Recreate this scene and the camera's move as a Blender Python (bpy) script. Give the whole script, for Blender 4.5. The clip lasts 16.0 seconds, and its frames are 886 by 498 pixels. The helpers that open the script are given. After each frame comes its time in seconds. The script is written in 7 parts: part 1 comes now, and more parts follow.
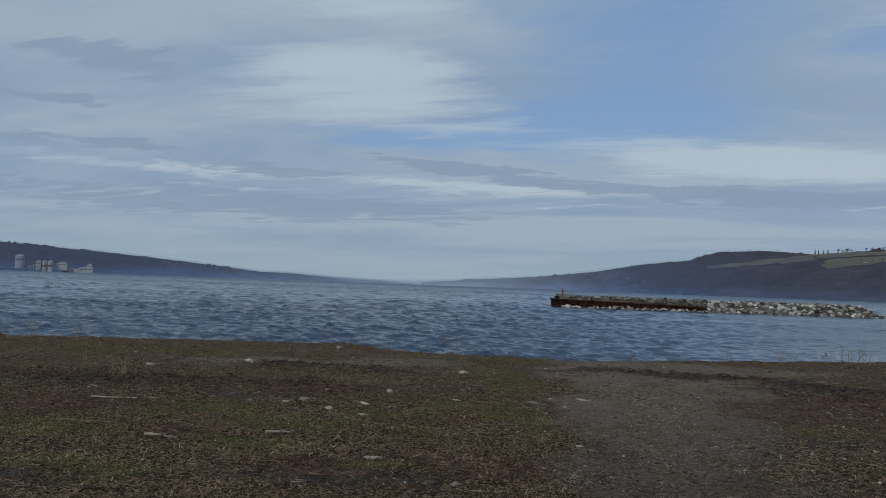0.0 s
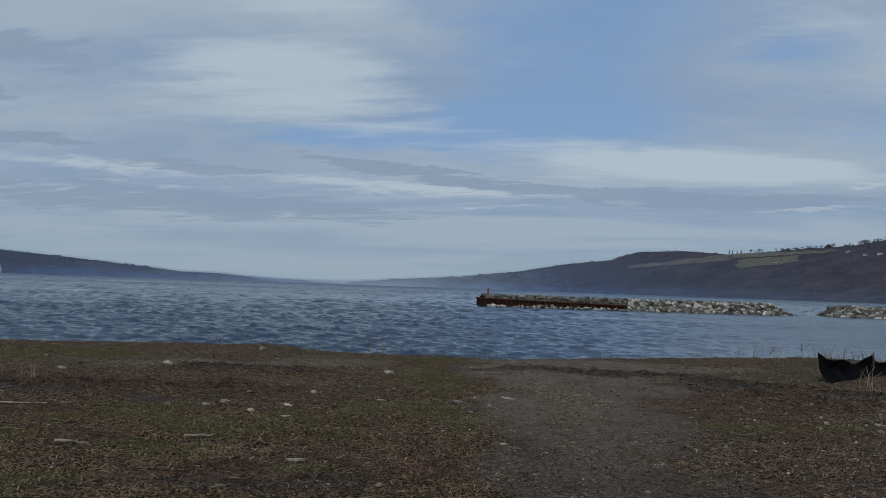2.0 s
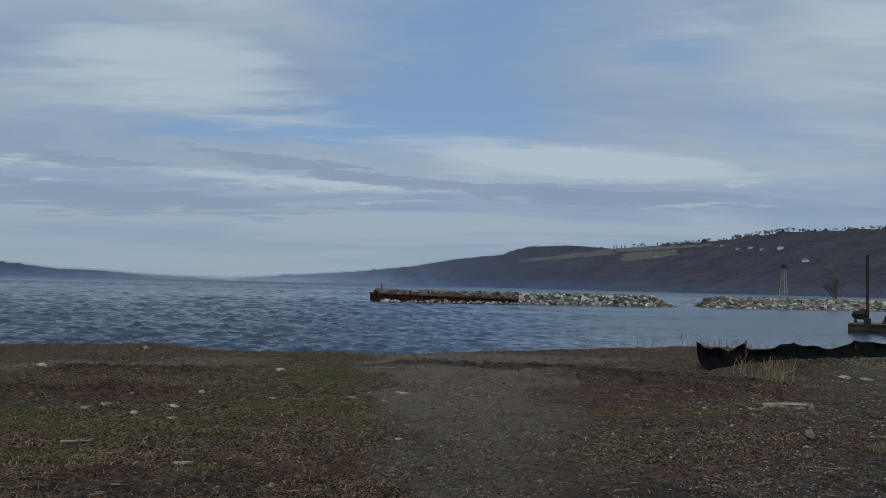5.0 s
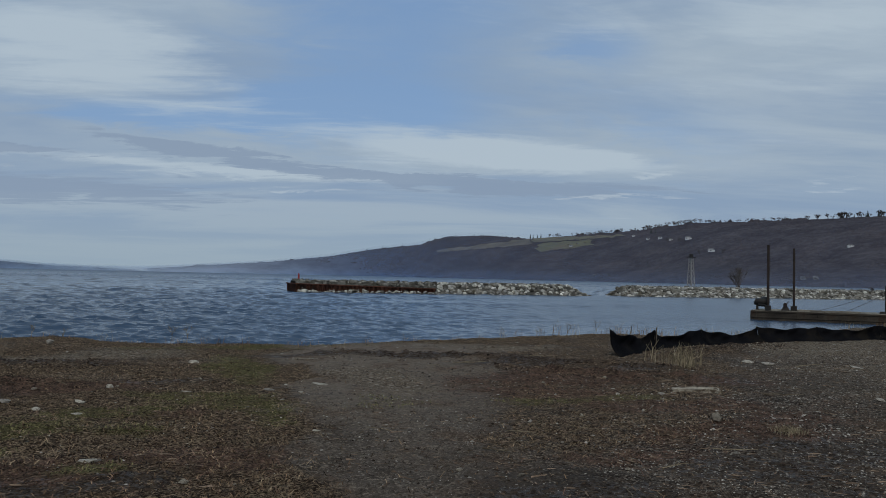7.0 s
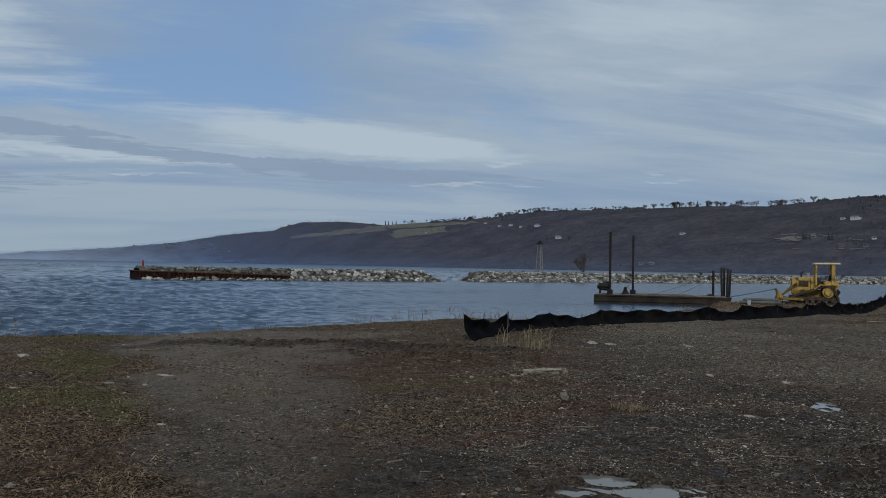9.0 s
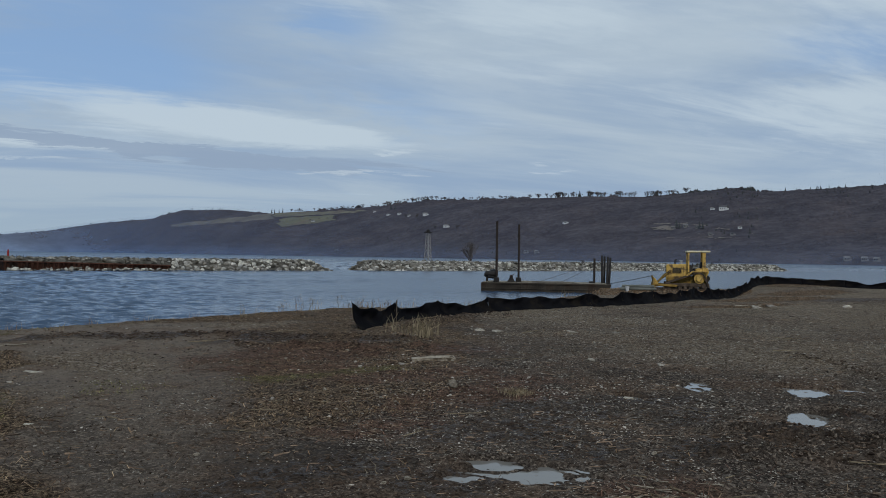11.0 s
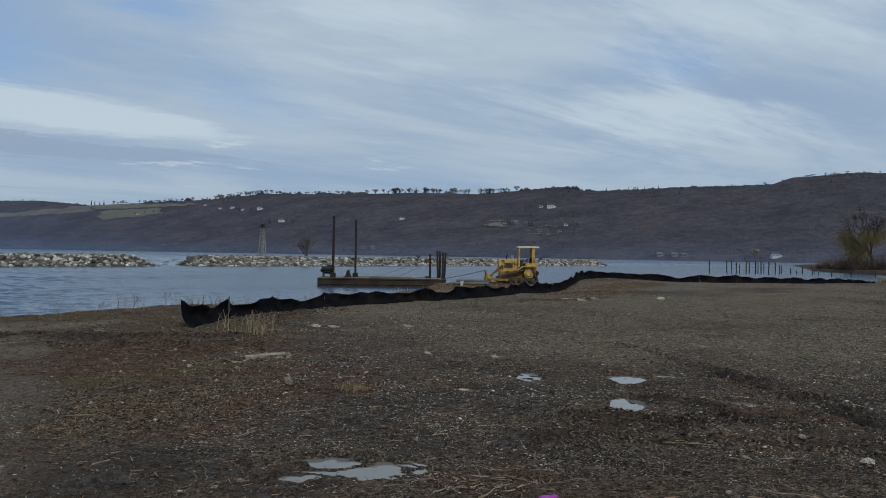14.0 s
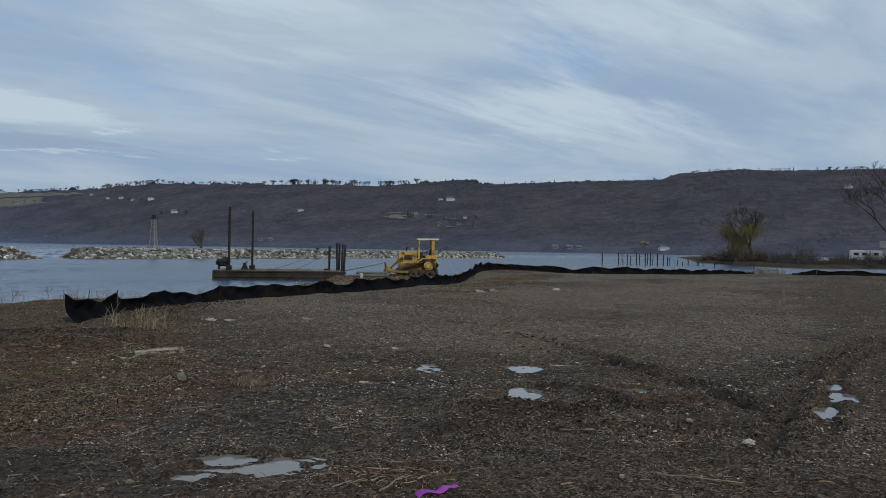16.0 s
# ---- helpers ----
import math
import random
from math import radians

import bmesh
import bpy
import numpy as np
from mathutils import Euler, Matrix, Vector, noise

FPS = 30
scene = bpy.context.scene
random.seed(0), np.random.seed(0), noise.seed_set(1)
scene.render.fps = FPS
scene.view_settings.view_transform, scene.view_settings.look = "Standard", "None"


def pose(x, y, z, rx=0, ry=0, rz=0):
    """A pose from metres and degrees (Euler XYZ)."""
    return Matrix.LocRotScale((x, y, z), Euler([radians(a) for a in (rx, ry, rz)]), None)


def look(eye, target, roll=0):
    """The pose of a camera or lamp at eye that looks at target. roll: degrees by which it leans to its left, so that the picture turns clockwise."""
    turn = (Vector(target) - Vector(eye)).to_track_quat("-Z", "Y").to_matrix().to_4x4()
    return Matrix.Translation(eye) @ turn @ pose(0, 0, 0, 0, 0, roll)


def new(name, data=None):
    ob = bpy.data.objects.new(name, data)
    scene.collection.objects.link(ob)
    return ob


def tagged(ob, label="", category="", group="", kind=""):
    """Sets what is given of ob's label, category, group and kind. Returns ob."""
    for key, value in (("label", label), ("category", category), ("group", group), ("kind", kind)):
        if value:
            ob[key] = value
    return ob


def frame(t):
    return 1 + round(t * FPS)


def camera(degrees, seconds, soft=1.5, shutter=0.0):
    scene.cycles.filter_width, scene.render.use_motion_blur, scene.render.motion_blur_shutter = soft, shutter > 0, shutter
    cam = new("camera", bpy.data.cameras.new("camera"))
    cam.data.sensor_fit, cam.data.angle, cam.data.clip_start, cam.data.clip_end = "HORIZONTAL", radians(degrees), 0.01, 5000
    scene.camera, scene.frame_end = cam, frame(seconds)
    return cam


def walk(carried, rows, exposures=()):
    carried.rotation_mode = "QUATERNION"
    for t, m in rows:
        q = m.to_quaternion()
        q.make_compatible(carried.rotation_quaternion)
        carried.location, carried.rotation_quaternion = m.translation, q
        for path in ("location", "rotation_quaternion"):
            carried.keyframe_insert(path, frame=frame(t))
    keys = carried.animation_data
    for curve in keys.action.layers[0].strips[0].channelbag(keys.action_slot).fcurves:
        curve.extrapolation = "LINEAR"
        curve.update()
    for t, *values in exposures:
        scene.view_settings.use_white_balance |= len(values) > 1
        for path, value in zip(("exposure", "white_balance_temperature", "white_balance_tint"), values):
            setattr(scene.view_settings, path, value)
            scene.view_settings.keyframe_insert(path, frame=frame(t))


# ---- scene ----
cam = camera(57.9, 16.0, soft=0.5)
# seconds, eye x, y, z, yaw, pitch, roll
ROWS = [
    (0.0, 0.001, -0.000, 1.700, -0.00, 2.58, 2.07),
    (0.5, 0.006, 0.002, 1.700, -1.52, 2.68, 2.13),
    (1.0, 0.009, 0.014, 1.706, -2.92, 2.68, 2.12),
    (1.5, 0.006, 0.009, 1.703, -4.14, 2.74, 2.00),
    (2.0, 0.017, 0.032, 1.697, -5.26, 2.73, 1.95),
    (2.5, 0.010, 0.048, 1.699, -6.48, 2.72, 1.93),
    (3.0, 0.007, 0.034, 1.704, -7.68, 2.70, 1.84),
    (3.5, 0.006, 0.034, 1.707, -8.86, 2.69, 1.83),
    (4.0, 0.013, 0.054, 1.697, -10.17, 2.69, 1.68),
    (6.5, 0.021, 0.112, 1.688, -17.11, 2.20, 1.27),
    (7.0, 0.024, 0.131, 1.686, -18.74, 2.01, 1.24),
    (7.5, 0.020, 0.132, 1.680, -21.19, 1.89, 1.13),
    (8.0, 0.039, 0.172, 1.686, -24.11, 1.65, 1.10),
    (8.5, 0.044, 0.188, 1.682, -26.70, 1.52, 1.06),
    (9.0, 0.047, 0.207, 1.675, -29.09, 1.24, 1.04),
    (11.5, 0.078, 0.260, 1.670, -39.01, 0.41, 0.89),
    (12.0, 0.079, 0.271, 1.670, -40.99, 0.22, 0.97),
    (12.5, 0.090, 0.285, 1.666, -42.72, 0.10, 0.93),
    (13.0, 0.100, 0.294, 1.663, -44.56, 0.11, 0.91),
    (13.5, 0.109, 0.302, 1.661, -46.72, 0.30, 0.95),
    (14.0, 0.114, 0.311, 1.657, -48.70, 0.42, 0.93),
    (14.5, 0.118, 0.318, 1.657, -50.55, 0.45, 0.95),
    (15.0, 0.130, 0.324, 1.654, -52.44, 0.50, 0.98),
    (15.5, 0.130, 0.329, 1.651, -54.25, 0.37, 1.01),
    (16.0, 0.142, 0.340, 1.649, -55.86, -0.02, 0.96),
]


def eye_pose(x, y, z, yaw, pitch, roll):
    """The camera's pose; roll as look() takes it."""
    m = pose(0, 0, 0, 0, 0, yaw) @ pose(0, 0, 0, 90 + pitch) @ pose(0, 0, 0, 0, 0, roll)
    return Matrix.Translation((x, y, z)) @ m


walk(cam, [(r[0], eye_pose(*r[1:])) for r in ROWS], [(0.0, 0.0, 6500, 10), (9.0, 0.0, 6500, 10), (11.5, 0.24, 6560, 10), (16.0, 0.24, 6560, 10)])

# ---------------------------------------------------------------- world and sun
SUN_AZ, SUN_EL = 205.0, 38.0          # degrees clockwise from +y, and up
WATER = -0.9                          # the lake's level


def nodes_of(tree):
    tree.nodes.clear()
    return tree.nodes, tree.links


class Net:
    """A short way to write node trees."""

    def __init__(self, tree):
        self.nodes, self.links = nodes_of(tree)

    def add(self, kind, ins=(), **settings):
        n = self.nodes.new(kind)
        for key, value in settings.items():
            if key == "operation":
                n.operation = value
            elif key == "blend_type":
                n.blend_type = value
            elif key == "data_type":
                n.data_type = value
            elif key == "sky_type":
                n.sky_type = value
            elif key == "feature":
                n.feature = value
            elif key == "interpolation_type":
                n.interpolation_type = value
            elif key == "mode":
                n.mode = value
        for slot, value in dict(ins).items():
            self.put(n, slot, value)
        return n

    def put(self, n, slot, value):
        socket = n.inputs[slot]
        if isinstance(value, bpy.types.NodeSocket):
            self.links.new(value, socket)
        else:
            socket.default_value = value

    def math(self, op, a, b=0.0, c=None):
        ins = {0: a, 1: b}
        if c is not None:
            ins[2] = c
        return self.add("ShaderNodeMath", ins, operation=op).outputs[0]

    def vec(self, op, a, b=(0, 0, 0)):
        return self.add("ShaderNodeVectorMath", {0: a, 1: b}, operation=op).outputs[0]

    def noise(self, vector, scale, detail=4.0, rough=0.55, distort=0.0):
        return self.add("ShaderNodeTexNoise", {"Vector": vector, "Scale": scale, "Detail": detail, "Roughness": rough, "Distortion": distort}).outputs["Fac"]

    def span(self, value, lo, hi, a=0.0, b=1.0):
        return self.add("ShaderNodeMapRange", {0: value, 1: lo, 2: hi, 3: a, 4: b}, interpolation_type="SMOOTHSTEP").outputs[0]

    def mix(self, fac, a, b, blend="MIX"):
        n = self.add("ShaderNodeMix", data_type="RGBA", blend_type=blend)
        for slot, value in ((0, fac), (6, a), (7, b)):
            self.put(n, slot, (*value, 1) if isinstance(value, tuple) and len(value) == 3 else value)
        return n.outputs[2]

    def scaled(self, vector, x, y, z):
        return self.vec("MULTIPLY", vector, (x, y, z))


def build_world():
    world = bpy.data.worlds.new("sky")
    scene.world = world
    world.use_nodes = True
    n = Net(world.node_tree)
    sky = n.add("ShaderNodeTexSky", sky_type="NISHITA")
    sky.sun_disc = False
    sky.sun_elevation, sky.sun_rotation = radians(SUN_EL), radians(SUN_AZ)
    sky.air_density, sky.dust_density, sky.ozone_density = 1.0, 1.2, 1.5
    way = n.add("ShaderNodeTexCoord").outputs["Generated"]
    cut = n.add("ShaderNodeSeparateXYZ", {0: way})
    up = n.math("MAXIMUM", cut.outputs[2], 0.0)
    # the cloud sheet lies flat overhead, so its streaks draw together towards the horizon
    over = n.vec("DIVIDE", way, n.add("ShaderNodeCombineXYZ", {0: n.math("ADD", up, 0.10), 1: n.math("ADD", up, 0.10), 2: n.math("ADD", up, 0.10)}).outputs[0])
    lane = n.add("ShaderNodeVectorRotate", {"Vector": over, "Angle": radians(15)}).outputs[0]
    streak = n.noise(n.scaled(lane, 0.34, 1.0, 0.0), 2.1, 8, 0.60, 0.5)
    ripple = n.noise(n.vec("ADD", n.scaled(lane, 0.45, 1.6, 0.0), (7.3, 2.1, 0.0)), 4.6, 6, 0.62, 0.6)
    puff = n.noise(n.vec("ADD", n.scaled(lane, 0.8, 1.0, 0.0), (1.7, 4.4, 0.0)), 3.4, 8, 0.64, 0.6)
    veil = n.noise(n.vec("ADD", n.scaled(lane, 0.5, 1.0, 0.0), (3.9, 8.2, 0.0)), 0.9, 6, 0.58, 0.5)
    az = n.math("MULTIPLY", n.math("ARCTAN2", cut.outputs[0], cut.outputs[1]), 57.2958)
    el = n.math("MULTIPLY", n.math("ARCSINE", cut.outputs[2]), 57.2958)
    az = n.math("ADD", az, n.math("MULTIPLY", n.math("SUBTRACT", puff, 0.5), 7.0))
    el = n.math("ADD", el, n.math("MULTIPLY", n.math("SUBTRACT", puff, 0.5), 1.6))

    def bank(az0, el0, wide, high, slope=0.0, much=1.0):
        """A bank of cloud or of clear sky."""
        da = n.math("SUBTRACT", az, az0)
        de = n.math("SUBTRACT", n.math("SUBTRACT", el, el0), n.math("MULTIPLY", da, slope))
        d = n.math("ADD", n.math("POWER", n.math("DIVIDE", da, wide), 2.0), n.math("POWER", n.math("DIVIDE", de, high), 2.0))
        return n.math("MULTIPLY", n.math("POWER", 2.718, n.math("MULTIPLY", d, -1.0)), much)

    def total(values):
        out = values[0]
        for v in values[1:]:
            out = n.math("ADD", out, v)
        return n.math("MINIMUM", out, 1.0)

    def ragged(field, noise_a, much, noise_b, little, lo, hi):
        """Banks with torn edges: the noises eat into the field before it is cut."""
        a = n.math("MULTIPLY", n.math("SUBTRACT", noise_a, 0.5), much)
        b = n.math("MULTIPLY", n.math("SUBTRACT", noise_b, 0.5), little)
        return n.span(n.math("ADD", field, n.math("ADD", a, b)), lo, hi)

    clear = total([bank(13.5, 15.0, 9, 5.5), bank(-2, 10.4, 9, 0.8), bank(10, 11.5, 9, 1.6), bank(29.5, 16, 4, 1.6, 0, 0.7), bank(64, 13.6, 5, 2.0, -0.05, 0.8), bank(35, 10.5, 7, 2.5, -0.15, 0.5), bank(18, 22, 14, 4, 0, 0.6)])
    bright = total([bank(-6, 14.0, 10, 3.4), bank(19, 9.0, 12, 1.5, -0.035), bank(27, 8.4, 6, 0.8, -0.05), bank(4, 7.0, 12, 0.55, -0.03, 0.9), bank(-18, 7.4, 12, 0.5, 0, 0.75), bank(-3, 19.5, 8, 1.6, 0, 0.7), bank(63, 9.6, 13, 2.4, -0.06, 0.8), bank(40, 17, 14, 3.5, -0.12, 0.75), bank(72, 17, 12, 4, 0, 0.6)])
    grey = total([bank(0.5, 8.4, 8, 0.75, -0.09), bank(-23, 8.6, 8, 0.42, 0, 0.9), bank(-27, 11.0, 5, 0.5, 0, 0.9), bank(-24, 14.0, 9, 1.5, 0, 0.8), bank(-11, 7.6, 7, 0.45, 0, 0.9), bank(17, 6.9, 10, 0.5, -0.05, 0.9), bank(-14, 5.2, 24, 1.5, 0, 0.85), bank(30, 6.4, 14, 0.9, 0, 0.6)])
    base = n.mix(n.span(veil, 0.36, 0.62), (2.45, 3.38, 4.70), (3.30, 4.16, 5.08))
    blue = n.mix(0.25, (1.80, 3.10, 5.35), sky.outputs[0])
    colour = n.mix(n.math("MULTIPLY", ragged(clear, streak, 0.9, puff, 0.9, 0.05, 1.05), 0.88), base, blue)
    east = n.math("MULTIPLY", n.span(az, 26.0, 44.0), n.span(el, 4.5, 9.0))
    colour = n.mix(n.math("MULTIPLY", east, n.math("MULTIPLY", n.span(n.math("ADD", n.math("MULTIPLY", streak, 0.6), n.math("MULTIPLY", veil, 0.4)), 0.40, 0.62), 0.55)), colour, (4.05, 4.85, 5.62))
    colour = n.mix(n.math("MULTIPLY", ragged(bright, streak, 2.0, ripple, 0.9, 0.22, 1.02), 0.90), colour, (4.30, 5.18, 5.95))
    colour = n.mix(n.math("MULTIPLY", ragged(grey, ripple, 1.5, streak, 0.7, 0.42, 0.72), 0.85), colour, (2.40, 3.16, 4.28))
    wisps = total([bank(44.3, 6.75, 2.4, 0.22), bank(45.6, 6.2, 2.0, 0.18), bank(62.0, 7.3, 1.0, 0.18), bank(33.5, 7.4, 2.0, 0.2), bank(31, 5.9, 6.0, 0.22, 0.01), bank(-14, 6.3, 6, 0.25, 0, 0.9), bank(8, 5.9, 6, 0.2, 0, 0.8)])
    colour = n.mix(n.math("MULTIPLY", ragged(wisps, ripple, 2.6, puff, 1.0, 0.45, 1.35), 0.75), colour, (4.35, 5.20, 5.95))
    colour = n.mix(n.span(up, 0.0, 0.095, 0.85, 0.0), colour, (3.05, 3.92, 4.66))
    back = n.add("ShaderNodeBackground", {"Color": colour, "Strength": 0.1})
    out = n.add("ShaderNodeOutputWorld", {"Surface": back.outputs[0]})
    return out


build_world()
sun = new("sun", bpy.data.lights.new("sun", "SUN"))
sun.data.energy, sun.data.angle, sun.data.color = 1.15, radians(10), (1.0, 0.97, 0.94)
sun_way = Vector((math.sin(radians(SUN_AZ)) * math.cos(radians(SUN_EL)), math.cos(radians(SUN_AZ)) * math.cos(radians(SUN_EL)), math.sin(radians(SUN_EL))))
sun.matrix_world = look(sun_way * 60 + Vector((0, 0, 5)), (0, 0, 5))

# ---------------------------------------------------------------- materials


def stuff_mat(name, dark, light, scale=3.0, rough=0.85, bump=0.25, fine=40.0, metal=0.0, vary=0.0, island=0.0, spec=None, stain=None, stain_scale=0.8, coat=0.0):
    """Two-scale mottled surface with fine relief."""
    m = bpy.data.materials.new(name)
    m.use_nodes = True
    n = Net(m.node_tree)
    at = n.add("ShaderNodeTexCoord").outputs["Object"]
    broad, grain = n.noise(at, scale, 5), n.noise(at, fine, 5, 0.65)
    fac = n.span(n.math("ADD", n.math("MULTIPLY", broad, 0.6), n.math("MULTIPLY", grain, 0.4)), 0.33, 0.67)
    col = n.mix(fac, dark, light)
    if stain:
        col = n.mix(n.span(n.noise(at, stain_scale, 6, 0.65), 0.5, 0.64), col, stain)
    if vary:
        r = n.add("ShaderNodeObjectInfo").outputs["Random"]
        col = n.mix(1.0, col, n.add("ShaderNodeCombineColor", {0: n.span(r, 0, 1, 1 - vary, 1 + vary), 1: n.span(r, 0, 1, 1 - vary, 1 + vary), 2: n.span(r, 0, 1, 1 - vary, 1 + vary * 0.8)}).outputs[0], "MULTIPLY")
    if island:
        r = n.add("ShaderNodeNewGeometry").outputs["Random Per Island"]
        v = n.span(r, 0, 1, 1 - island, 1 + island)
        col = n.mix(1.0, col, n.add("ShaderNodeCombineColor", {0: v, 1: v, 2: v}).outputs[0], "MULTIPLY")
    p = n.add("ShaderNodeBsdfPrincipled", {"Base Color": col, "Metallic": metal, "Roughness": n.span(grain, 0.3, 0.7, max(rough - 0.12, 0.02), min(rough + 0.1, 1.0))})
    p.inputs["Specular IOR Level"].default_value = spec if spec is not None else 0.08 if rough > 0.7 else 0.25
    if coat:
        p.inputs["Coat Weight"].default_value = coat
    if bump:
        b = n.add("ShaderNodeBump", {"Height": n.math("ADD", grain, n.math("MULTIPLY", broad, 2.0)), "Strength": bump, "Distance": 0.02})
        n.links.new(b.outputs[0], p.inputs["Normal"])
    n.add("ShaderNodeOutputMaterial", {"Surface": p.outputs[0]})
    return m


def ground_mat():
    """Dark mud and gravel, with dead grass towards the shore and rusty litter in between."""
    m = bpy.data.materials.new("ground")
    m.use_nodes = True
    n = Net(m.node_tree)
    at = n.add("ShaderNodeTexCoord").outputs["Object"]
    cut = n.add("ShaderNodeSeparateXYZ", {0: at})
    x, y = cut.outputs[0], cut.outputs[1]
    huge, broad = n.noise(at, 0.22, 4, 0.6), n.noise(at, 0.9, 5, 0.6)
    mid, grain, pebble = n.noise(at, 6.0, 5, 0.6), n.noise(at, 38.0, 4, 0.65), n.noise(at, 95.0, 2, 0.6)
    mud = n.mix(n.span(n.math("ADD", n.math("MULTIPLY", broad, 0.5), n.math("MULTIPLY", grain, 0.5)), 0.36, 0.64), (0.048, 0.037, 0.029), (0.172, 0.139, 0.110))
    mud = n.mix(n.span(pebble, 0.60, 0.70, 0.0, 0.75), mud, (0.33, 0.28, 0.22))
    cells, stones = [n.add("ShaderNodeTexVoronoi", {"Vector": at, "Scale": q}) for q in (48.0, 19.0)]
    tone = n.add("ShaderNodeSeparateColor", {0: cells.outputs["Color"]}).outputs[0]
    tone2 = n.add("ShaderNodeSeparateColor", {0: stones.outputs["Color"]}).outputs[1]
    mud = n.mix(n.span(tone, 0.50, 0.05, 0.0, 0.75), mud, (0.020, 0.013, 0.009))
    mud = n.mix(n.span(tone, 0.74, 1.0, 0.0, 0.75), mud, (0.34, 0.275, 0.21))
    mud = n.mix(n.span(tone2, 0.955, 1.0, 0.0, 0.6), mud, (0.27, 0.23, 0.185))
    mud = n.mix(n.span(tone2, 0.14, 0.0, 0.0, 0.6), mud, (0.024, 0.018, 0.013))
    wet = n.math("MULTIPLY", n.span(n.noise(at, 0.5, 4, 0.6), 0.52, 0.64), 0.55)
    mud = n.mix(wet, mud, (0.040, 0.029, 0.020))
    straw = n.mix(n.span(grain, 0.40, 0.66), (0.050, 0.033, 0.020), (0.36, 0.25, 0.16))
    straw = n.mix(n.span(mid, 0.50, 0.68, 0.0, 0.6), straw, (0.048, 0.031, 0.020))
    green = n.mix(n.span(grain, 0.38, 0.64), (0.060, 0.056, 0.020), (0.215, 0.195, 0.078))
    # near-black cells paint shaded gaps between the straws
    straw = n.mix(n.span(tone, 0.55, 0.1, 0.0, 0.88), straw, (0.016, 0.010, 0.006))
    straw = n.mix(n.span(tone, 0.72, 1.0, 0.0, 0.75), straw, (0.36, 0.27, 0.165))
    straw_dry = straw
    bare = n.math("ADD", n.math("DIVIDE", x, n.math("MAXIMUM", y, 1.0)), n.math("MULTIPLY", n.math("SUBTRACT", broad, 0.5), 0.25))
    # paler with distance, partly lens vignette put into the track's colour
    bare = n.math("MULTIPLY", n.math("MULTIPLY", n.span(bare, 0.02, 0.18), n.span(bare, 0.58, 0.30)), n.span(y, 6.0, 13.0, 0.35, 1.0))
    mud = n.mix(n.math("MULTIPLY", bare, n.span(n.math("ADD", n.math("MULTIPLY", mid, 0.5), n.math("MULTIPLY", broad, 0.5)), 0.3, 0.6, 0.30, 0.90)), mud, (0.262, 0.212, 0.164))
    rust = n.mix(n.span(grain, 0.35, 0.65), (0.055, 0.032, 0.019), (0.180, 0.108, 0.064))
    # what covers the soil, as the land's own map says
    def cover(name):
        a = n.add("ShaderNodeAttribute")
        a.attribute_name = name
        return a.outputs["Fac"]

    wob = n.math("MULTIPLY", n.math("SUBTRACT", n.math("ADD", n.math("MULTIPLY", broad, 0.4), n.math("MULTIPLY", mid, 0.6)), 0.5), 2.2)
    grass = n.span(n.math("ADD", cover("grass"), wob), 0.25, 0.75)
    def ragged(name, much, lo, hi, most):
        a = cover(name)
        return n.span(n.math("MULTIPLY", a, n.math("ADD", 1.0, n.math("MULTIPLY", wob, much))), lo, hi, 0.0, most)

    green_on, damp_dark_on, stony_on = ragged("green", 1.3, 0.12, 0.60, 0.80), ragged("damp_dark", 1.2, 0.20, 0.70, 0.85), ragged("stony", 1.0, 0.15, 0.70, 0.85)
    litter = n.span(n.math("ADD", n.math("MULTIPLY", broad, 0.7), n.math("MULTIPLY", huge, 0.3)), 0.46, 0.62, 0.0, 0.75)
    rust = n.mix(n.span(tone, 0.40, 0.0, 0.0, 0.75), rust, (0.022, 0.014, 0.010))
    rust = n.mix(n.span(tone, 0.80, 1.0, 0.0, 0.6), rust, (0.25, 0.19, 0.13))
    col = n.mix(n.math("MULTIPLY", litter, 0.8), mud, rust)
    col = n.mix(grass, col, n.mix(green_on, straw_dry, n.mix(n.span(tone, 0.45, 0.0, 0.0, 0.6), green, (0.030, 0.026, 0.012))))
    shingle = n.mix(n.span(grain, 0.36, 0.64), (0.090, 0.066, 0.042), (0.290, 0.224, 0.154))
    shingle = n.mix(n.span(tone, 0.45, 0.0, 0.0, 0.75), shingle, (0.032, 0.024, 0.016))
    shingle = n.mix(n.span(tone, 0.70, 1.0, 0.0, 0.75), shingle, (0.40, 0.345, 0.275))
    shingle = n.mix(n.span(tone2, 0.86, 0.97, 0.0, 0.85), shingle, (0.40, 0.345, 0.275))
    col = n.mix(stony_on, col, shingle)
    damp_dark = n.mix(n.span(n.math("ADD", n.math("MULTIPLY", grain, 0.6), n.math("MULTIPLY", mid, 0.4)), 0.38, 0.62), (0.020, 0.014, 0.010), (0.105, 0.076, 0.055))
    col = n.mix(damp_dark_on, col, damp_dark)
    dead = n.mix(n.span(n.math("ADD", n.math("MULTIPLY", grain, 0.6), n.math("MULTIPLY", mid, 0.4)), 0.38, 0.64), (0.032, 0.019, 0.013), (0.235, 0.140, 0.098))
    col = n.mix(n.math("MULTIPLY", ragged("red", 1.2, 0.15, 0.65, 0.80), n.math("SUBTRACT", 1.0, green_on)), col, dead)
    # dark spots put the shade of small hollows into the colour
    dark_gaps = n.noise(n.scaled(at, 1.0, 1.0, 0.3), 11.0, 5, 0.7, 0.6)
    col = n.mix(n.span(dark_gaps, 0.54, 0.64, 0.0, 0.55), col, (0.022, 0.016, 0.012))
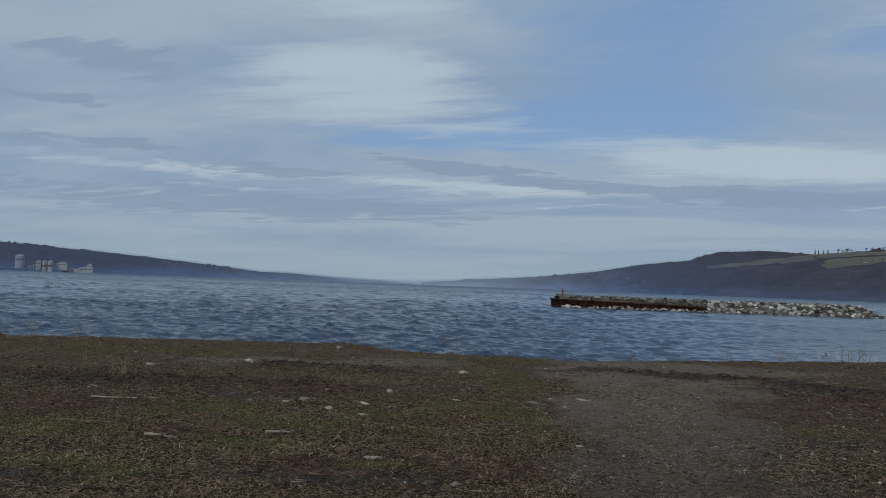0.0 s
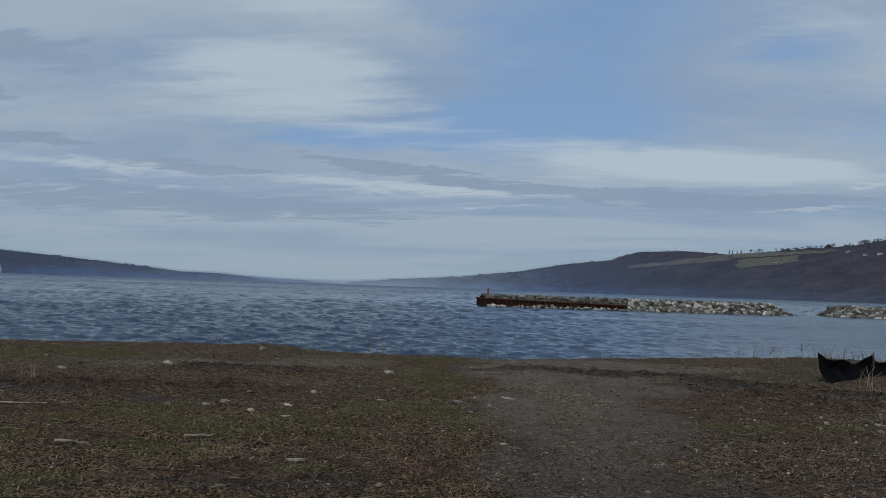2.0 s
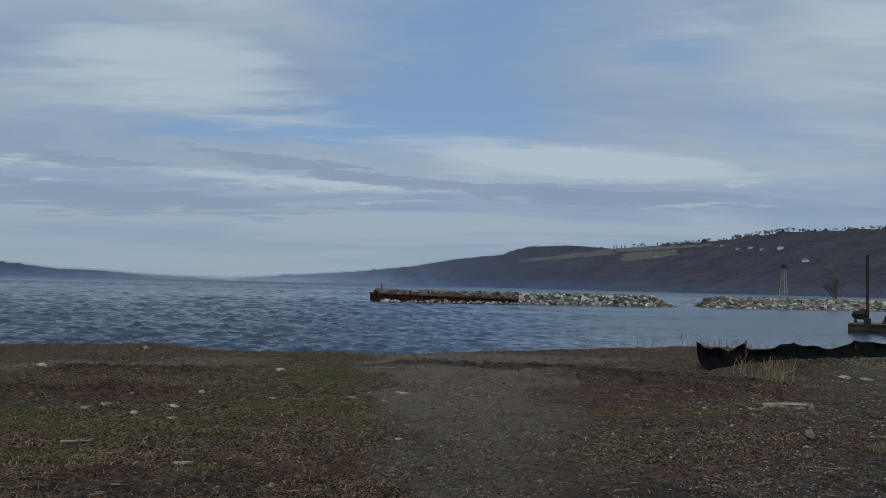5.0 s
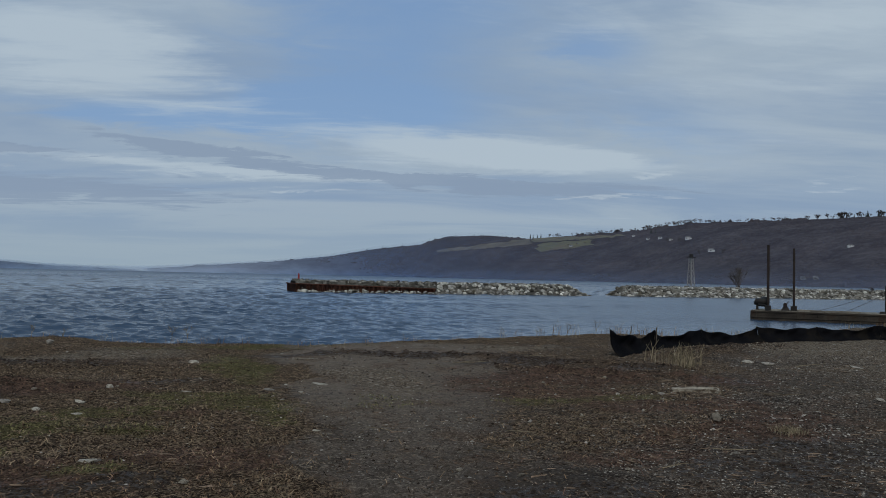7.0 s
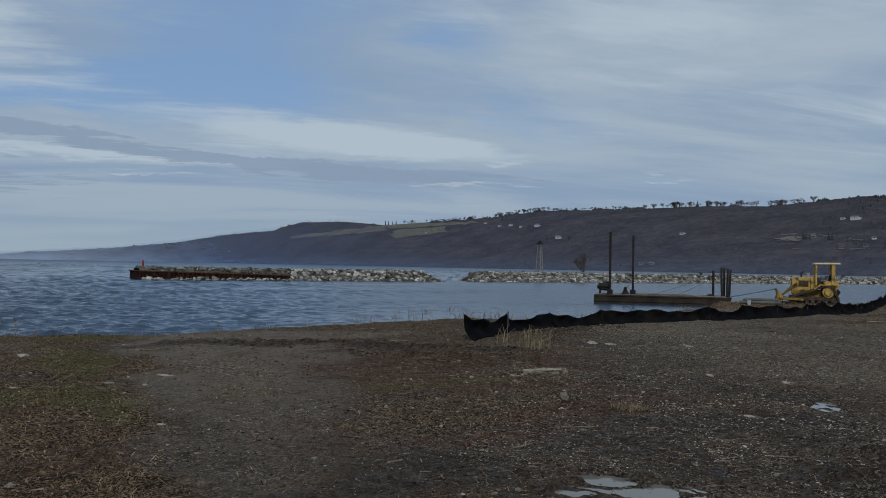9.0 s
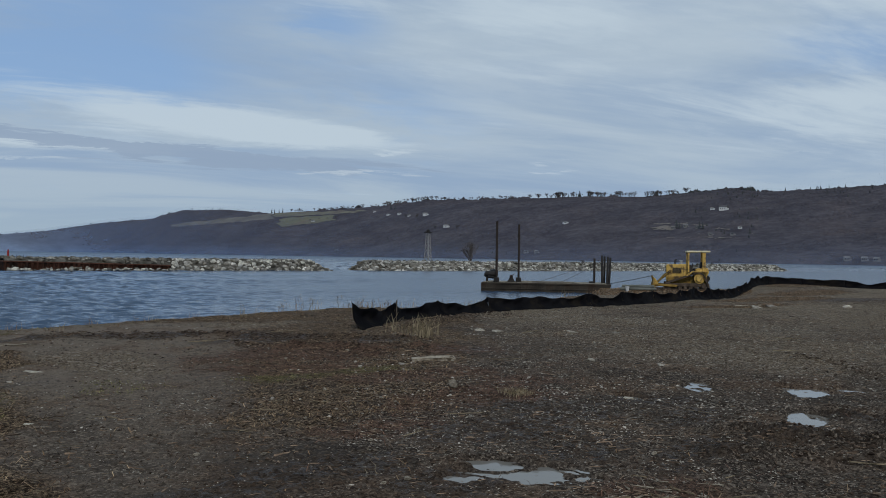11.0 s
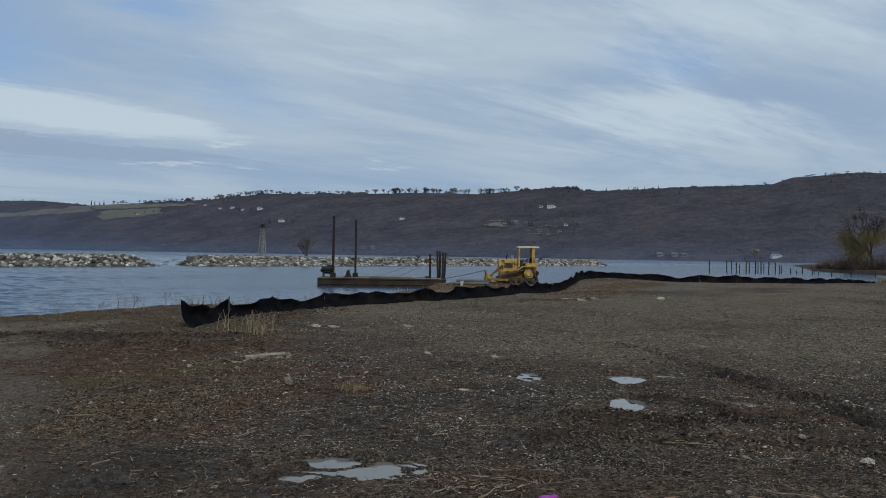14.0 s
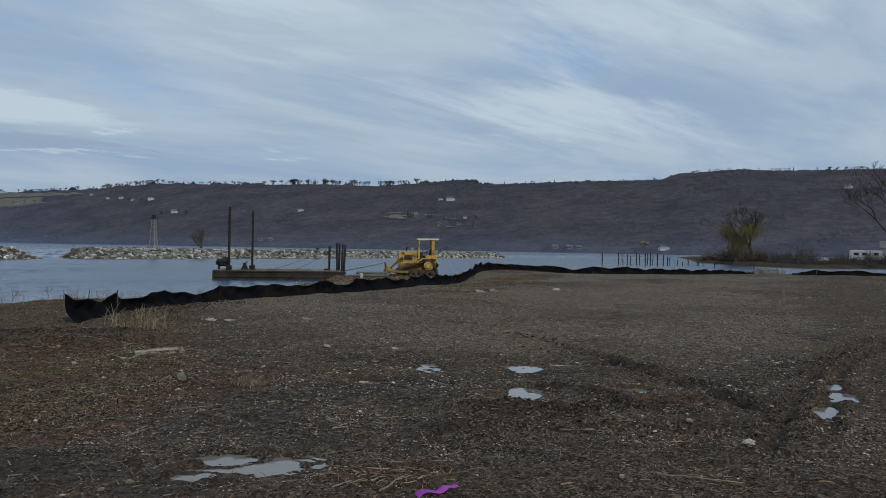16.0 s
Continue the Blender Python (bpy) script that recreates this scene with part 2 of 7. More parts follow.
    soaked = n.math("MULTIPLY", damp_dark_on, n.span(dark_gaps, 0.42, 0.60))
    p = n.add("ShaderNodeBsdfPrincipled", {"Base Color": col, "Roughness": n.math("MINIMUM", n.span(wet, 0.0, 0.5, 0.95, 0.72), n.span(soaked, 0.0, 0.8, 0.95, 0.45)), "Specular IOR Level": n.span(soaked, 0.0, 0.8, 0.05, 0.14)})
    h = n.math("ADD", n.math("MULTIPLY", pebble, 0.35), n.math("ADD", n.math("MULTIPLY", grain, 1.0), n.math("MULTIPLY", mid, 1.6)))
    b = n.add("ShaderNodeBump", {"Height": h, "Strength": 1.0, "Distance": 0.06})
    n.links.new(b.outputs[0], p.inputs["Normal"])
    n.add("ShaderNodeOutputMaterial", {"Surface": p.outputs[0]})
    return m


def water_mat(name, deep=(0.024, 0.046, 0.080), rough=0.05, scale=2.6, strength=0.35, lake=True):
    """Water; on the lake the chop attribute says how rough the wind makes it."""
    m = bpy.data.materials.new(name)
    m.use_nodes = True
    n = Net(m.node_tree)
    at = n.add("ShaderNodeTexCoord").outputs["Object"]
    drift = n.noise(at, 0.012, 3, 0.5)
    turned = n.add("ShaderNodeVectorRotate", {"Vector": at, "Angle": radians(20)}).outputs[0]
    small = n.noise(n.scaled(turned, 0.7, 1.4, 1), scale, 5, 0.65, 0.4)
    swell = n.noise(n.scaled(turned, 0.4, 1.0, 1), scale * 0.2, 4, 0.55, 0.3)
    small = n.math("ADD", small, n.math("MULTIPLY", swell, 1.2))
    p = n.add("ShaderNodeBsdfPrincipled", {"Base Color": n.mix(drift, deep, tuple(c * 1.7 for c in deep)), "Roughness": rough, "IOR": 1.333})
    b = n.add("ShaderNodeBump", {"Height": small, "Strength": strength, "Distance": 0.12})
    n.links.new(b.outputs[0], p.inputs["Normal"])
    top = p.outputs[0]
    if lake:
        # slopes too small for the mesh are carried by the gloss
        chop, fine = n.add("ShaderNodeAttribute"), n.add("ShaderNodeAttribute")
        chop.attribute_name, fine.attribute_name = "chop", "fine"
        n.put(b, "Strength", n.span(chop.outputs["Fac"], 0.0, 1.0, 0.10, strength))
        n.put(p, "Roughness", fine.outputs["Fac"])
    n.add("ShaderNodeOutputMaterial", {"Surface": top})
    return m


def haze_sheet_mat(name, most, tint, low=0.1):
    """Translucent sheet coloured as haze before the hills, densest in the distance; the depth attribute says how high
    it reaches.
    """
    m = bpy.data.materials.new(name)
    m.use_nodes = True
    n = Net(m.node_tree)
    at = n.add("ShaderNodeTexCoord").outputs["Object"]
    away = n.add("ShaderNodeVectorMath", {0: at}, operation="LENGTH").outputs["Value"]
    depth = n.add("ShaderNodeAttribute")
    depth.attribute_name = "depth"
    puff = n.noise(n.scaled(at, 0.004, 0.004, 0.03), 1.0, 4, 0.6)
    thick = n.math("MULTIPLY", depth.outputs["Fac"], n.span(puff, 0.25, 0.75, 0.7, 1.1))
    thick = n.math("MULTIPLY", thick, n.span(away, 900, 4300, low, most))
    # the paler tint far off paints distance haze into the sheet
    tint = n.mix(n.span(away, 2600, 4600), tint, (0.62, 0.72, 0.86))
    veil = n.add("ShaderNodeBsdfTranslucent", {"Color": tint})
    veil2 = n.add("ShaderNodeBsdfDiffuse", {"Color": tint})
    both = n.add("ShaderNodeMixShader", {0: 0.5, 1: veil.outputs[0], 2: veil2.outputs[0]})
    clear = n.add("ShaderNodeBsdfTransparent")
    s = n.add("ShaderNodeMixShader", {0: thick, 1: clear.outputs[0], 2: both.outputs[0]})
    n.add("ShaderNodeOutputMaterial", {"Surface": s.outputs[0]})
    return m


def far_wood_mat(name, thin=0.0):
    """Leafless woods seen from afar, in broad drifts of grey, brown and dark; crowns differ a little."""
    m = bpy.data.materials.new(name)
    m.use_nodes = True
    n = Net(m.node_tree)
    at = n.add("ShaderNodeTexCoord").outputs["Object"]
    flat = n.scaled(at, 1.0, 1.0, 2.6)
    a, b, c, e = n.noise(flat, 0.0045, 5, 0.6), n.noise(flat, 0.012, 5, 0.62), n.noise(at, 0.06, 4, 0.65), n.noise(at, 0.22, 3, 0.7)
    fac = n.math("ADD", n.math("MULTIPLY", b, 0.50), n.math("ADD", n.math("MULTIPLY", c, 0.25), n.math("MULTIPLY", e, 0.25)))
    col = n.mix(n.span(fac, 0.30, 0.70), (0.044, 0.041, 0.047), (0.092, 0.083, 0.089))
    col = n.mix(n.span(a, 0.48, 0.66, 0.0, 0.45), col, (0.048, 0.046, 0.051))
    far = n.noise(n.vec("ADD", flat, (900, 300, 40)), 0.007, 5, 0.6)
    col = n.mix(n.span(far, 0.50, 0.68, 0.0, 0.40), col, (0.102, 0.084, 0.083))
    r = n.add("ShaderNodeNewGeometry").outputs["Random Per Island"]
    v = n.span(r, 0, 1, 0.92, 1.12) if thin else n.span(c, 0.3, 0.7, 0.85, 1.10)
    col = n.mix(1.0, col, n.add("ShaderNodeCombineColor", {0: v, 1: v, 2: v}).outputs[0], "MULTIPLY")
    d = n.add("ShaderNodeBsdfDiffuse", {"Color": col})
    top = d.outputs[0]
    n.add("ShaderNodeOutputMaterial", {"Surface": top})
    return m


GROUND, LAKE = ground_mat(), water_mat("lake water")
PUDDLE = water_mat("puddle water", (0.12, 0.112, 0.098), 0.03, 6.0, 0.02, False)
SLOPE = far_wood_mat("wooded slope")
WOOD_FAR = far_wood_mat("leafless far trees", 0.5)
PINE_FAR = stuff_mat("far evergreens", (0.040, 0.043, 0.040), (0.070, 0.073, 0.064), 0.05, 0.95, 0, 0.3, island=0.3)
MEADOW = stuff_mat("far meadow", (0.098, 0.096, 0.062), (0.150, 0.142, 0.092), 0.02, 0.95, 0, 0.2, stain=(0.135, 0.112, 0.080), stain_scale=0.012)
FALLOW = stuff_mat("fallow field", (0.098, 0.088, 0.074), (0.155, 0.138, 0.110), 0.02, 0.95, 0, 0.2)
PASTURE = stuff_mat("dull hilltop pasture", (0.105, 0.100, 0.070), (0.165, 0.150, 0.105), 0.02, 0.95, 0, 0.2, stain=(0.120, 0.100, 0.078), stain_scale=0.015)
BRUSHLAND = stuff_mat("brown brushland", (0.10, 0.086, 0.074), (0.18, 0.155, 0.13), 0.02, 0.95, 0, 0.2)
ROCK = stuff_mat("breakwater stone", (0.25, 0.24, 0.21), (0.58, 0.56, 0.51), 0.9, 0.95, 0.4, 9.0, vary=0.35, stain=(0.20, 0.18, 0.15), stain_scale=0.5)
# darkened to stand in for shade between the pale stones
DARKROCK = stuff_mat("darkened breakwater rubble", (0.05, 0.046, 0.038), (0.25, 0.235, 0.20), 0.9, 0.95, 0.5, 9.0, island=0.5, stain=(0.08, 0.07, 0.052), stain_scale=0.7)
ROCKFACE = stuff_mat("breakwater facing stone", (0.22, 0.21, 0.18), (0.54, 0.52, 0.47), 0.9, 0.95, 0.4, 9.0, island=0.5, stain=(0.17, 0.15, 0.12), stain_scale=0.5)
RUST = stuff_mat("rusted steel", (0.040, 0.020, 0.015), (0.120, 0.054, 0.036), 1.2, 0.85, 0.4, 18.0, stain=(0.034, 0.023, 0.019))
RED = stuff_mat("faded red paint", (0.22, 0.025, 0.02), (0.34, 0.04, 0.03), 2.0, 0.6, 0.1, 30)
TOWER = stuff_mat("dull weathered tower steel", (0.17, 0.165, 0.16), (0.34, 0.33, 0.32), 2.0, 0.75, 0.1, 25)
STEEL = stuff_mat("grey galvanised steel", (0.24, 0.25, 0.26), (0.42, 0.43, 0.44), 2.0, 0.6, 0.1, 25, metal=0.2)
DARK = stuff_mat("dark weathered steel", (0.018, 0.017, 0.016), (0.055, 0.048, 0.042), 1.5, 0.7, 0.3, 20, metal=0.3)
SPUD = stuff_mat("dark brown spud steel", (0.020, 0.016, 0.014), (0.050, 0.038, 0.032), 1.2, 0.8, 0.3, 18)
HULL = stuff_mat("weathered barge paint", (0.026, 0.022, 0.018), (0.066, 0.055, 0.042), 0.9, 0.85, 0.3, 14, stain=(0.040, 0.027, 0.019))
DECK = stuff_mat("grey deck planks", (0.12, 0.105, 0.085), (0.26, 0.235, 0.19), 1.4, 0.9, 0.3, 20, vary=0.2)
PILE = stuff_mat("old timber pile", (0.014, 0.012, 0.011), (0.045, 0.040, 0.036), 2.0, 0.9, 0.5, 18, vary=0.3)
FABRIC = stuff_mat("black filter fabric", (0.0035, 0.0035, 0.0045), (0.010, 0.010, 0.011), 1.5, 0.9, 0.35, 60, spec=0.02, stain=(0.014, 0.012, 0.010), stain_scale=1.3)
STAKE = stuff_mat("weathered wooden stake", (0.055, 0.046, 0.036), (0.14, 0.12, 0.092), 4.0, 0.9, 0.3, 50)
YELLOW = stuff_mat("worn yellow paint", (0.44, 0.275, 0.060), (0.62, 0.41, 0.115), 1.3, 0.6, 0.12, 22, stain=(0.16, 0.10, 0.045), stain_scale=2.2)
BLADE = stuff_mat("dirty yellow blade", (0.15, 0.094, 0.030), (0.38, 0.24, 0.062), 2.5, 0.75, 0.3, 22, stain=(0.06, 0.042, 0.028), stain_scale=2.0)
# yellow lightened to put sunlight on the roof's top into its colour
LITROOF = stuff_mat("yellow roof lightened as sunlit", (0.62, 0.54, 0.34), (0.78, 0.70, 0.48), 1.3, 0.6, 0.1, 22)
TRACK = stuff_mat("muddy track steel", (0.036, 0.028, 0.021), (0.125, 0.094, 0.070), 3.0, 0.85, 0.5, 25)
RUBBER = stuff_mat("black plastic", (0.010, 0.010, 0.011), (0.028, 0.028, 0.028), 3.0, 0.6, 0.1, 40)
CABLE = stuff_mat("steel cable", (0.035, 0.033, 0.032), (0.09, 0.085, 0.08), 3.0, 0.6, 0.0, 40, metal=0.5)
STRAW = stuff_mat("dead straw", (0.110, 0.074, 0.042), (0.36, 0.262, 0.16), 2.0, 0.9, 0, 20, island=0.7)
TUFT = stuff_mat("dead grass", (0.070, 0.042, 0.024), (0.245, 0.160, 0.092), 1.0, 0.95, 0, 12, island=0.7)
REDSTEM = stuff_mat("reddish dead stems", (0.050, 0.026, 0.018), (0.22, 0.130, 0.090), 2.0, 0.9, 0, 20, island=0.6)
# stems coloured near-black for contrast in the grass
DARKSTEM = stuff_mat("near-black stems", (0.010, 0.007, 0.005), (0.050, 0.036, 0.026), 2.0, 0.95, 0, 20, island=0.5)
GRASS = stuff_mat("short green grass", (0.088, 0.079, 0.032), (0.245, 0.215, 0.098), 1.0, 0.9, 0, 12, island=0.5)
STONE = stuff_mat("pale loose stone", (0.22, 0.195, 0.160), (0.56, 0.515, 0.44), 9.0, 0.9, 0.5, 60, vary=0.3, stain=(0.13, 0.105, 0.08), stain_scale=4.0)
DULLSTONE = stuff_mat("dull field stone", (0.12, 0.102, 0.080), (0.33, 0.29, 0.235), 9.0, 0.9, 0.5, 60, vary=0.4, stain=(0.08, 0.062, 0.046), stain_scale=4.0)
GRAVEL = stuff_mat("loose gravel", (0.093, 0.082, 0.067), (0.355, 0.322, 0.268), 1.2, 0.9, 0, 30, island=0.75)
CHIP = stuff_mat("leaf and bark litter", (0.040, 0.026, 0.018), (0.24, 0.172, 0.118), 1.2, 0.95, 0, 25, island=0.6)
CLOD = stuff_mat("dark mud clods", (0.022, 0.015, 0.011), (0.100, 0.070, 0.049), 3.0, 0.95, 0, 25, island=0.5)
TWIG = stuff_mat("dry twig", (0.085, 0.064, 0.042), (0.25, 0.20, 0.14), 6.0, 0.9, 0.3, 50, vary=0.45)
DRIFT = stuff_mat("bleached driftwood", (0.15, 0.125, 0.094), (0.42, 0.37, 0.295), 9.0, 0.9, 0.6, 60, vary=0.2, stain=(0.09, 0.07, 0.05), stain_scale=5.0)
BARK = stuff_mat("grey bark", (0.045, 0.038, 0.034), (0.115, 0.100, 0.088), 2.0, 0.95, 0.3, 15)
WILLOW = stuff_mat("yellow-green willow twigs", (0.135, 0.110, 0.048), (0.235, 0.190, 0.090), 0.6, 0.9, 0, 6, island=0.4)
BRUSH = stuff_mat("reddish brush", (0.070, 0.050, 0.039), (0.165, 0.122, 0.096), 0.5, 0.95, 0, 5, island=0.5)
REED = stuff_mat("dry reeds", (0.15, 0.118, 0.072), (0.30, 0.245, 0.16), 2.0, 0.9, 0, 10, island=0.5)
SIDING = stuff_mat("weathered grey siding", (0.13, 0.125, 0.12), (0.22, 0.21, 0.20), 0.6, 0.85, 0.1, 8)
WHITE = stuff_mat("white painted siding", (0.42, 0.43, 0.44), (0.56, 0.56, 0.55), 0.6, 0.8, 0.1, 8)
FARWHITE = stuff_mat("bright white clapboard", (0.46, 0.46, 0.45), (0.62, 0.62, 0.60), 0.6, 0.8, 0.1, 8)
ROOF = stuff_mat("grey shingle roof", (0.08, 0.08, 0.085), (0.17, 0.165, 0.16), 0.8, 0.85, 0.2, 8, vary=0.3)
PANE = stuff_mat("dark window glass", (0.015, 0.018, 0.022), (0.03, 0.034, 0.04), 1.0, 0.1, 0, 10)
CONCRETE = stuff_mat("plant concrete", (0.30, 0.31, 0.33), (0.44, 0.45, 0.47), 0.05, 0.85, 0, 0.4)
PURPLE = stuff_mat("purple plastic ribbon", (0.22, 0.03, 0.24), (0.36, 0.05, 0.38), 8.0, 0.4, 0.1, 40)
PIPE = stuff_mat("grey-green pipe", (0.075, 0.080, 0.068), (0.16, 0.165, 0.145), 2.0, 0.8, 0.1, 30)

# ---------------------------------------------------------------- building helpers


def fbm(x, y, scale=1.0, octaves=4, seed=0, gain=0.5):
    """Smooth value noise in -1..1 for numpy arrays."""
    total, amp, norm = 0.0, 1.0, 0.0
    x, y = np.asarray(x, float) / scale, np.asarray(y, float) / scale
    for k in range(octaves):
        xi, yi = np.floor(x), np.floor(y)
        fx, fy = x - xi, y - yi
        fx, fy = fx * fx * (3 - 2 * fx), fy * fy * (3 - 2 * fy)

        def cell(a, b):
            h = np.sin(a * 127.1 + b * 311.7 + (seed + k) * 74.7) * 43758.5453
            return (h - np.floor(h)) * 2 - 1

        v = (cell(xi, yi) * (1 - fx) + cell(xi + 1, yi) * fx) * (1 - fy) + (cell(xi, yi + 1) * (1 - fx) + cell(xi + 1, yi + 1) * fx) * fy
        total, norm = total + amp * v, norm + amp
        amp, x, y = amp * gain, x * 2.03 + 17.1, y * 2.03 - 9.3
    return total / norm


def step(v, lo, hi):
    u = np.clip((np.asarray(v, float) - lo) / (hi - lo), 0, 1)
    return u * u * (3 - 2 * u)


def mesh_of(name, verts, faces, material, smooth=False):
    me = bpy.data.meshes.new(name)
    me.from_pydata(np.asarray(verts, float).tolist() if isinstance(verts, np.ndarray) else verts, [], faces)
    me.materials.append(material)
    if smooth:
        me.polygons.foreach_set("use_smooth", [True] * len(me.polygons))
    me.update()
    return me


def tri_mesh(name, verts, faces, material, smooth=False):
    """A mesh from numpy arrays of corners and equal-sided faces."""
    verts, faces = np.asarray(verts, np.float32), np.asarray(faces, np.int32)
    me = bpy.data.meshes.new(name)
    k = faces.shape[1]
    me.vertices.add(len(verts)), me.loops.add(faces.size), me.polygons.add(len(faces))
    me.vertices.foreach_set("co", verts.ravel())
    me.loops.foreach_set("vertex_index", faces.ravel())
    me.polygons.foreach_set("loop_start", np.arange(0, faces.size, k, dtype=np.int32))
    me.polygons.foreach_set("use_smooth", np.full(len(faces), smooth))
    me.materials.append(material)
    me.update(calc_edges=True)
    me.validate()
    return me


def thing(name, label, category, at=(0, 0, 0), turn=0.0, group="", kind=""):
    ob = new(name)
    ob.matrix_world = pose(*at, 0, 0, turn)
    ob.empty_display_size = 0.2
    return tagged(ob, label, category, group, kind)


def part(name, bm, material, parent, label=""):
    """Links a bmesh as one mesh object under a thing or a part."""
    me = bpy.data.meshes.new(name)
    bm.to_mesh(me)
    bm.free()
    me.materials.append(material)
    ob = new(name, me)
    ob.parent = parent
    if label:
        ob["label"] = label
    return ob


def piece(name, me, parent, m=None, label=""):
    ob = new(name, me)
    ob.parent = parent
    if m is not None:
        ob.matrix_local = m
    if label:
        ob["label"] = label
    return ob


def box(bm, size, at=(0, 0, 0), turn=(0, 0, 0), bevel=0.02):
    made = bmesh.ops.create_cube(bm, size=1.0)["verts"]
    bmesh.ops.scale(bm, vec=size, verts=made)
    if bevel:
        edges = list({e for v in made for e in v.link_edges})
        made = bmesh.ops.bevel(bm, geom=edges, offset=min(bevel, min(size) * 0.4), segments=1, affect="EDGES", profile=0.5)["verts"]
        made = list({v for v in made})
    bmesh.ops.transform(bm, matrix=pose(*at, *turn), verts=made)
    return made


def rod(bm, a, b, r1, r2=None, sides=8):
    a, b = Vector(a), Vector(b)
    r2 = r1 if r2 is None else r2
    way = b - a
    turn = way.to_track_quat("Z", "Y").to_matrix().to_4x4()
    made = bmesh.ops.create_cone(bm, cap_ends=True, segments=sides, radius1=r1, radius2=r2, depth=way.length)["verts"]
    bmesh.ops.transform(bm, matrix=Matrix.Translation((a + b) / 2) @ turn, verts=made)
    return made


def prism(bm, outline, y0, y1):
    """Side outline in x and z, drawn out from y0 to y1."""
    near, far = [bm.verts.new((x, y0, z)) for x, z in outline], [bm.verts.new((x, y1, z)) for x, z in outline]
    n = len(outline)
    bm.faces.new(near), bm.faces.new(far[::-1])
    for i in range(n):
        bm.faces.new((near[i], far[i], far[(i + 1) % n], near[(i + 1) % n]))
    bmesh.ops.recalc_face_normals(bm, faces=bm.faces[:])


def soften(bm, offset=0.02):
    bmesh.ops.bevel(bm, geom=bm.edges[:], offset=offset, segments=1, affect="EDGES", profile=0.5)


def scatter(template, faces, places, scales, turns, tilts=None, seed=0, jitter=0.0):
    """Copies of a small template (numpy) at many places: one array of corners, one of faces."""
    rng = np.random.default_rng(seed)
    n, k = len(places), len(template)
    v = np.repeat(np.asarray(template, float)[None], n, 0)
    if jitter:
        v = v * (1 + rng.uniform(-jitter, jitter, (n, k, 1))) + rng.uniform(-jitter, jitter, (n, k, 3)) * 0.3
    v = v * np.asarray(scales).reshape(n, 1, -1)
    if tilts is not None:
        c, s = np.cos(tilts)[:, None], np.sin(tilts)[:, None]
        v = np.stack([v[..., 0], c * v[..., 1] - s * v[..., 2], s * v[..., 1] + c * v[..., 2]], -1)
    c, s = np.cos(turns)[:, None], np.sin(turns)[:, None]
    v = np.stack([c * v[..., 0] - s * v[..., 1], s * v[..., 0] + c * v[..., 1], v[..., 2]], -1) + np.asarray(places)[:, None]
    f = np.asarray(faces)[None] + (np.arange(n) * k)[:, None, None]
    return v.reshape(-1, 3), f.reshape(-1, np.asarray(faces).shape[1])


def icosa():
    bm = bmesh.new()
    bmesh.ops.create_icosphere(bm, subdivisions=1, radius=1.0)
    v = np.array([x.co[:] for x in bm.verts])
    f = np.array([[q.index for q in x.verts] for x in bm.faces])
    bm.free()
    return v, f


ICO_V, ICO_F = icosa()
OCT_V = np.array([(1, 0, 0), (0, 1, 0), (-1, 0, 0), (0, -1, 0), (0, 0, 0.8), (0.1, 0, -0.6)], float)
OCT_F = np.array([(0, 1, 4), (1, 2, 4), (2, 3, 4), (3, 0, 4), (1, 0, 5), (2, 1, 5), (3, 2, 5), (0, 3, 5)])


# a low round crown, open below, where it sinks into the canopy
DOME_V = np.array([(math.cos(k * 1.0472), math.sin(k * 1.0472), -1.6) for k in range(6)] + [(0.62 * math.cos(k * 1.0472 + 0.5), 0.62 * math.sin(k * 1.0472 + 0.5), 0.42) for k in range(6)] + [(0, 0, 0.72)])
DOME_F = np.array([(k, (k + 1) % 6, 6 + k) for k in range(6)] + [((k + 1) % 6, 6 + (k + 1) % 6, 6 + k) for k in range(6)] + [(6 + k, 6 + (k + 1) % 6, 12) for k in range(6)])


def polar(az, r):
    a = np.radians(az)
    return np.sin(a) * r, np.cos(a) * r


# ---------------------------------------------------------------- the lie of the land
# the shore, placed to fit the camera's view: degrees clockwise from north, metres from the eye's first place
SHORE = [(-181, 4900), (-96, 4900), (-80, 140), (-68, 65), (-45, 34), (-28, 25.6), (-15, 25), (-7, 24.5), (1, 23.2), (5, 22.2), (9, 21.8), (16.5, 23), (23.6, 25.5), (29, 28),
         (34, 29), (40, 31), (44, 34), (46.2, 41), (47.2, 52), (48.2, 62), (49.5, 64), (53, 67), (58, 65), (61, 64), (66, 63), (72, 67), (77, 75), (85, 84), (92, 150), (100, 4900), (181, 4900)]
PUDDLES = [(4.38, 4.90, 0.52, 0.30, 43), (4.40, 5.26, 0.24, 0.15, 41), (3.86, 5.02, 0.20, 0.12, 36), (9.36, 6.80, 0.21, 0.50, 55), (10.12, 5.70, 0.31, 0.46, 62), (8.42, 4.76, 0.23, 0.56, 62), (10.86, 5.45, 0.23, 0.22, 64),
           (11.13, 4.96, 0.21, 0.20, 67), (9.47, 3.79, 0.22, 0.22, 70), (7.79, 6.63, 0.17, 0.19, 50), (9.67, 1.80, 0.18, 0.50, 81), (11.5, 1.96, 0.19, 0.30, 82), (10.7, 1.70, 0.17, 0.36, 83), (9.98, 3.30, 0.18, 0.30, 73)]
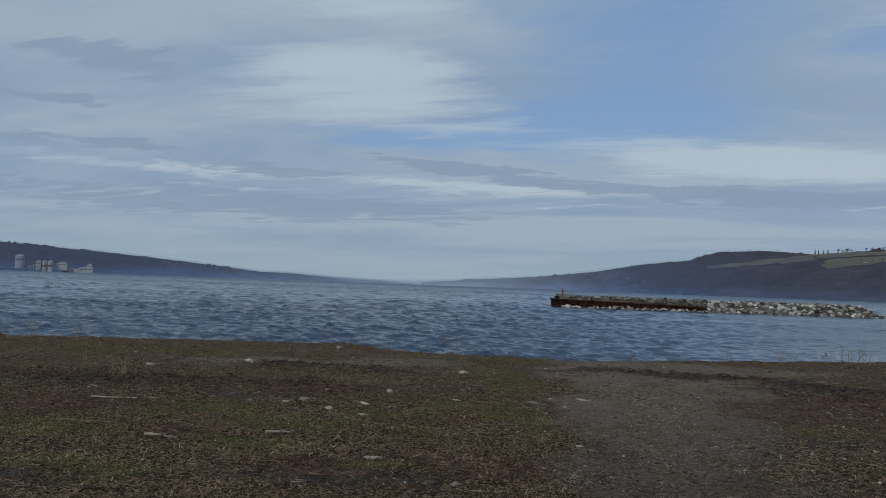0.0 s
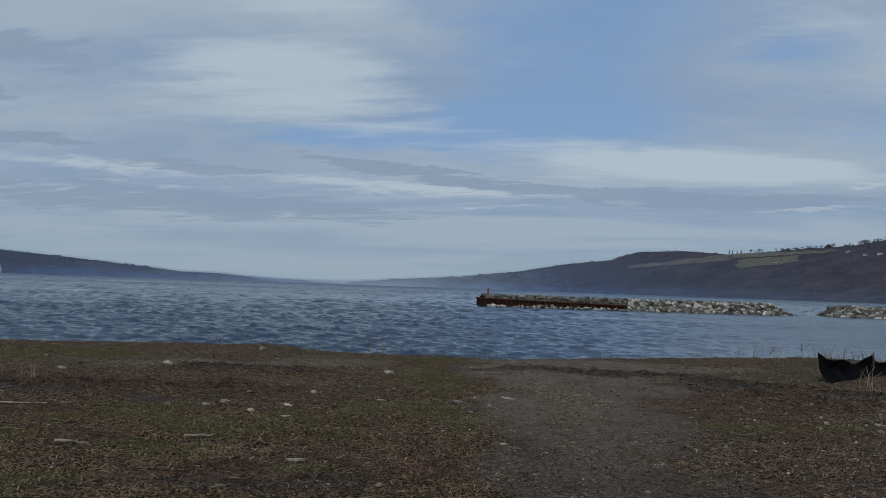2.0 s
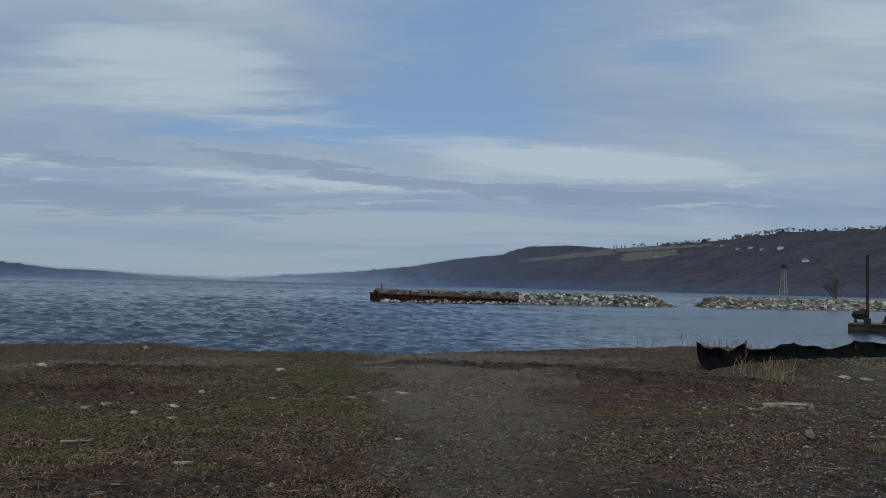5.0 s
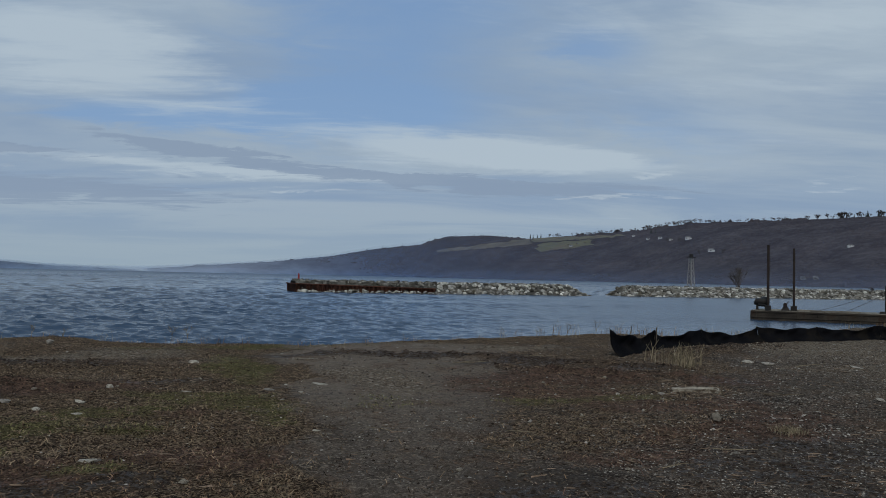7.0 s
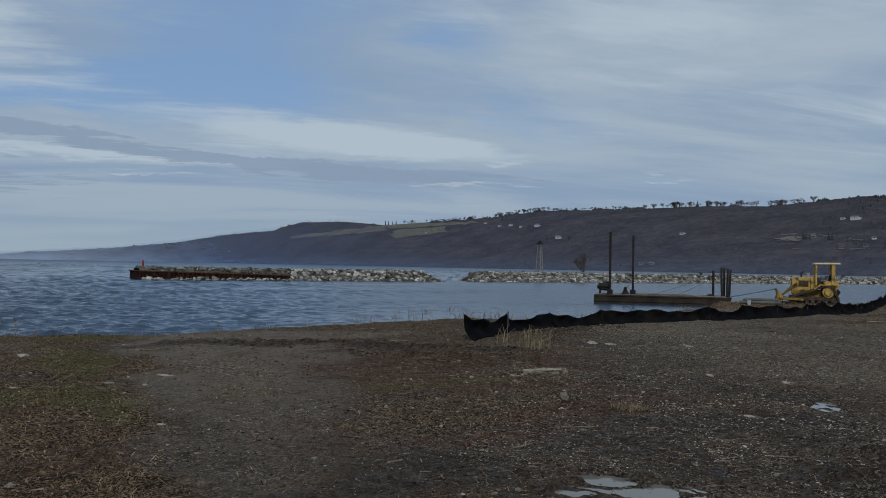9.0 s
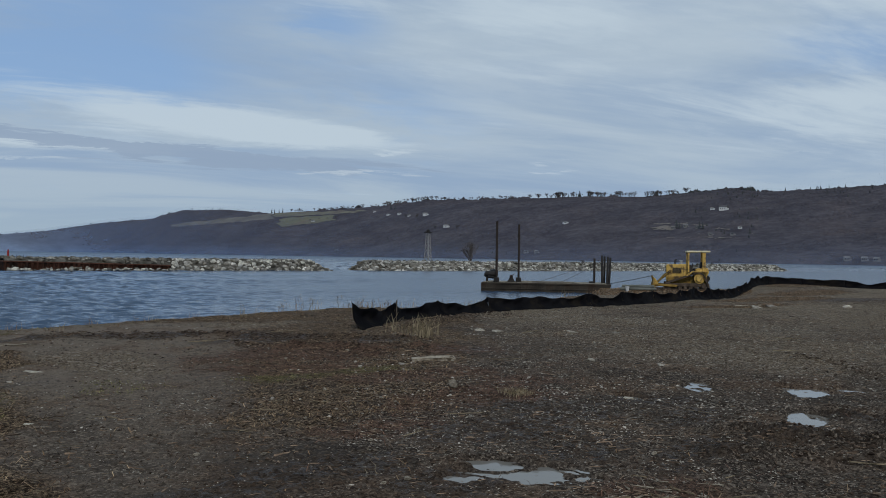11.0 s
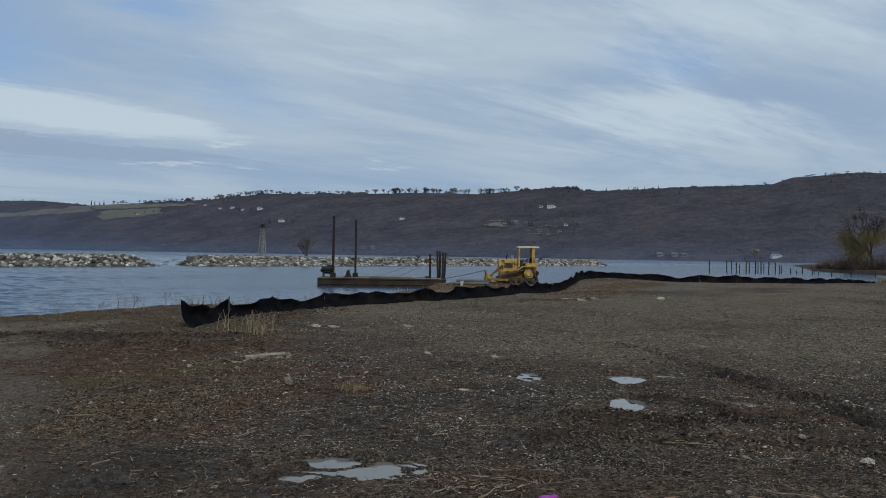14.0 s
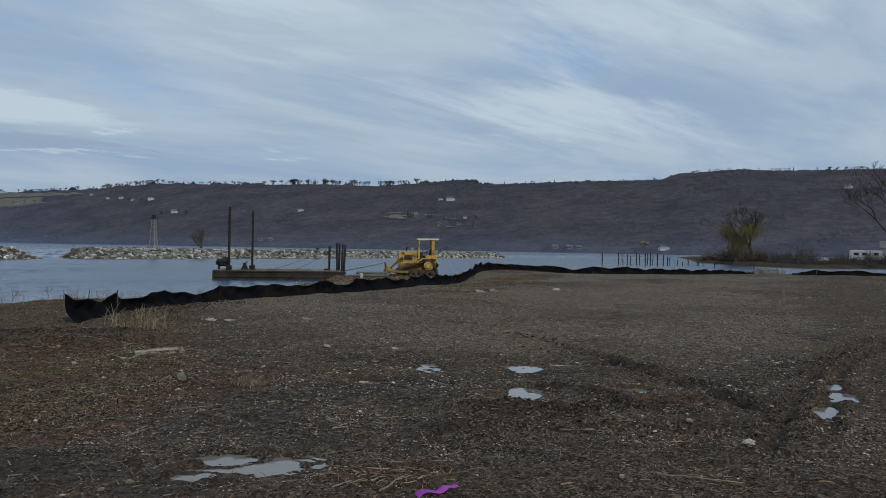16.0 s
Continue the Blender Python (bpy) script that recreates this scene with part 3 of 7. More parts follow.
RUTS = [[(13.41, 7.74), (13.28, 7.06), (12.67, 6.02), (12.02, 5.16), (11.34, 4.39), (10.62, 3.69), (10.16, 3.1), (9.68, 2.63), (8.6, 1.9)], [(11.9, 5.3), (11.15, 4.61), (10.77, 4.09), (10.21, 3.56), (9.72, 3.09), (9.29, 2.68), (8.82, 2.29)],
        [(24, 1.2), (17.96, 1.94), (16.63, 2.2), (14.77, 2.32), (12.96, 2.25), (11.81, 2.27), (10.62, 2.18), (8.85, 1.99), (7.72, 1.88), (7.19, 1.82)], [(22, 0.9), (16.44, 1.8), (14.1, 2.0), (12.42, 2.0), (9.49, 1.69), (8.61, 1.59), (7.7, 1.5)],
        [(8.96, 4.86), (9.04, 4.45), (8.82, 4.01), (8.74, 3.67), (8.85, 3.37), (9.05, 3.03)], [(8.5, 3.81), (8.27, 3.34), (8.26, 3.0), (8.34, 2.76)], [(6.98, 4.75), (7.20, 4.29), (7.50, 4.05), (7.56, 3.61)], [(6.2, 4.4), (7.15, 3.3), (7.87, 2.25)]]
# patches of ground cover: x, y and their half widths
GREENS = [(-2.9, 10.3, 0.8, 0.6), (-2.3, 9.7, 0.8, 0.5), (-1.2, 9.2, 0.9, 0.5), (-0.6, 10.1, 0.8, 0.45), (0.4, 11.4, 0.7, 0.7), (1.1, 10.4, 0.45, 1.3), (1.2, 14.6, 0.5, 1.8), (-1.7, 8.0, 0.7, 0.35), (-0.6, 7.4, 0.3, 0.25), (-4.6, 8.6, 1.0, 0.6), (-6.4, 18.1, 2.6, 0.9), (5.3, 10.2, 1.1, 0.35), (6.4, 10.4, 0.6, 0.3), (2.8, 10.2, 0.6, 0.5), (2.0, 18.6, 2.6, 0.4), (-3.6, 7.0, 1.2, 0.4)]
REDS = [(-2.5, 9.0, 1.0, 0.35), (-1.2, 7.5, 0.8, 0.4), (-0.2, 10.1, 0.6, 0.3), (0.3, 7.6, 0.7, 0.5), (-1.6, 12.5, 1.6, 0.5), (-3.9, 13.1, 1.6, 0.6), (-4.6, 10.6, 1.4, 0.5), (5.2, 10.9, 1.2, 0.7), (6.0, 9.7, 1.0, 0.6), (7.1, 9.3, 0.8, 0.6), (5.6, 7.6, 0.9, 0.6), (4.3, 6.8, 0.6, 0.4), (6.6, 7.6, 0.8, 0.6), (7.5, 8.1, 0.6, 0.5), (6.4, 12.4, 2.2, 0.9), (9.0, 11.6, 1.0, 0.7), (8.9, 3.2, 0.35, 0.5), (5.0, 3.8, 0.5, 0.4)]
# damp soil, and near patches simply darkened to match the view
DAMP_DARKS = [(-5.3, 12.5, 2.4, 0.5), (-2.2, 15.4, 1.6, 0.5), (-2.6, 11.6, 0.9, 0.4), (0.1, 13.0, 1.0, 0.3), (-0.9, 6.9, 1.2, 0.4), (3.5, 16.6, 2.8, 0.25), (6.9, 14.7, 1.6, 0.7), (8.4, 13.5, 1.3, 0.5), (5.7, 16.2, 1.6, 0.5), (9.1, 11.5, 0.9, 0.4), (6.4, 6.3, 0.9, 0.4), (5.2, 6.1, 1.2, 0.5), (6.3, 7.0, 0.9, 0.4), (7.4, 5.4, 0.8, 0.4), (5.5, 5.3, 0.8, 0.4), (6.0, 4.4, 0.7, 0.35), (7.2, 4.3, 0.6, 0.45), (7.9, 6.2, 0.7, 0.5), (8.9, 4.0, 0.28, 0.9),
         (9.2, 2.5, 1.1, 0.4), (36.5, 17.8, 3.5, 1.2), (-4.5, 6.6, 2.2, 0.5), (1.6, 5.6, 1.4, 0.5), (3.0, 5.8, 1.0, 0.5), (3.6, 4.9, 0.5, 0.35)]
WINDROWS = [[(-7.5, 13.2), (-5.0, 12.7), (-3.4, 12.6), (-1.6, 12.9)], [(-3.4, 15.6), (-2.2, 15.3), (-1.0, 15.5)], [(3.2, 16.7), (5.4, 16.2), (6.8, 15.2), (8.2, 14.2), (9.2, 13.4)], [(5.6, 13.6), (7.2, 12.9), (8.6, 11.9)], [(7.0, 4.5), (7.4, 4.0), (7.7, 3.4)], [(10.8, 15.6), (12.6, 16.9), (15.8, 18.0)]]
STONIES = [(-3.0, 16.3, 2.8, 1.0), (-0.7, 17.3, 1.3, 1.2), (8.0, 17.8, 1.4, 0.6), (3.3, 12.8, 0.8, 1.6)]
STRAWS = [(27.0, 17.3, 3.4, 0.9), (33.0, 19.6, 4.5, 1.3), (40.5, 22.4, 4.0, 1.6), (46.5, 26.0, 3.0, 1.8), (6.6, 7.4, 0.3, 0.2)]


def patches(x, y, spots, seed):
    """0 to 1 where a list of ragged patches lies."""
    wx, wy = x + 0.35 * fbm(x, y, 0.8, 3, seed), y + 0.45 * fbm(x, y, 0.9, 3, seed + 3)
    out = np.zeros_like(np.asarray(x, float))
    for px, py, a, b in spots:
        out = np.maximum(out, np.exp(-(((wx - px) / a) ** 2 + ((wy - py) / b) ** 2)))
    return out


def grass_here(x, y):
    """Where grass grows: west of the track, and on the strip along the shore."""
    wob = 1.2 * fbm(x, y, 1.1, 3, 16)
    west = step(0.14 * y - x + wob, -0.8, 0.8)
    ratio = x / np.maximum(y, 1.0) + 0.06 * wob
    band = step(ratio, 0.36, 0.46) * (1 - step(ratio, 0.74, 0.88)) * step(y + wob, 6.6, 8.4)
    rim = step(np.hypot(x, y), 19.0, 21.0) * (1 - step(x, 9, 12)) * step(y, 5, 10)
    bare = np.clip(1.3 * patches(x, y, STONIES, 46), 0, 1)
    return np.maximum(np.maximum(np.maximum(west, 0.62 * band), 0.95 * rim) * (1 - 0.85 * bare), step(patches(x, y, STRAWS, 44), 0.25, 0.6))


def green_here(x, y):
    return np.clip(1.5 * patches(x, y, GREENS, 41) * (0.62 + 0.75 * fbm(x, y, 0.7, 3, 45)), 0, 1)


def red_here(x, y):
    return np.clip(1.4 * patches(x, y, REDS, 48) * (0.75 + 0.6 * fbm(x, y, 0.5, 3, 49)), 0, 1)


def damp_dark_here(x, y):
    out = patches(x, y, DAMP_DARKS, 42)
    # also darker along each rut's middle line
    for best in near_rut(x, y):
        out = np.maximum(out, 0.95 * np.exp(-(best / 0.10) ** 2) * (0.75 + 0.5 * fbm(x, y, 0.5, 2, 50)))
    return out


def stony_here(x, y):
    r = np.hypot(x, y)
    # fewer pale stones eastwards: darker ground there, plus lens vignette put into colour
    open_field = step(x, 6.0, 13) * step(r, 7.5, 18) * (1 - grass_here(x, y)) * (0.55 + 0.45 * fbm(x, y, 4.0, 3, 47)) * (1 - 0.6 * step(x / np.maximum(y, 0.5), 3, 7))
    return np.maximum(patches(x, y, STONIES, 43), np.clip(open_field, 0, 1))


def shore_r(az):
    a, r = zip(*SHORE)
    return np.exp(np.interp(az, a, np.log(r)))


def near_rut(x, y, paths=RUTS):
    """For each rut, the distance to its middle line."""
    for path in paths:
        best = np.full_like(x, 9.0)
        for (ax, ay), (bx, by) in zip(path[:-1], path[1:]):
            dx, dy = bx - ax, by - ay
            u = np.clip(((x - ax) * dx + (y - ay) * dy) / (dx * dx + dy * dy), 0, 1)
            best = np.minimum(best, np.hypot(x - ax - u * dx, y - ay - u * dy))
        yield best + 0.045 * fbm(x, y, 0.45, 3, 5)


def rut_depth(x, y):
    total = np.zeros_like(x)
    for best in near_rut(x, y):
        total += -0.065 * np.exp(-(best / 0.065) ** 2) + (0.040 + 0.045 * fbm(x, y, 0.12, 2, 8)) * np.exp(-((best - 0.14) / 0.055) ** 2)
    return total


def puddle_at(x, y, spot):
    px, py, a, b, turn = spot
    c, s = math.cos(radians(turn)), math.sin(radians(turn))
    u, v = ((x - px) * c - (y - py) * s) / a, ((x - px) * s + (y - py) * c) / b
    u, v = u + 0.45 * fbm(x, y, 0.13, 3, 61), v + 0.40 * fbm(x, y, 0.17, 3, 62)
    return np.exp(-(u * u + v * v) * 0.9)


def puddle_depth(x, y):
    total = np.zeros_like(x)
    for spot in PUDDLES:
        total = np.maximum(total, puddle_at(x, y, spot))
    return total


def puddle_level(spot):
    """Each puddle's water stands a little under the field round it."""
    return float(ground_z(np.array([spot[0]]), np.array([spot[1]]), False)[0]) - 0.045


def ground_z(x, y, fine=True):
    x, y = np.asarray(x, float), np.asarray(y, float)
    r, az = np.hypot(x, y), np.degrees(np.arctan2(x, y))
    inland = shore_r(az) - r + 1.1 * fbm(x, y, 6.0, 3, 3) + 0.45 * fbm(x, y, 1.3, 3, 4)
    width = 3.0 + 1.5 * step(r, 28, 45)
    z = WATER - 0.30 + 1.22 * step(inland, -1.2, width) - 2.5 * step(-inland, 2, 60)
    z = z - 0.42 * step(r, 33, 50) * step(az, 44, 47.5) * (1 - step(az, 56, 59))
    z = z + 0.28 * np.exp(-((x - 46.5) ** 2 + (y - 26.0) ** 2) / 14.0)
    land = step(inland, 1.0, 4.0)
    z = z + land * (0.06 * fbm(x, y, 5.0, 3, 1) + 0.03 * fbm(x, y, 1.2, 3, 2)) * step(r, 1.0, 6.0)
    if fine:
        near = land * (1 - step(r, 40, 70))
        z = z + near * (0.030 * fbm(x, y, 0.38, 3, 6) + 0.020 * fbm(x, y, 0.11, 2, 7) * (1 - step(r, 16, 28)))
        z = z + rut_depth(x, y) * land
        for best in near_rut(x, y, WINDROWS):
            z = z + land * np.exp(-(best / 0.42) ** 2) * (0.07 + 0.09 * fbm(x, y, 0.30, 3, 63) + 0.05 * fbm(x, y, 0.12, 2, 64))
        for spot in PUDDLES:
            if np.min(np.hypot(x - spot[0], y - spot[1])) > 3:
                continue
            level, p = puddle_level(spot), puddle_at(x, y, spot)
            bed = step(p, 0.24, 0.52)
            z = z * (1 - bed) + (level - 0.010 + 0.022 * fbm(x, y, 0.16, 3, 27) + 0.012 * fbm(x, y, 0.07, 2, 28)) * bed
            z = z + step(p, 0.06, 0.14) * (1 - step(p, 0.24, 0.34)) * np.maximum(0, level + 0.008 - z)
    return z


def build_ground():
    az = np.unique(np.r_[np.linspace(-180, -42, 24), np.linspace(-42, 98, 600), np.linspace(98, 180, 16)])
    r = np.r_[np.linspace(0.0, 3.2, 16)[:-1], np.geomspace(3.2, 15, 270)[:-1], np.geomspace(15, 78, 150), np.geomspace(82, 4900, 34)]
    a, b = np.meshgrid(az[:-1], r)
    x, y = polar(a, b)
    z = ground_z(x, y)
    n, m = len(az) - 1, len(r)
    i, j = np.meshgrid(np.arange(n), np.arange(m - 1))
    k = (i + 1) % n
    f = np.stack([j * n + i, j * n + k, (j + 1) * n + k, (j + 1) * n + i], -1).reshape(-1, 4)[:, ::-1]
    me = tri_mesh("ground", np.stack([x, y, z], -1).reshape(-1, 3), f, GROUND, True)
    for name, here in (("grass", grass_here), ("green", green_here), ("damp_dark", damp_dark_here), ("stony", stony_here), ("red", red_here)):
        me.attributes.new(name, "FLOAT", "POINT").data.foreach_set("value", here(x, y).astype(np.float32).ravel())
    ob = new("ground", me)
    return tagged(ob, "dark muddy gravel field with patches of dead grass", "ground", kind="structure")


build_ground()


def build_lake():
    az = np.unique(np.r_[np.linspace(-180, -40, 16), np.linspace(-32, 46, 440), np.linspace(46, 92, 120), np.linspace(92, 180, 10)])
    r = np.r_[np.linspace(15, 20, 4)[:-1], np.geomspace(20, 62, 350)[:-1], np.geomspace(62, 140, 150)[:-1], np.geomspace(140, 420, 140), np.geomspace(425, 1600, 60)[:-1], np.geomspace(1600, 4900, 20)]
    a, b = np.meshgrid(az[:-1], r)
    x, y = polar(a, b)
    # wind waves roll in from the north; the harbour behind the stone bank is calmer, bounded by angle from the eye
    lee = step(x / np.maximum(y, 1.0), 0.02, 0.62) * step(121 - y, -10, 12) * step(y, 2, 8)
    gust = np.clip(1.0 + 0.45 * fbm(x / 3.0, y, 9.0, 4, 15) + 0.30 * fbm(x / 2.0, y, 60.0, 3, 17), 0.35, 1.7)
    chop = (1 - 0.68 * lee) * (1 - 0.60 * step(x / np.maximum(y, 1.0), 0.75, 1.3) * step(121 - y, -10, 12)) * gust
    rng = np.random.default_rng(12)
    dx, dy, dz = np.zeros_like(x), np.zeros_like(x), np.zeros_like(x)
    # short steep chop close by, longer waves further from the eye to fit the view; count, lengths, slope, spread, reach
    for count, lo, hi, slope, spread, near, far in ((14, 0.30, 0.55, 0.040, 0.7, 0, 45), (34, 0.50, 1.35, 0.066, 0.60, 0, 85), (28, 1.2, 2.8, 0.060, 0.5, 70, 200), (20, 3.0, 6.5, 0.042, 0.4, 170, 600)):
        reach = step(b, near * 0.8, near * 1.2 + 0.1) * (1 - step(b, far * 0.8, far * 1.25))
        for k in range(count):
            length = lo * (hi / lo) ** (k / (count - 1)) * rng.uniform(0.95, 1.05)
            turn = radians(-8) + rng.normal(0, spread)
            wx, wy = math.sin(turn), math.cos(turn)
            phase = 6.2832 / length * (wx * x + wy * y) + rng.uniform(0, 6.2832)
            high = slope * length / 6.2832 * reach * chop
            dz += high * np.sin(phase)
            dx += 0.9 * high * wx * np.cos(phase)
            dy += 0.9 * high * wy * np.cos(phase)
    calm_edge = step(b, 19, 26)
    z = WATER + dz * calm_edge
    n, m = len(az) - 1, len(r)
    i, j = np.meshgrid(np.arange(n), np.arange(m - 1))
    k = (i + 1) % n
    f = np.stack([j * n + i, j * n + k, (j + 1) * n + k, (j + 1) * n + i], -1).reshape(-1, 4)[:, ::-1]
    me = tri_mesh("water", np.stack([x + dx * calm_edge, y + dy * calm_edge, z], -1).reshape(-1, 3), f, LAKE, True)
    me.attributes.new("chop", "FLOAT", "POINT").data.foreach_set("value", np.clip(chop, 0, 1).astype(np.float32).ravel())
    me.attributes.new("fine", "FLOAT", "POINT").data.foreach_set("value", np.clip((0.10 + 0.19 * step(b, 90, 500) + 0.14 * step(b, 400, 1500)) * chop + 0.22 * lee * step(b, 25, 60), 0.05, 0.45).astype(np.float32).ravel())
    ob = new("water", me)
    return tagged(ob, "choppy grey-blue lake under a cloudy sky", "lake", kind="structure")


build_lake()

# ---------------------------------------------------------------- the hills over the far shores
# degrees, metres to the shore, metres to the ridge, degrees of the ridge above eye level
EAST = [(-1.5, 4500, 4700, 0.16), (2.7, 4300, 4600, 0.50), (6.7, 4000, 4500, 0.80), (10.7, 3500, 4300, 1.30), (14, 3000, 3900, 1.90), (17, 2600, 3500, 2.25), (19, 2350, 3200, 2.90), (22, 2150, 2900, 3.02), (24.9, 1950, 2700, 2.85),
        (29.4, 1750, 2500, 3.25), (33.3, 1600, 2350, 3.60), (36, 1500, 2200, 4.00), (42, 1350, 2050, 4.20), (47.3, 1250, 1950, 4.35), (51.3, 1180, 1900, 4.35), (57, 1100, 1850, 4.90), (59, 1080, 1830, 4.62), (66, 1040, 1800, 4.90),
        (71.1, 1010, 1800, 4.85), (72.3, 1000, 1800, 5.22), (76, 990, 1780, 5.52), (85, 980, 1780, 5.45), (100, 960, 1800, 5.0)]
WEST = [(-75, 1700, 2500, 2.6), (-50, 2000, 2800, 2.3), (-36, 2400, 3200, 2.0), (-29, 2700, 3500, 1.72), (-22.4, 3100, 3900, 1.32), (-18.8, 3350, 4100, 1.04), (-15.1, 3650, 4300, 0.70), (-12.8, 3900, 4450, 0.46), (-10.4, 4100, 4550, 0.42),
        (-7.3, 4350, 4650, 0.20), (-4.1, 4500, 4700, 0.11), (-2.0, 4600, 4750, 0.05)]


def hill_point(plan, az, v):
    """A place on a hillside: degrees, and 0 at the shore to 1 on the ridge."""
    a, d0, d1, el = (np.array(c, float) for c in zip(*plan))
    near, far, rise = np.interp(az, a, d0), np.interp(az, a, d1), np.interp(az, a, el)
    d = near + (far - near) * np.maximum(v, 0)
    top = 1.7 + far * np.tan(np.radians(rise))
    x, y = polar(az, d)
    fold = fbm(x, y, 260, 4, 21)
    shape = np.where(v <= 1, 0.02 + 0.98 * (0.72 * step(v, -0.08, 0.98) + 0.28 * v), 1 - 0.9 * (v - 1) ** 2)
    shape = shape * step(v, -0.001, 0.03)
    z = WATER - 0.5 + (top - WATER) * shape * (1 + 0.16 * fold * np.clip(v, 0, 1) * np.clip(1 - v, 0, 1) * 3)
    return x, y, z


def in_field(az, v):
    """Open land among the woods, by its height over the lake as the eye meets it."""
    x, y, z = hill_point(EAST, az, v)
    up = np.degrees(np.arctan2(z - 1.7, np.hypot(x, y)))
    az = az + 0.40 * fbm(az * 3, v * 25, 1.0, 3, 51)
    up = up + 0.09 * fbm(az * 2, v * 10, 1.0, 3, 52)

    def between(q, lo, hi, soft):
        return step(q, lo - soft, lo + soft) * (1 - step(q, hi - soft, hi + soft))

    low = 1.90 + (az - 25.6) * 0.15
    green = between(az, 25.5, 29.4, 0.12) * between(up, low, 2.50 + (az - 25.6) * 0.10, 0.03)
    fallow = between(az, 18.3, 25.0, 0.2) * between(up, 1.72 + (az - 18.5) * 0.115, 1.93 + (az - 18.5) * 0.145, 0.03)
    upper = between(az, 25.1, 31.4, 0.2) * between(up, np.maximum(2.56 + (az - 25.6) * 0.10, 2.6), 3.06 + np.maximum(az - 28, 0) * 0.05, 0.03)
    terrace = between(az, 51.6, 58.4, 0.3) * (fbm(az * 0.8, up * 9.0, 1.0, 3, 9) > 0.28) * between(up, 1.45, 2.55, 0.05)
    return green, fallow, upper, terrace


def build_hill(name, plan, label, lo, hi, cols):
    az, v = np.meshgrid(np.linspace(lo, hi, cols), np.r_[0, 0.004, 0.01, 0.02, np.linspace(0.03, 1.02, 58), 1.2, 1.6])
    x, y, z = hill_point(plan, az, v)
    open_land = np.clip(sum(in_field(az, v)), 0, 1) if plan is EAST else 0.0
    z = z + 2.0 * fbm(x, y, 40, 3, 23) * step(v, 0.02, 0.1) * (1 - open_land)
    n, m = cols, v.shape[0]
    i, j = np.meshgrid(np.arange(n - 1), np.arange(m - 1))
    f = np.stack([j * n + i, j * n + i + 1, (j + 1) * n + i + 1, (j + 1) * n + i], -1).reshape(-1, 4)[:, ::-1]
    ob = new(name, tri_mesh(name, np.stack([x, y, z], -1).reshape(-1, 3), f, SLOPE, True))
    return tagged(ob, label, "hill", kind="structure")


build_hill("hillside_east", EAST, "long wooded hillside across the lake", -1.5, 100, 420)
build_hill("hillside_west", WEST, "low wooded hillside on the distant shore", -75, -2.0, 260)


def field_patch(name, which, plan, lo, hi, v0, v1, material, label):
    az, v = np.meshgrid(np.linspace(lo, hi, 130), np.linspace(v0, v1, 120))
    x, y, z = hill_point(plan, az, v)
    inside = in_field(az, v)[which] > 0.5
    z = z + 1.1
    n = az.shape[1]
    i, j = np.meshgrid(np.arange(n - 1), np.arange(az.shape[0] - 1))
    keep = inside[:-1, :-1] & inside[1:, 1:]
    f = np.stack([j * n + i, j * n + i + 1, (j + 1) * n + i + 1, (j + 1) * n + i], -1)[keep][:, ::-1]
    ob = new(name, tri_mesh(name, np.stack([x, y, z], -1).reshape(-1, 3), f, material, True))
    return tagged(ob, label, "field", kind="structure")


field_patch("ground_meadow", 0, EAST, 25, 30, 0.3, 1.0, MEADOW, "green hilltop meadow between the woods")
field_patch("ground_fallow", 1, EAST, 17.5, 25.6, 0.2, 1.0, FALLOW, "pale fallow field on the hillside")
field_patch("ground_pasture", 2, EAST, 24.5, 32, 0.4, 1.0, PASTURE, "dull green-brown pasture along the hilltop")
field_patch("ground_terrace", 3, EAST, 51, 59, 0.2, 0.8, BRUSHLAND, "pale brown strips of cleared land on the hillside")


HOUSE_PLACES = [(32.1, 3.10, 6.5), (33.1, 2.90, 7.4), (33.9, 2.96, 8.5), (34.6, 2.86, 7.2), (35.74, 2.92, 11.0), (37.25, 2.10, 10.5), (45.7, 2.46, 8.4), (55.6, 3.46, 6.2), (56.3, 3.42, 12.5), (57.36, 2.22, 4.8), (42.96, 0.36, 6.6), (43.7, 0.36, 6.6), (29.46, 0.30, 5.0),
                (27.8, 2.34, 6.6), (63.8, 0.13, 6.6), (64.8, 0.12, 6.6), (65.5, 0.12, 5.9), (71.2, 0.14, 10.0), (82.6, 4.30, 8.5), (53.06, 2.16, 6.0), (53.87, 2.26, 7.5), (54.68, 2.19, 7.0), (55.5, 1.72, 6.5), (56.9, 1.74, 6.0)]


def on_hill(plan, az, el):
    """The place on a hillside that lies at these degrees."""
    v = np.linspace(0.0, 1.0, 400)
    x, y, z = hill_point(plan, np.full(400, az), v)
    up = np.degrees(np.arctan2(z - 1.7, np.hypot(x, y)))
    k = int(np.argmax(up >= el)) if (up >= el).any() else 399
    return float(x[k]), float(y[k]), float(z[k])


HOUSE_SPOTS = [on_hill(EAST, az, el)[:2] for az, el, size in HOUSE_PLACES]


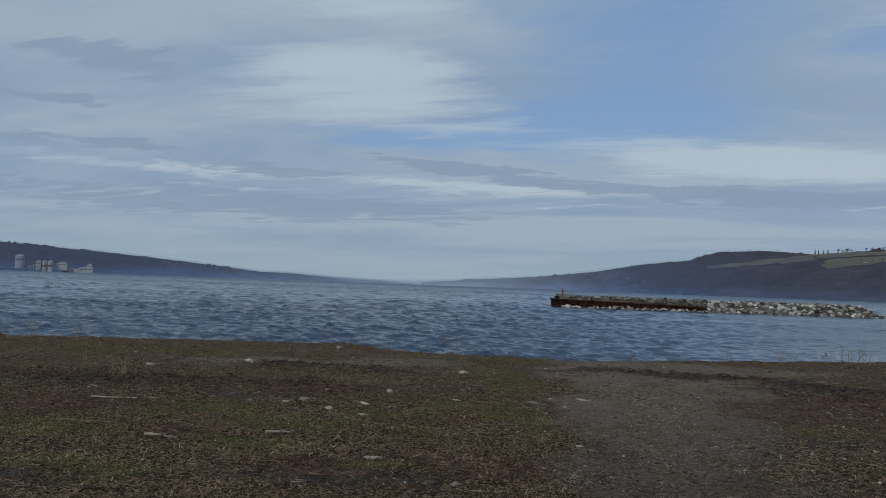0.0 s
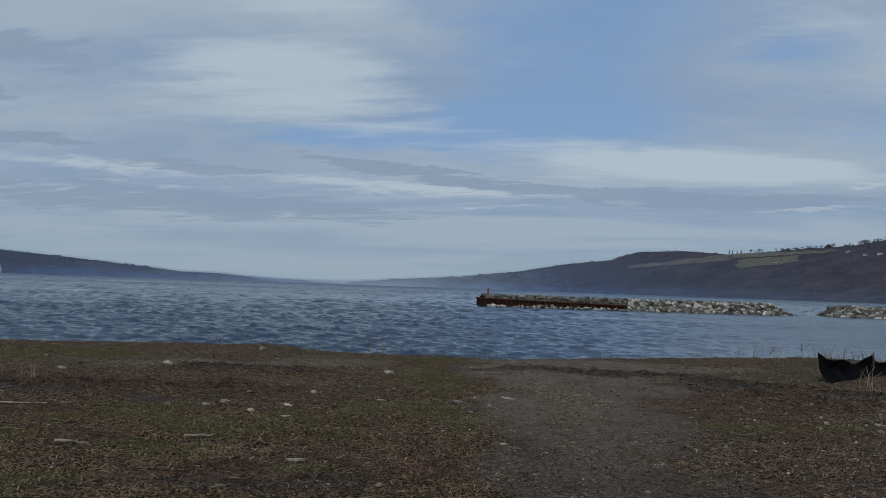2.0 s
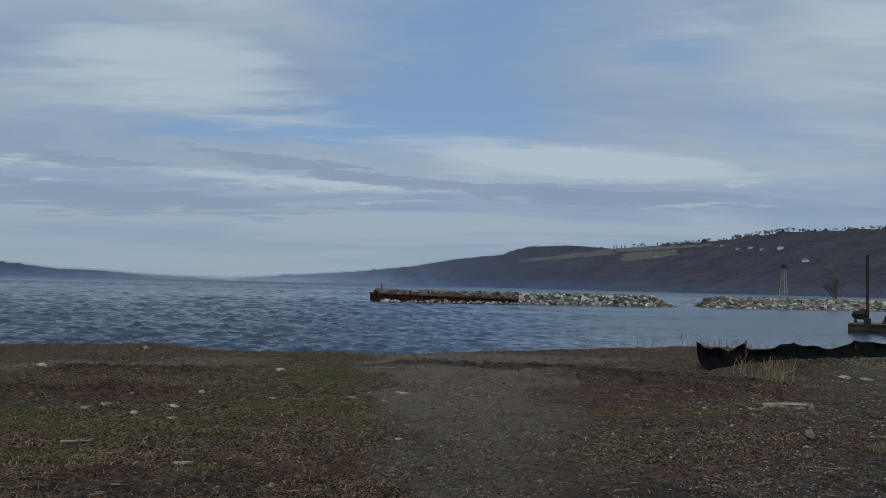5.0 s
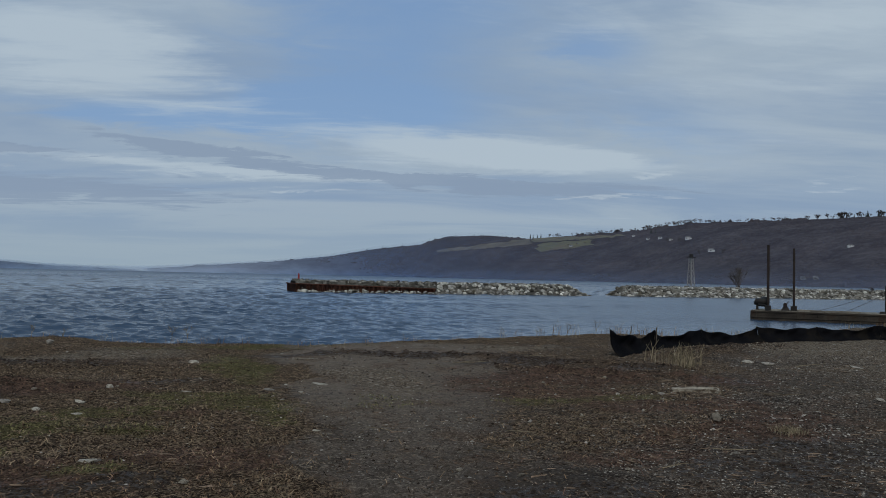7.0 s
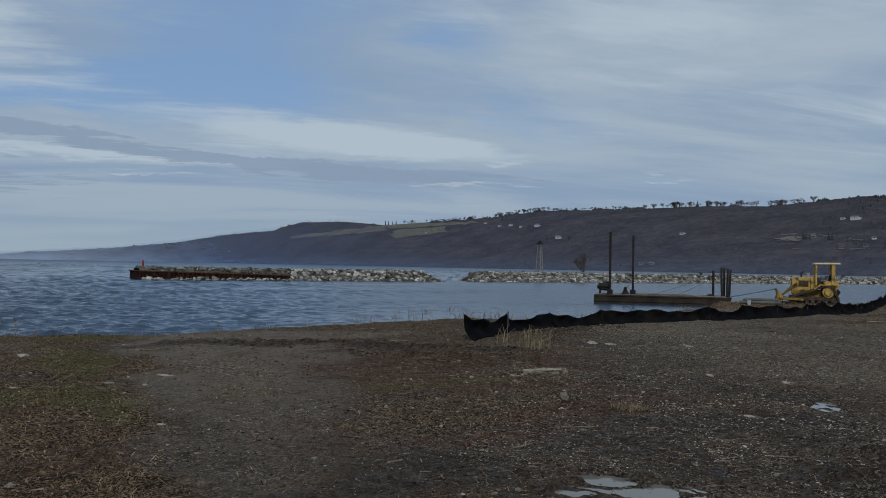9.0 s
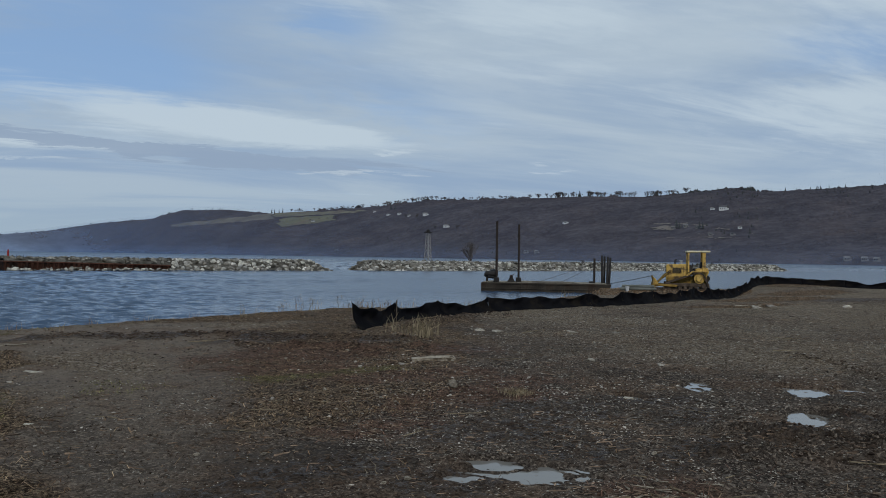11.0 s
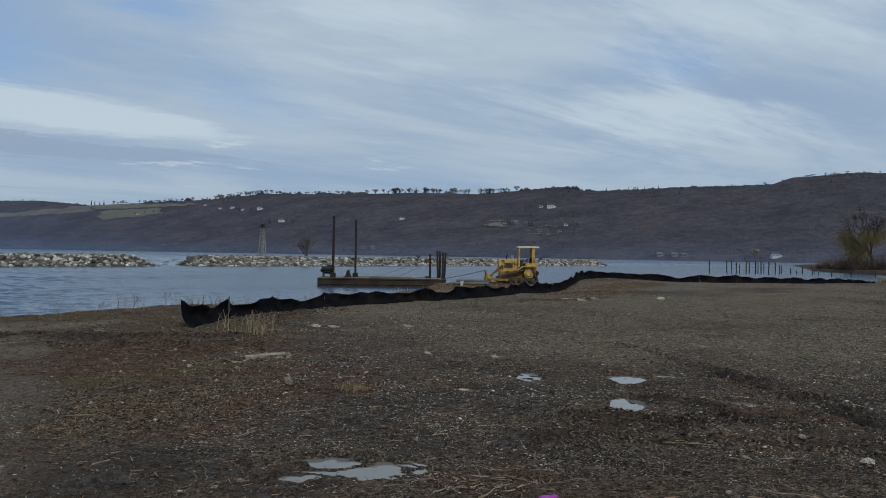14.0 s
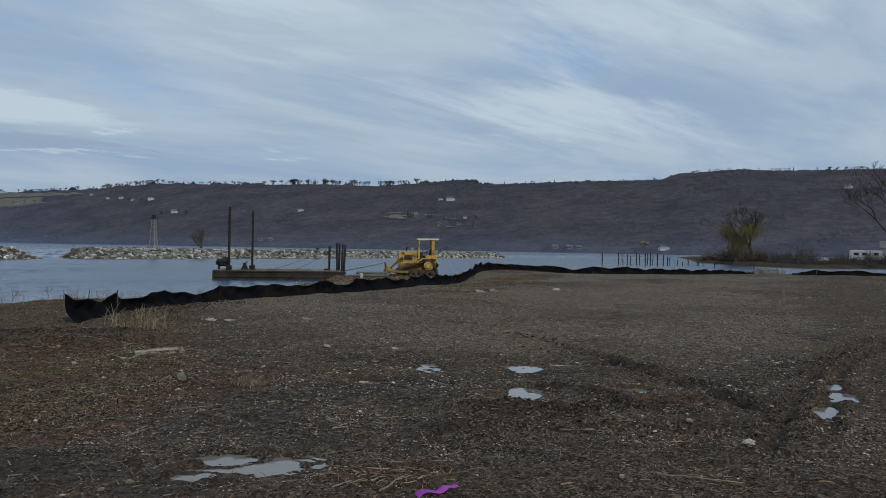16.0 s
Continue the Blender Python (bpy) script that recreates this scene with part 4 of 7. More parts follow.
def build_woods(name, plan, lo, hi, count, seed, label, evergreen=False, ridge=0, dense=False):
    rng = np.random.default_rng(seed)
    az, v = rng.uniform(lo, hi, count * 3), rng.uniform(0.0, 1.0, count * 3) ** 0.8
    if ridge:
        az, v = np.r_[az, rng.uniform(lo, hi, ridge)], np.r_[v, rng.uniform(0.97, 1.03, ridge)]
    x, y, z = hill_point(plan, az, v)
    clear = sum(in_field(az, v)) < 0.4
    for hx, hy in HOUSE_SPOTS:
        d = math.hypot(hx, hy)
        along, across = (x * hx + y * hy) / d - d, (x * hy - y * hx) / d
        clear &= ~((np.abs(across) < 11) & (along > -75) & (along < 8))
    if evergreen and not dense:
        clear &= (fbm(x, y, 150, 3, 31) > 0.30)
    elif not evergreen:
        clear &= (fbm(x, y, 90, 3, 33) > -0.35)
    pick = np.where(clear)[0]
    pick = np.r_[pick[pick < count * 3][:count], pick[pick >= count * 3]]
    x, y, z = x[pick], y[pick], z[pick]
    n = len(x)
    # here and there taller trees stand up from the ridge
    lift = np.where(pick >= count * 3, 0.65 + 1.35 * np.clip(1.6 * fbm(az[pick], az[pick] * 0, 0.5, 3, seed) + 0.1, 0, 1) * (1 - 0.6 * step(az[pick], 56, 62)), 1.0)
    allv, allf, base = [], [], 0
    kinds = 5
    for k in range(kinds):
        if evergreen:
            t = np.array([(0.5, 0, 0), (-0.25, 0.43, 0), (-0.25, -0.43, 0), (0, 0, 1.0), (0.32, 0.2, 0.45), (-0.3, 0.15, 0.5)])
            f = np.array([(0, 1, 3), (1, 2, 3), (2, 0, 3), (0, 4, 3), (4, 1, 3), (1, 5, 3)])
        else:
            t, f = DOME_V, DOME_F
        s = np.arange(n) % kinds == k
        crest = pick[s] >= count * 3
        h = rng.uniform(3.6, 6.6, s.sum()) * (1.0 if evergreen else np.where(crest, 0.95, 0.45)) * lift[s]
        w = h * rng.uniform(0.6, 1.05, s.sum()) * (0.7 if evergreen else np.where(crest, 0.9, 2.2))
        vv, ff = scatter(t, f, np.stack([x[s], y[s], z[s] - 0.5], -1), np.stack([w, w, h], -1), rng.uniform(0, 6.28, s.sum()), seed=seed + k, jitter=0.12 if evergreen else 0.16)
        allv.append(vv), allf.append(ff + base)
        base += len(vv)
    ob = new(name, tri_mesh(name, np.concatenate(allv), np.concatenate(allf), PINE_FAR if evergreen else WOOD_FAR, not evergreen))
    return tagged(ob, label, "woods", kind="stuff")


build_woods("far_woods", EAST, 1, 90, 16000, 41, "leafless grey-brown woods covering the far hillside", ridge=1600)
build_woods("far_evergreens", EAST, 12, 90, 160, 42, "dark evergreens scattered over the far hillside", True, ridge=120)
build_woods("far_evergreens", EAST, 54, 58.6, 60, 44, "dark evergreen wood along the crest of the hill", True, ridge=190, dense=True)
build_woods("far_woods", WEST, -34, -4, 2600, 43, "dark bluish woods on the distant western shore", ridge=700)


def haze_sheet(name, plan, lo, hi, back, most, tint, label, low, top=None):
    """A translucent sheet standing in for haze before the hills, up to a fixed height or up to their ridge."""
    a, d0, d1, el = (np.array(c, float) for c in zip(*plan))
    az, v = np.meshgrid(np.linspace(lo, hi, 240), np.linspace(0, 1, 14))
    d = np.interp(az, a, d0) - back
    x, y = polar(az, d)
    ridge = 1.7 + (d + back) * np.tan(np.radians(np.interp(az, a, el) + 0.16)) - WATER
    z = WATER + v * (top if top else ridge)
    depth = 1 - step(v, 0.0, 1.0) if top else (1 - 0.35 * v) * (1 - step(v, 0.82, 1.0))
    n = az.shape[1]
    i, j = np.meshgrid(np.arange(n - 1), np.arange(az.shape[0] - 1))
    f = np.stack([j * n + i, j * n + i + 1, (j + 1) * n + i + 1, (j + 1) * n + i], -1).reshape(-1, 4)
    me = tri_mesh(name, np.stack([x, y, z], -1).reshape(-1, 3), f, haze_sheet_mat(name, most, tint, low), True)
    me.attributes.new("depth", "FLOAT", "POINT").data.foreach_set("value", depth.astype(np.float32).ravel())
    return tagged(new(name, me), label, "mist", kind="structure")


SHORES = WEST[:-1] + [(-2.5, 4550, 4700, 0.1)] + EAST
haze_sheet("backdrop_mist", SHORES, -75, 100, 40, 0.70, (0.40, 0.54, 0.82), "translucent blue sheet painted as mist along the far shores", 0.12, 36)
haze_sheet("backdrop_haze", SHORES, -75, 100, 120, 0.72, (0.30, 0.42, 0.68), "translucent blue sheet painted as haze before the far hills", 0.04)


# ---------------------------------------------------------------- the breakwaters


def rock_template(seed):
    rng = np.random.default_rng(seed)
    bm = bmesh.new()
    bmesh.ops.create_icosphere(bm, subdivisions=1, radius=0.5)
    cutaway = [Vector(rng.normal(size=3)).normalized() for _ in range(6)]
    for v in bm.verts:
        for c in cutaway:
            d = v.co.dot(c)
            if d > 0.33:
                v.co -= c * (d - 0.33)
        v.co *= 1 + rng.uniform(-0.08, 0.08)
    me = bpy.data.meshes.new("stone")
    bm.to_mesh(me)
    bm.free()
    return me


ROCK_MESHES = [rock_template(50 + k) for k in range(8)]
for me in ROCK_MESHES:
    me.materials.append(ROCK)


def breakwater(x0, x1, y0, y1, label, count, seed, west_wall=None):
    """A bank of quarried stone from (x0, y0) to (x1, y1)."""
    rng = np.random.default_rng(seed)
    top = thing("breakwater", label, "breakwater", ((x0 + x1) / 2, (y0 + y1) / 2, WATER), math.degrees(math.atan2(y1 - y0, x1 - x0)))
    length = math.hypot(x1 - x0, y1 - y0)
    half, height = 4.2, 1.75
    # the core, darkened to read as shaded gaps between the stones
    s, u = np.meshgrid(np.linspace(-length / 2, length / 2, int(length * 1.4)), np.linspace(-half - 0.6, half + 0.6, 19))

    def crest(s, u):
        end = np.clip((length / 2 - np.abs(s)) / 3.2, 0, 1)
        if west_wall:
            end = np.where(s < 0, 1.0, end)
        return -0.7 + (height + 0.5) * np.minimum(np.clip((half + 0.6 - np.abs(u)) / 3.0, 0, 1), end) + 0.12 * fbm(s, u, 1.1, 2, seed)

    z = crest(s, u)
    n, m = s.shape[1], s.shape[0]
    i, j = np.meshgrid(np.arange(n - 1), np.arange(m - 1))
    f = np.stack([j * n + i, j * n + i + 1, (j + 1) * n + i + 1, (j + 1) * n + i], -1).reshape(-1, 4)
    piece("core", tri_mesh("core", np.stack([s, u, z], -1).reshape(-1, 3), f, DARKROCK, False), top)
    # the stones on the side of the harbour, one by one
    lo = -length / 2
    for k in range(count):
        ss = rng.uniform(-length / 2, length / 2)
        uu = -half - 0.3 + 4.6 * rng.random() ** 0.9
        big = rng.uniform(0.50, 1.15) * (1.05 if uu < -2 else 0.75)
        zz = float(crest(np.array(ss), np.array(uu))) - 0.02
        if west_wall and ss < lo + west_wall and uu < -1.5:
            uu, big = -half - 0.15 + 0.25 * rng.random(), big * 0.62
            zz = 0.02 + 0.28 * rng.random()
        elif west_wall and ss < lo + west_wall:
            big *= 0.6
        m = Matrix.Translation((ss, uu, zz)) @ Euler((rng.uniform(-0.5, 0.5), rng.uniform(-0.5, 0.5), rng.uniform(0, 6.28))).to_matrix().to_4x4() @ Matrix.Diagonal((big * rng.uniform(0.9, 1.6), big * rng.uniform(0.7, 1.1), big * rng.uniform(0.5, 0.85), 1))
        piece("stone", ROCK_MESHES[k % 8], top, m)
    # more of the face, joined
    face = int(length * 9)
    tv = np.array([v.co[:] for v in ROCK_MESHES[seed % 8].vertices])
    tf = np.array([p.vertices[:] for p in ROCK_MESHES[seed % 8].polygons])
    ss, uu = rng.uniform(-length / 2, length / 2, face), -half - 0.2 + 4.4 * rng.random(face)
    if west_wall:
        keep = ss > lo + west_wall
        ss, uu = ss[keep], uu[keep]
    sc = rng.uniform(0.40, 0.85, len(ss))
    v, f = scatter(tv, tf, np.stack([ss, uu, crest(ss, uu) + 0.03], -1), np.stack([sc * 1.4, sc, sc * 0.7], -1), rng.uniform(0, 6.28, len(ss)), rng.uniform(-0.7, 0.7, len(ss)), seed, 0.1)
    piece("facing", tri_mesh("facing", v, f, ROCKFACE), top)["kind"] = "stuff"
    # the rest of the rubble, on the crest and the lake side
    more = int(length * 16)
    ss, uu = rng.uniform(-length / 2, length / 2, more), rng.uniform(-half, half, more)
    sc = rng.uniform(0.15, 0.5, more)
    v, f = scatter(ICO_V, ICO_F, np.stack([ss, uu, crest(ss, uu)], -1), np.stack([sc * 1.3, sc, sc * 0.7], -1), rng.uniform(0, 6.28, more), rng.uniform(-0.6, 0.6, more), seed, 0.25)
    rest = piece("rubble", tri_mesh("rubble", v, f, DARKROCK), top)
    rest["kind"] = "stuff"
    return top, length, crest


west_bank, WEST_LEN, west_crest = breakwater(17.2, 66.0, 119.5, 121.5, "pale quarry-stone breakwater with a rusty sheet-steel wall", 300, 61, 21.5)
mid_bank, MID_LEN, mid_crest = breakwater(72.5, 170.0, 122.5, 127.5, "long low breakwater of pale grey quarry stones", 300, 62)
east_bank, EAST_LEN, east_crest = breakwater(176.0, 212.0, 126.0, 124.0, "short breakwater bank of grey stones", 150, 63)


def sheet_wall(bank, length):
    """Rusty corrugated sheet piling with a cap along the west end."""
    wall = part("steel_wall", bmesh.new(), RUST, bank, "rusty brown sheet-steel piling")
    bm = bmesh.new()
    lo, run = -length / 2 - 0.3, 21.5
    k, x, outer = 0, 0.0, []
    while x < run:
        y = -3.75 if k % 2 == 0 else -3.55
        outer += [(lo + x, y), (lo + x + 0.22, y)]
        x += 0.32
        k += 1
    bottom, top = [bm.verts.new((a, b, 0.05)) for a, b in outer], [bm.verts.new((a, b, 1.15 - 0.45 * max(0.0, (a - lo) / run))) for a, b in outer]
    for i in range(len(outer) - 1):
        bm.faces.new((bottom[i], bottom[i + 1], top[i + 1], top[i]))
    back_b, back_t = bm.verts.new((lo, 3.2, 0.05)), bm.verts.new((lo, 3.2, 1.15))
    bm.faces.new((back_b, bottom[0], top[0], back_t))
    bmesh.ops.solidify(bm, geom=bm.faces[:], thickness=0.05)
    box(bm, (run, 0.35, 0.16), (lo + run / 2, -3.6, 0.98), (0, 1.2, 0), 0.02)
    box(bm, (0.35, 7.0, 0.16), (lo, -0.2, 1.2), (0, 0, 0), 0.02)
    bm.to_mesh(wall.data)
    bm.free()
    return wall


sheet_wall(west_bank, WEST_LEN)


def beacon():
    ob = thing("harbour_beacon", "small faded red light pole on the breakwater's end", "beacon", (18.2, 120.6, 0.30))
    bm = bmesh.new()
    box(bm, (0.7, 0.7, 0.2), (0, 0, 0.05))
    part("base", bm, CONCRETE, ob)
    bm = bmesh.new()
    rod(bm, (0, 0, 0.1), (0, 0, 1.25), 0.14, 0.13, 10)
    part("pole", bm, RED, ob)
    bm = bmesh.new()
    rod(bm, (0, 0, 1.25), (0, 0, 1.52), 0.11, 0.09, 10)
    part("lantern", bm, RED, ob)
    rail = thing("pier_railing", "low grey steel railing beside the beacon", "railing", (19.1, 120.4, 0.30))
    for k in range(4):
        bm = bmesh.new()
        rod(bm, (k * 0.45 - 0.4, 0, 0), (k * 0.45 - 0.4, 0, 0.85), 0.03, None, 6)
        part("post", bm, DARK, rail)
    bm = bmesh.new()
    rod(bm, (-0.45, 0, 0.6), (1.0, 0, 0.6), 0.02, None, 6)
    part("rail", bm, DARK, rail)


beacon()


def lattice_tower():
    x, y = polar(35.95, 153.5)
    ob = thing("lattice_tower", "grey steel lattice tower standing on the breakwater", "tower", (x, y, 0.55), 20)
    h, w0, w1 = 5.7, 0.50, 0.26
    corners = [(-1, -1), (1, -1), (1, 1), (-1, 1)]

    def at(c, z):
        w = (w0 + (w1 - w0) * z / h)
        return Vector((c[0] * w, c[1] * w, z))

    for c in corners:
        bm = bmesh.new()
        rod(bm, at(c, 0), at(c, h), 0.075, 0.06, 6)
        part("leg", bm, TOWER, ob)
    levels = [h * k / 6 for k in range(7)]
    for a, b in zip(levels[:-1], levels[1:]):
        for k in range(4):
            bm = bmesh.new()
            rod(bm, at(corners[k], a), at(corners[(k + 1) % 4], b), 0.035, None, 5)
            rod(bm, at(corners[k], b), at(corners[(k + 1) % 4], b), 0.035, None, 5)
            part("brace", bm, TOWER, ob)
    bm = bmesh.new()
    box(bm, (1.3, 1.1, 0.14), (0, 0, h + 0.05))
    box(bm, (0.5, 0.5, 0.55), (0, 0, h + 0.35))
    rod(bm, (-0.55, 0, h), (-0.55, 0, h + 0.5), 0.04)
    rod(bm, (0.55, 0, h), (0.55, 0, h + 0.5), 0.04)
    part("platform", bm, DARK, ob)


lattice_tower()


# ---------------------------------------------------------------- bushes and trees


def limbs(seed, height, spread, levels=4, trunk=0.3, split=3, lean=0.0, rise=0.75):
    """Tapered trunk and forking limbs: list of (a, b, r1, r2, level)."""
    rng = random.Random(seed)
    out = []

    def grow(a, way, length, r, level):
        bend = Vector((rng.uniform(-1, 1), rng.uniform(-1, 1), rng.uniform(-0.2, 0.5))) * 0.18
        mid = a + way * length * 0.5
        way2 = (way + bend).normalized()
        b = mid + way2 * length * 0.5
        out.append((a, mid, r, r * 0.82, level)), out.append((mid, b, r * 0.82, r * 0.62, level))
        if level >= levels:
            return
        for k in range(split + (1 if level == 0 else 0)):
            turn = rng.uniform(0, 6.28)
            side = Vector((math.cos(turn), math.sin(turn), rng.uniform(0.0, 0.55)))
            w = (way2 * rise + side * spread * rng.uniform(0.5, 1.0)).normalized()
            start = b if k else mid + (b - mid) * rng.uniform(0.2, 0.9)
            grow(start, w, length * rng.uniform(0.58, 0.8), r * 0.55, level + 1)

    grow(Vector((0, 0, 0)), Vector((lean, 0, 1)).normalized(), height * 0.32, trunk, 0)
    return out


def limb_mesh(name, segs, material, sides=5, least=0.0):
    v, f = [], []
    for a, b, r1, r2, level in segs:
        way = (b - a)
        if way.length < 1e-4:
            continue
        q = way.to_track_quat("Z", "Y")
        n = sides if level < 2 else 3
        base = len(v)
        for p, r in ((a, max(r1, least)), (b, max(r2, least))):
            for k in range(n):
                v.append(p + q @ Vector((math.cos(6.2832 * k / n) * r, math.sin(6.2832 * k / n) * r, 0)))
        for k in range(n):
            f.append((base + k, base + (k + 1) % n, base + n + (k + 1) % n, base + n + k))
    return mesh_of(name, [tuple(p) for p in v], f, material)


def bare_tree(name, at, seed, height, label, spread=0.8, levels=5, trunk=0.3, split=3, lean=0.0, least=0.02, category="tree", material=None, rise=0.75):
    ob = thing(name, label, category, at)
    segs = limbs(seed, height, spread, levels, trunk, split, lean, rise)
    tall = max(s[1].z for s in segs)
    k = height / tall
    segs = [(a * k, b * k, r1, r2, lv) for a, b, r1, r2, lv in segs]
    piece("trunk", limb_mesh("trunk", [s for s in segs if s[4] < 2], material or BARK, 7), ob)
    piece("crown", limb_mesh("crown", [s for s in segs if s[4] >= 2], material or BARK, 3, least), ob)
    return ob, segs


x, y = polar(39.0, 160.5)


def bush(at, seed, height, label, stems=7, least=0.02, spread=0.55):
    """Several forking stems out of one root."""
    rng = random.Random(seed)
    ob = thing("bush", label, "bush", at)
    for k in range(stems):
        turn, lean = k * 2.4 + rng.uniform(-0.5, 0.5), rng.uniform(0.1, spread)
        m = Matrix.Rotation(turn, 4, "Z") @ Matrix.Rotation(lean, 4, "Y")
        segs = limbs(seed + k, height * rng.uniform(0.7, 1.0), 0.45, 3, height * 0.016, 3, 0.0, 0.9)
        tall = max(s[1].z for s in segs)
        q = height * rng.uniform(0.7, 1.0) / tall
        piece("stem", limb_mesh("stem", [(m @ (a * q), m @ (b * q), r1, r2, lv) for a, b, r1, r2, lv in segs], BARK, 4, least), ob)
    return ob


bush((x, y, 0.5), 71, 4.8, "leafless bush growing on the breakwater stones", 9, 0.016, 0.5)
for k, (az, d, h) in enumerate([(46.9, 172, 1.2), (12.0, 122, 0.45), (14.5, 123, 0.5), (15.6, 123, 0.6), (18.2, 125, 0.45), (55.6, 219, 0.9)]):
    x, y = polar(az, d)
    bush((x, y, 0.55), 170 + 10 * k, h, "small leafless bush on the breakwater", 6, 0.014, 0.9)


# ---------------------------------------------------------------- old piles in the water


def piles():
    spots = [(67.03, 165, 2.3, 0.13), (68.15, 167, 2.35, 0.12), (68.45, 170, 2.2, 0.10), (68.75, 166, 2.0, 0.12), (68.95, 164, 1.7, 0.09), (69.35, 168, 2.3, 0.13), (69.55, 170, 2.2, 0.11), (69.95, 165, 2.3, 0.13), (70.1, 171, 2.1, 0.11), (70.3, 166, 2.3, 0.13),
             (70.45, 172, 2.0, 0.10), (70.75, 163, 2.3, 0.13), (71.15, 168, 2.1, 0.13), (71.45, 165, 1.7, 0.11), (71.55, 166, 1.6, 0.1), (72.1, 170, 1.0, 0.1), (72.45, 168, 0.7, 0.09), (72.8, 172, 1.3, 0.11), (73.4, 165, 0.8, 0.12), (73.5, 170, 0.9, 0.1),
             (73.75, 160, 0.6, 0.1), (74.5, 150, 0.7, 0.12), (75.6, 155, 0.8, 0.1), (77.0, 150, 0.7, 0.09)]
    rng = random.Random(5)
    for az, d, h, r in spots:
        x, y = polar(az, d)
        bm = bmesh.new()
        rod(bm, (0, 0, -1.6), (rng.uniform(-0.06, 0.06), rng.uniform(-0.06, 0.06), h), r * 0.92, r * 0.78, 9)
        me = bpy.data.meshes.new("pile")
        bm.to_mesh(me), bm.free()
        me.materials.append(PILE)
        ob = new("timber_pile", me)
        ob.location = (x, y, WATER)
        tagged(ob, "old dark timber pile standing in the water" if h > 1.5 else "short rotted timber pile stub in the water", "pile", "old pier piles")


piles()


# ---------------------------------------------------------------- the barge


def barge():
    a, b = Vector((39.84, 47.97, 0)), Vector((46.9, 41.0, 0))
    way = b - a
    length = way.length
    ob = thing("work_barge", "flat weathered brown steel work barge moored at the shore", "barge", ((a.x + b.x) / 2 + 1.3, (a.y + b.y) / 2 + 1.3, WATER), math.degrees(math.atan2(way.y, way.x)))
    L, w, top = length / 2, 1.9, 0.66
    bm = bmesh.new()
    prism(bm, [(-L, -0.35), (L - 1.6, -0.35), (L - 0.1, 0.35), (L, top), (-L, top)], -w, w)
    soften(bm, 0.03)
    part("hull", bm, HULL, ob)
    bm = bmesh.new()
    for z in (0.60, 0.22):
        box(bm, (2 * L - 0.9, 0.06, 0.10), (-0.4, -w - 0.03, z), (0, 0, 0), 0.01)
    for k in range(7):
        box(bm, (0.07, 0.05, 0.5), (-L + 0.4 + k * 1.35, -w - 0.025, 0.38), (0, 0, 0), 0.01)
    part("rubbing_strake", bm, HULL, ob)
    for k in range(22):
        bm = bmesh.new()
        box(bm, (0.40, 2 * w - 0.2, 0.05), (-L + 0.35 + k * 0.428, 0, top + 0.026), (0, 0, 0), 0.008)
        part("plank", bm, DECK, ob)
    for k, x in enumerate((-L + 1.17, -L + 2.84)):
        h = 5.40 if k == 0 else 5.20
        spud = thing("mooring_spud", "tall rusty brown steel mooring spud on the barge", "spud", (0, 0, 0), 0, "barge spuds")
        spud.matrix_world = ob.matrix_world @ pose(x, -w + 0.25 + k * 0.9, 0)
        bm = bmesh.new()
        rod(bm, (0, 0, -1.4), (0, 0, h), 0.095 if k == 0 else 0.085, None, 10)
        part("pipe", bm, SPUD, spud)
        bm = bmesh.new()
        box(bm, (0.42, 0.42, 0.35), (0, 0, top + 0.22))
        part("guide_collar", bm, DARK, spud)
    # power unit, winch and clutter
    unit = thing("power_unit", "dark engine unit at the barge's stern", "engine", (0, 0, 0))
    unit.matrix_world = ob.matrix_world @ pose(-L + 0.75, -w + 0.9, top + 0.05)
    bm = bmesh.new()
    box(bm, (0.80, 0.8, 0.52), (0, 0, 0.50), (0, 4, 8), 0.12)
    box(bm, (0.45, 0.5, 0.30), (0.12, 0.05, 0.80), (3, -6, 20), 0.10)
    box(bm, (0.30, 0.4, 0.35), (-0.42, 0.0, 0.52), (0, 14, -10), 0.09)
    part("housing", bm, RUBBER, unit)
    bm = bmesh.new()
    rod(bm, (-0.45, -0.3, 0.62), (0.5, -0.3, 0.62), 0.2, None, 12)
    part("drum", bm, DARK, unit)
    for k in (-1, 1):
        bm = bmesh.new()
        box(bm, (0.12, 0.7, 0.34), (k * 0.35, 0, 0.17))
        part("skid", bm, DARK, unit)
    winch = thing("deck_winch", "small rusty hand winch on the barge deck", "winch", (0, 0, 0))
    winch.matrix_world = ob.matrix_world @ pose(-L + 2.3, -w + 0.7, top + 0.05)
    bm = bmesh.new()
    prism(bm, [(-0.3, 0), (0.3, 0), (0.08, 0.40), (-0.08, 0.40)], -0.2, -0.14)
    prism(bm, [(-0.3, 0), (0.3, 0), (0.08, 0.40), (-0.08, 0.40)], 0.14, 0.2)
    part("frame", bm, DARK, winch)
    bm = bmesh.new()
    rod(bm, (0, -0.3, 0.42), (0, 0.3, 0.42), 0.13, None, 10)
    part("drum", bm, SPUD, winch)
    bm = bmesh.new()
    rod(bm, (0, 0.3, 0.42), (0.22, 0.34, 0.66), 0.025)
    part("crank", bm, DARK, winch)
    # the group of posts at the bow, and the single one
    for k in range(4):
        post = thing("bow_post", "dark upright steel post at the barge's bow", "post", (0, 0, 0), 0, "barge bow posts")
        post.matrix_world = ob.matrix_world @ pose(L - 0.62 + 0.17 * k, -0.8 + 0.45 * (k % 2), 0, 0, 1.2 * (k - 1))
        bm = bmesh.new()
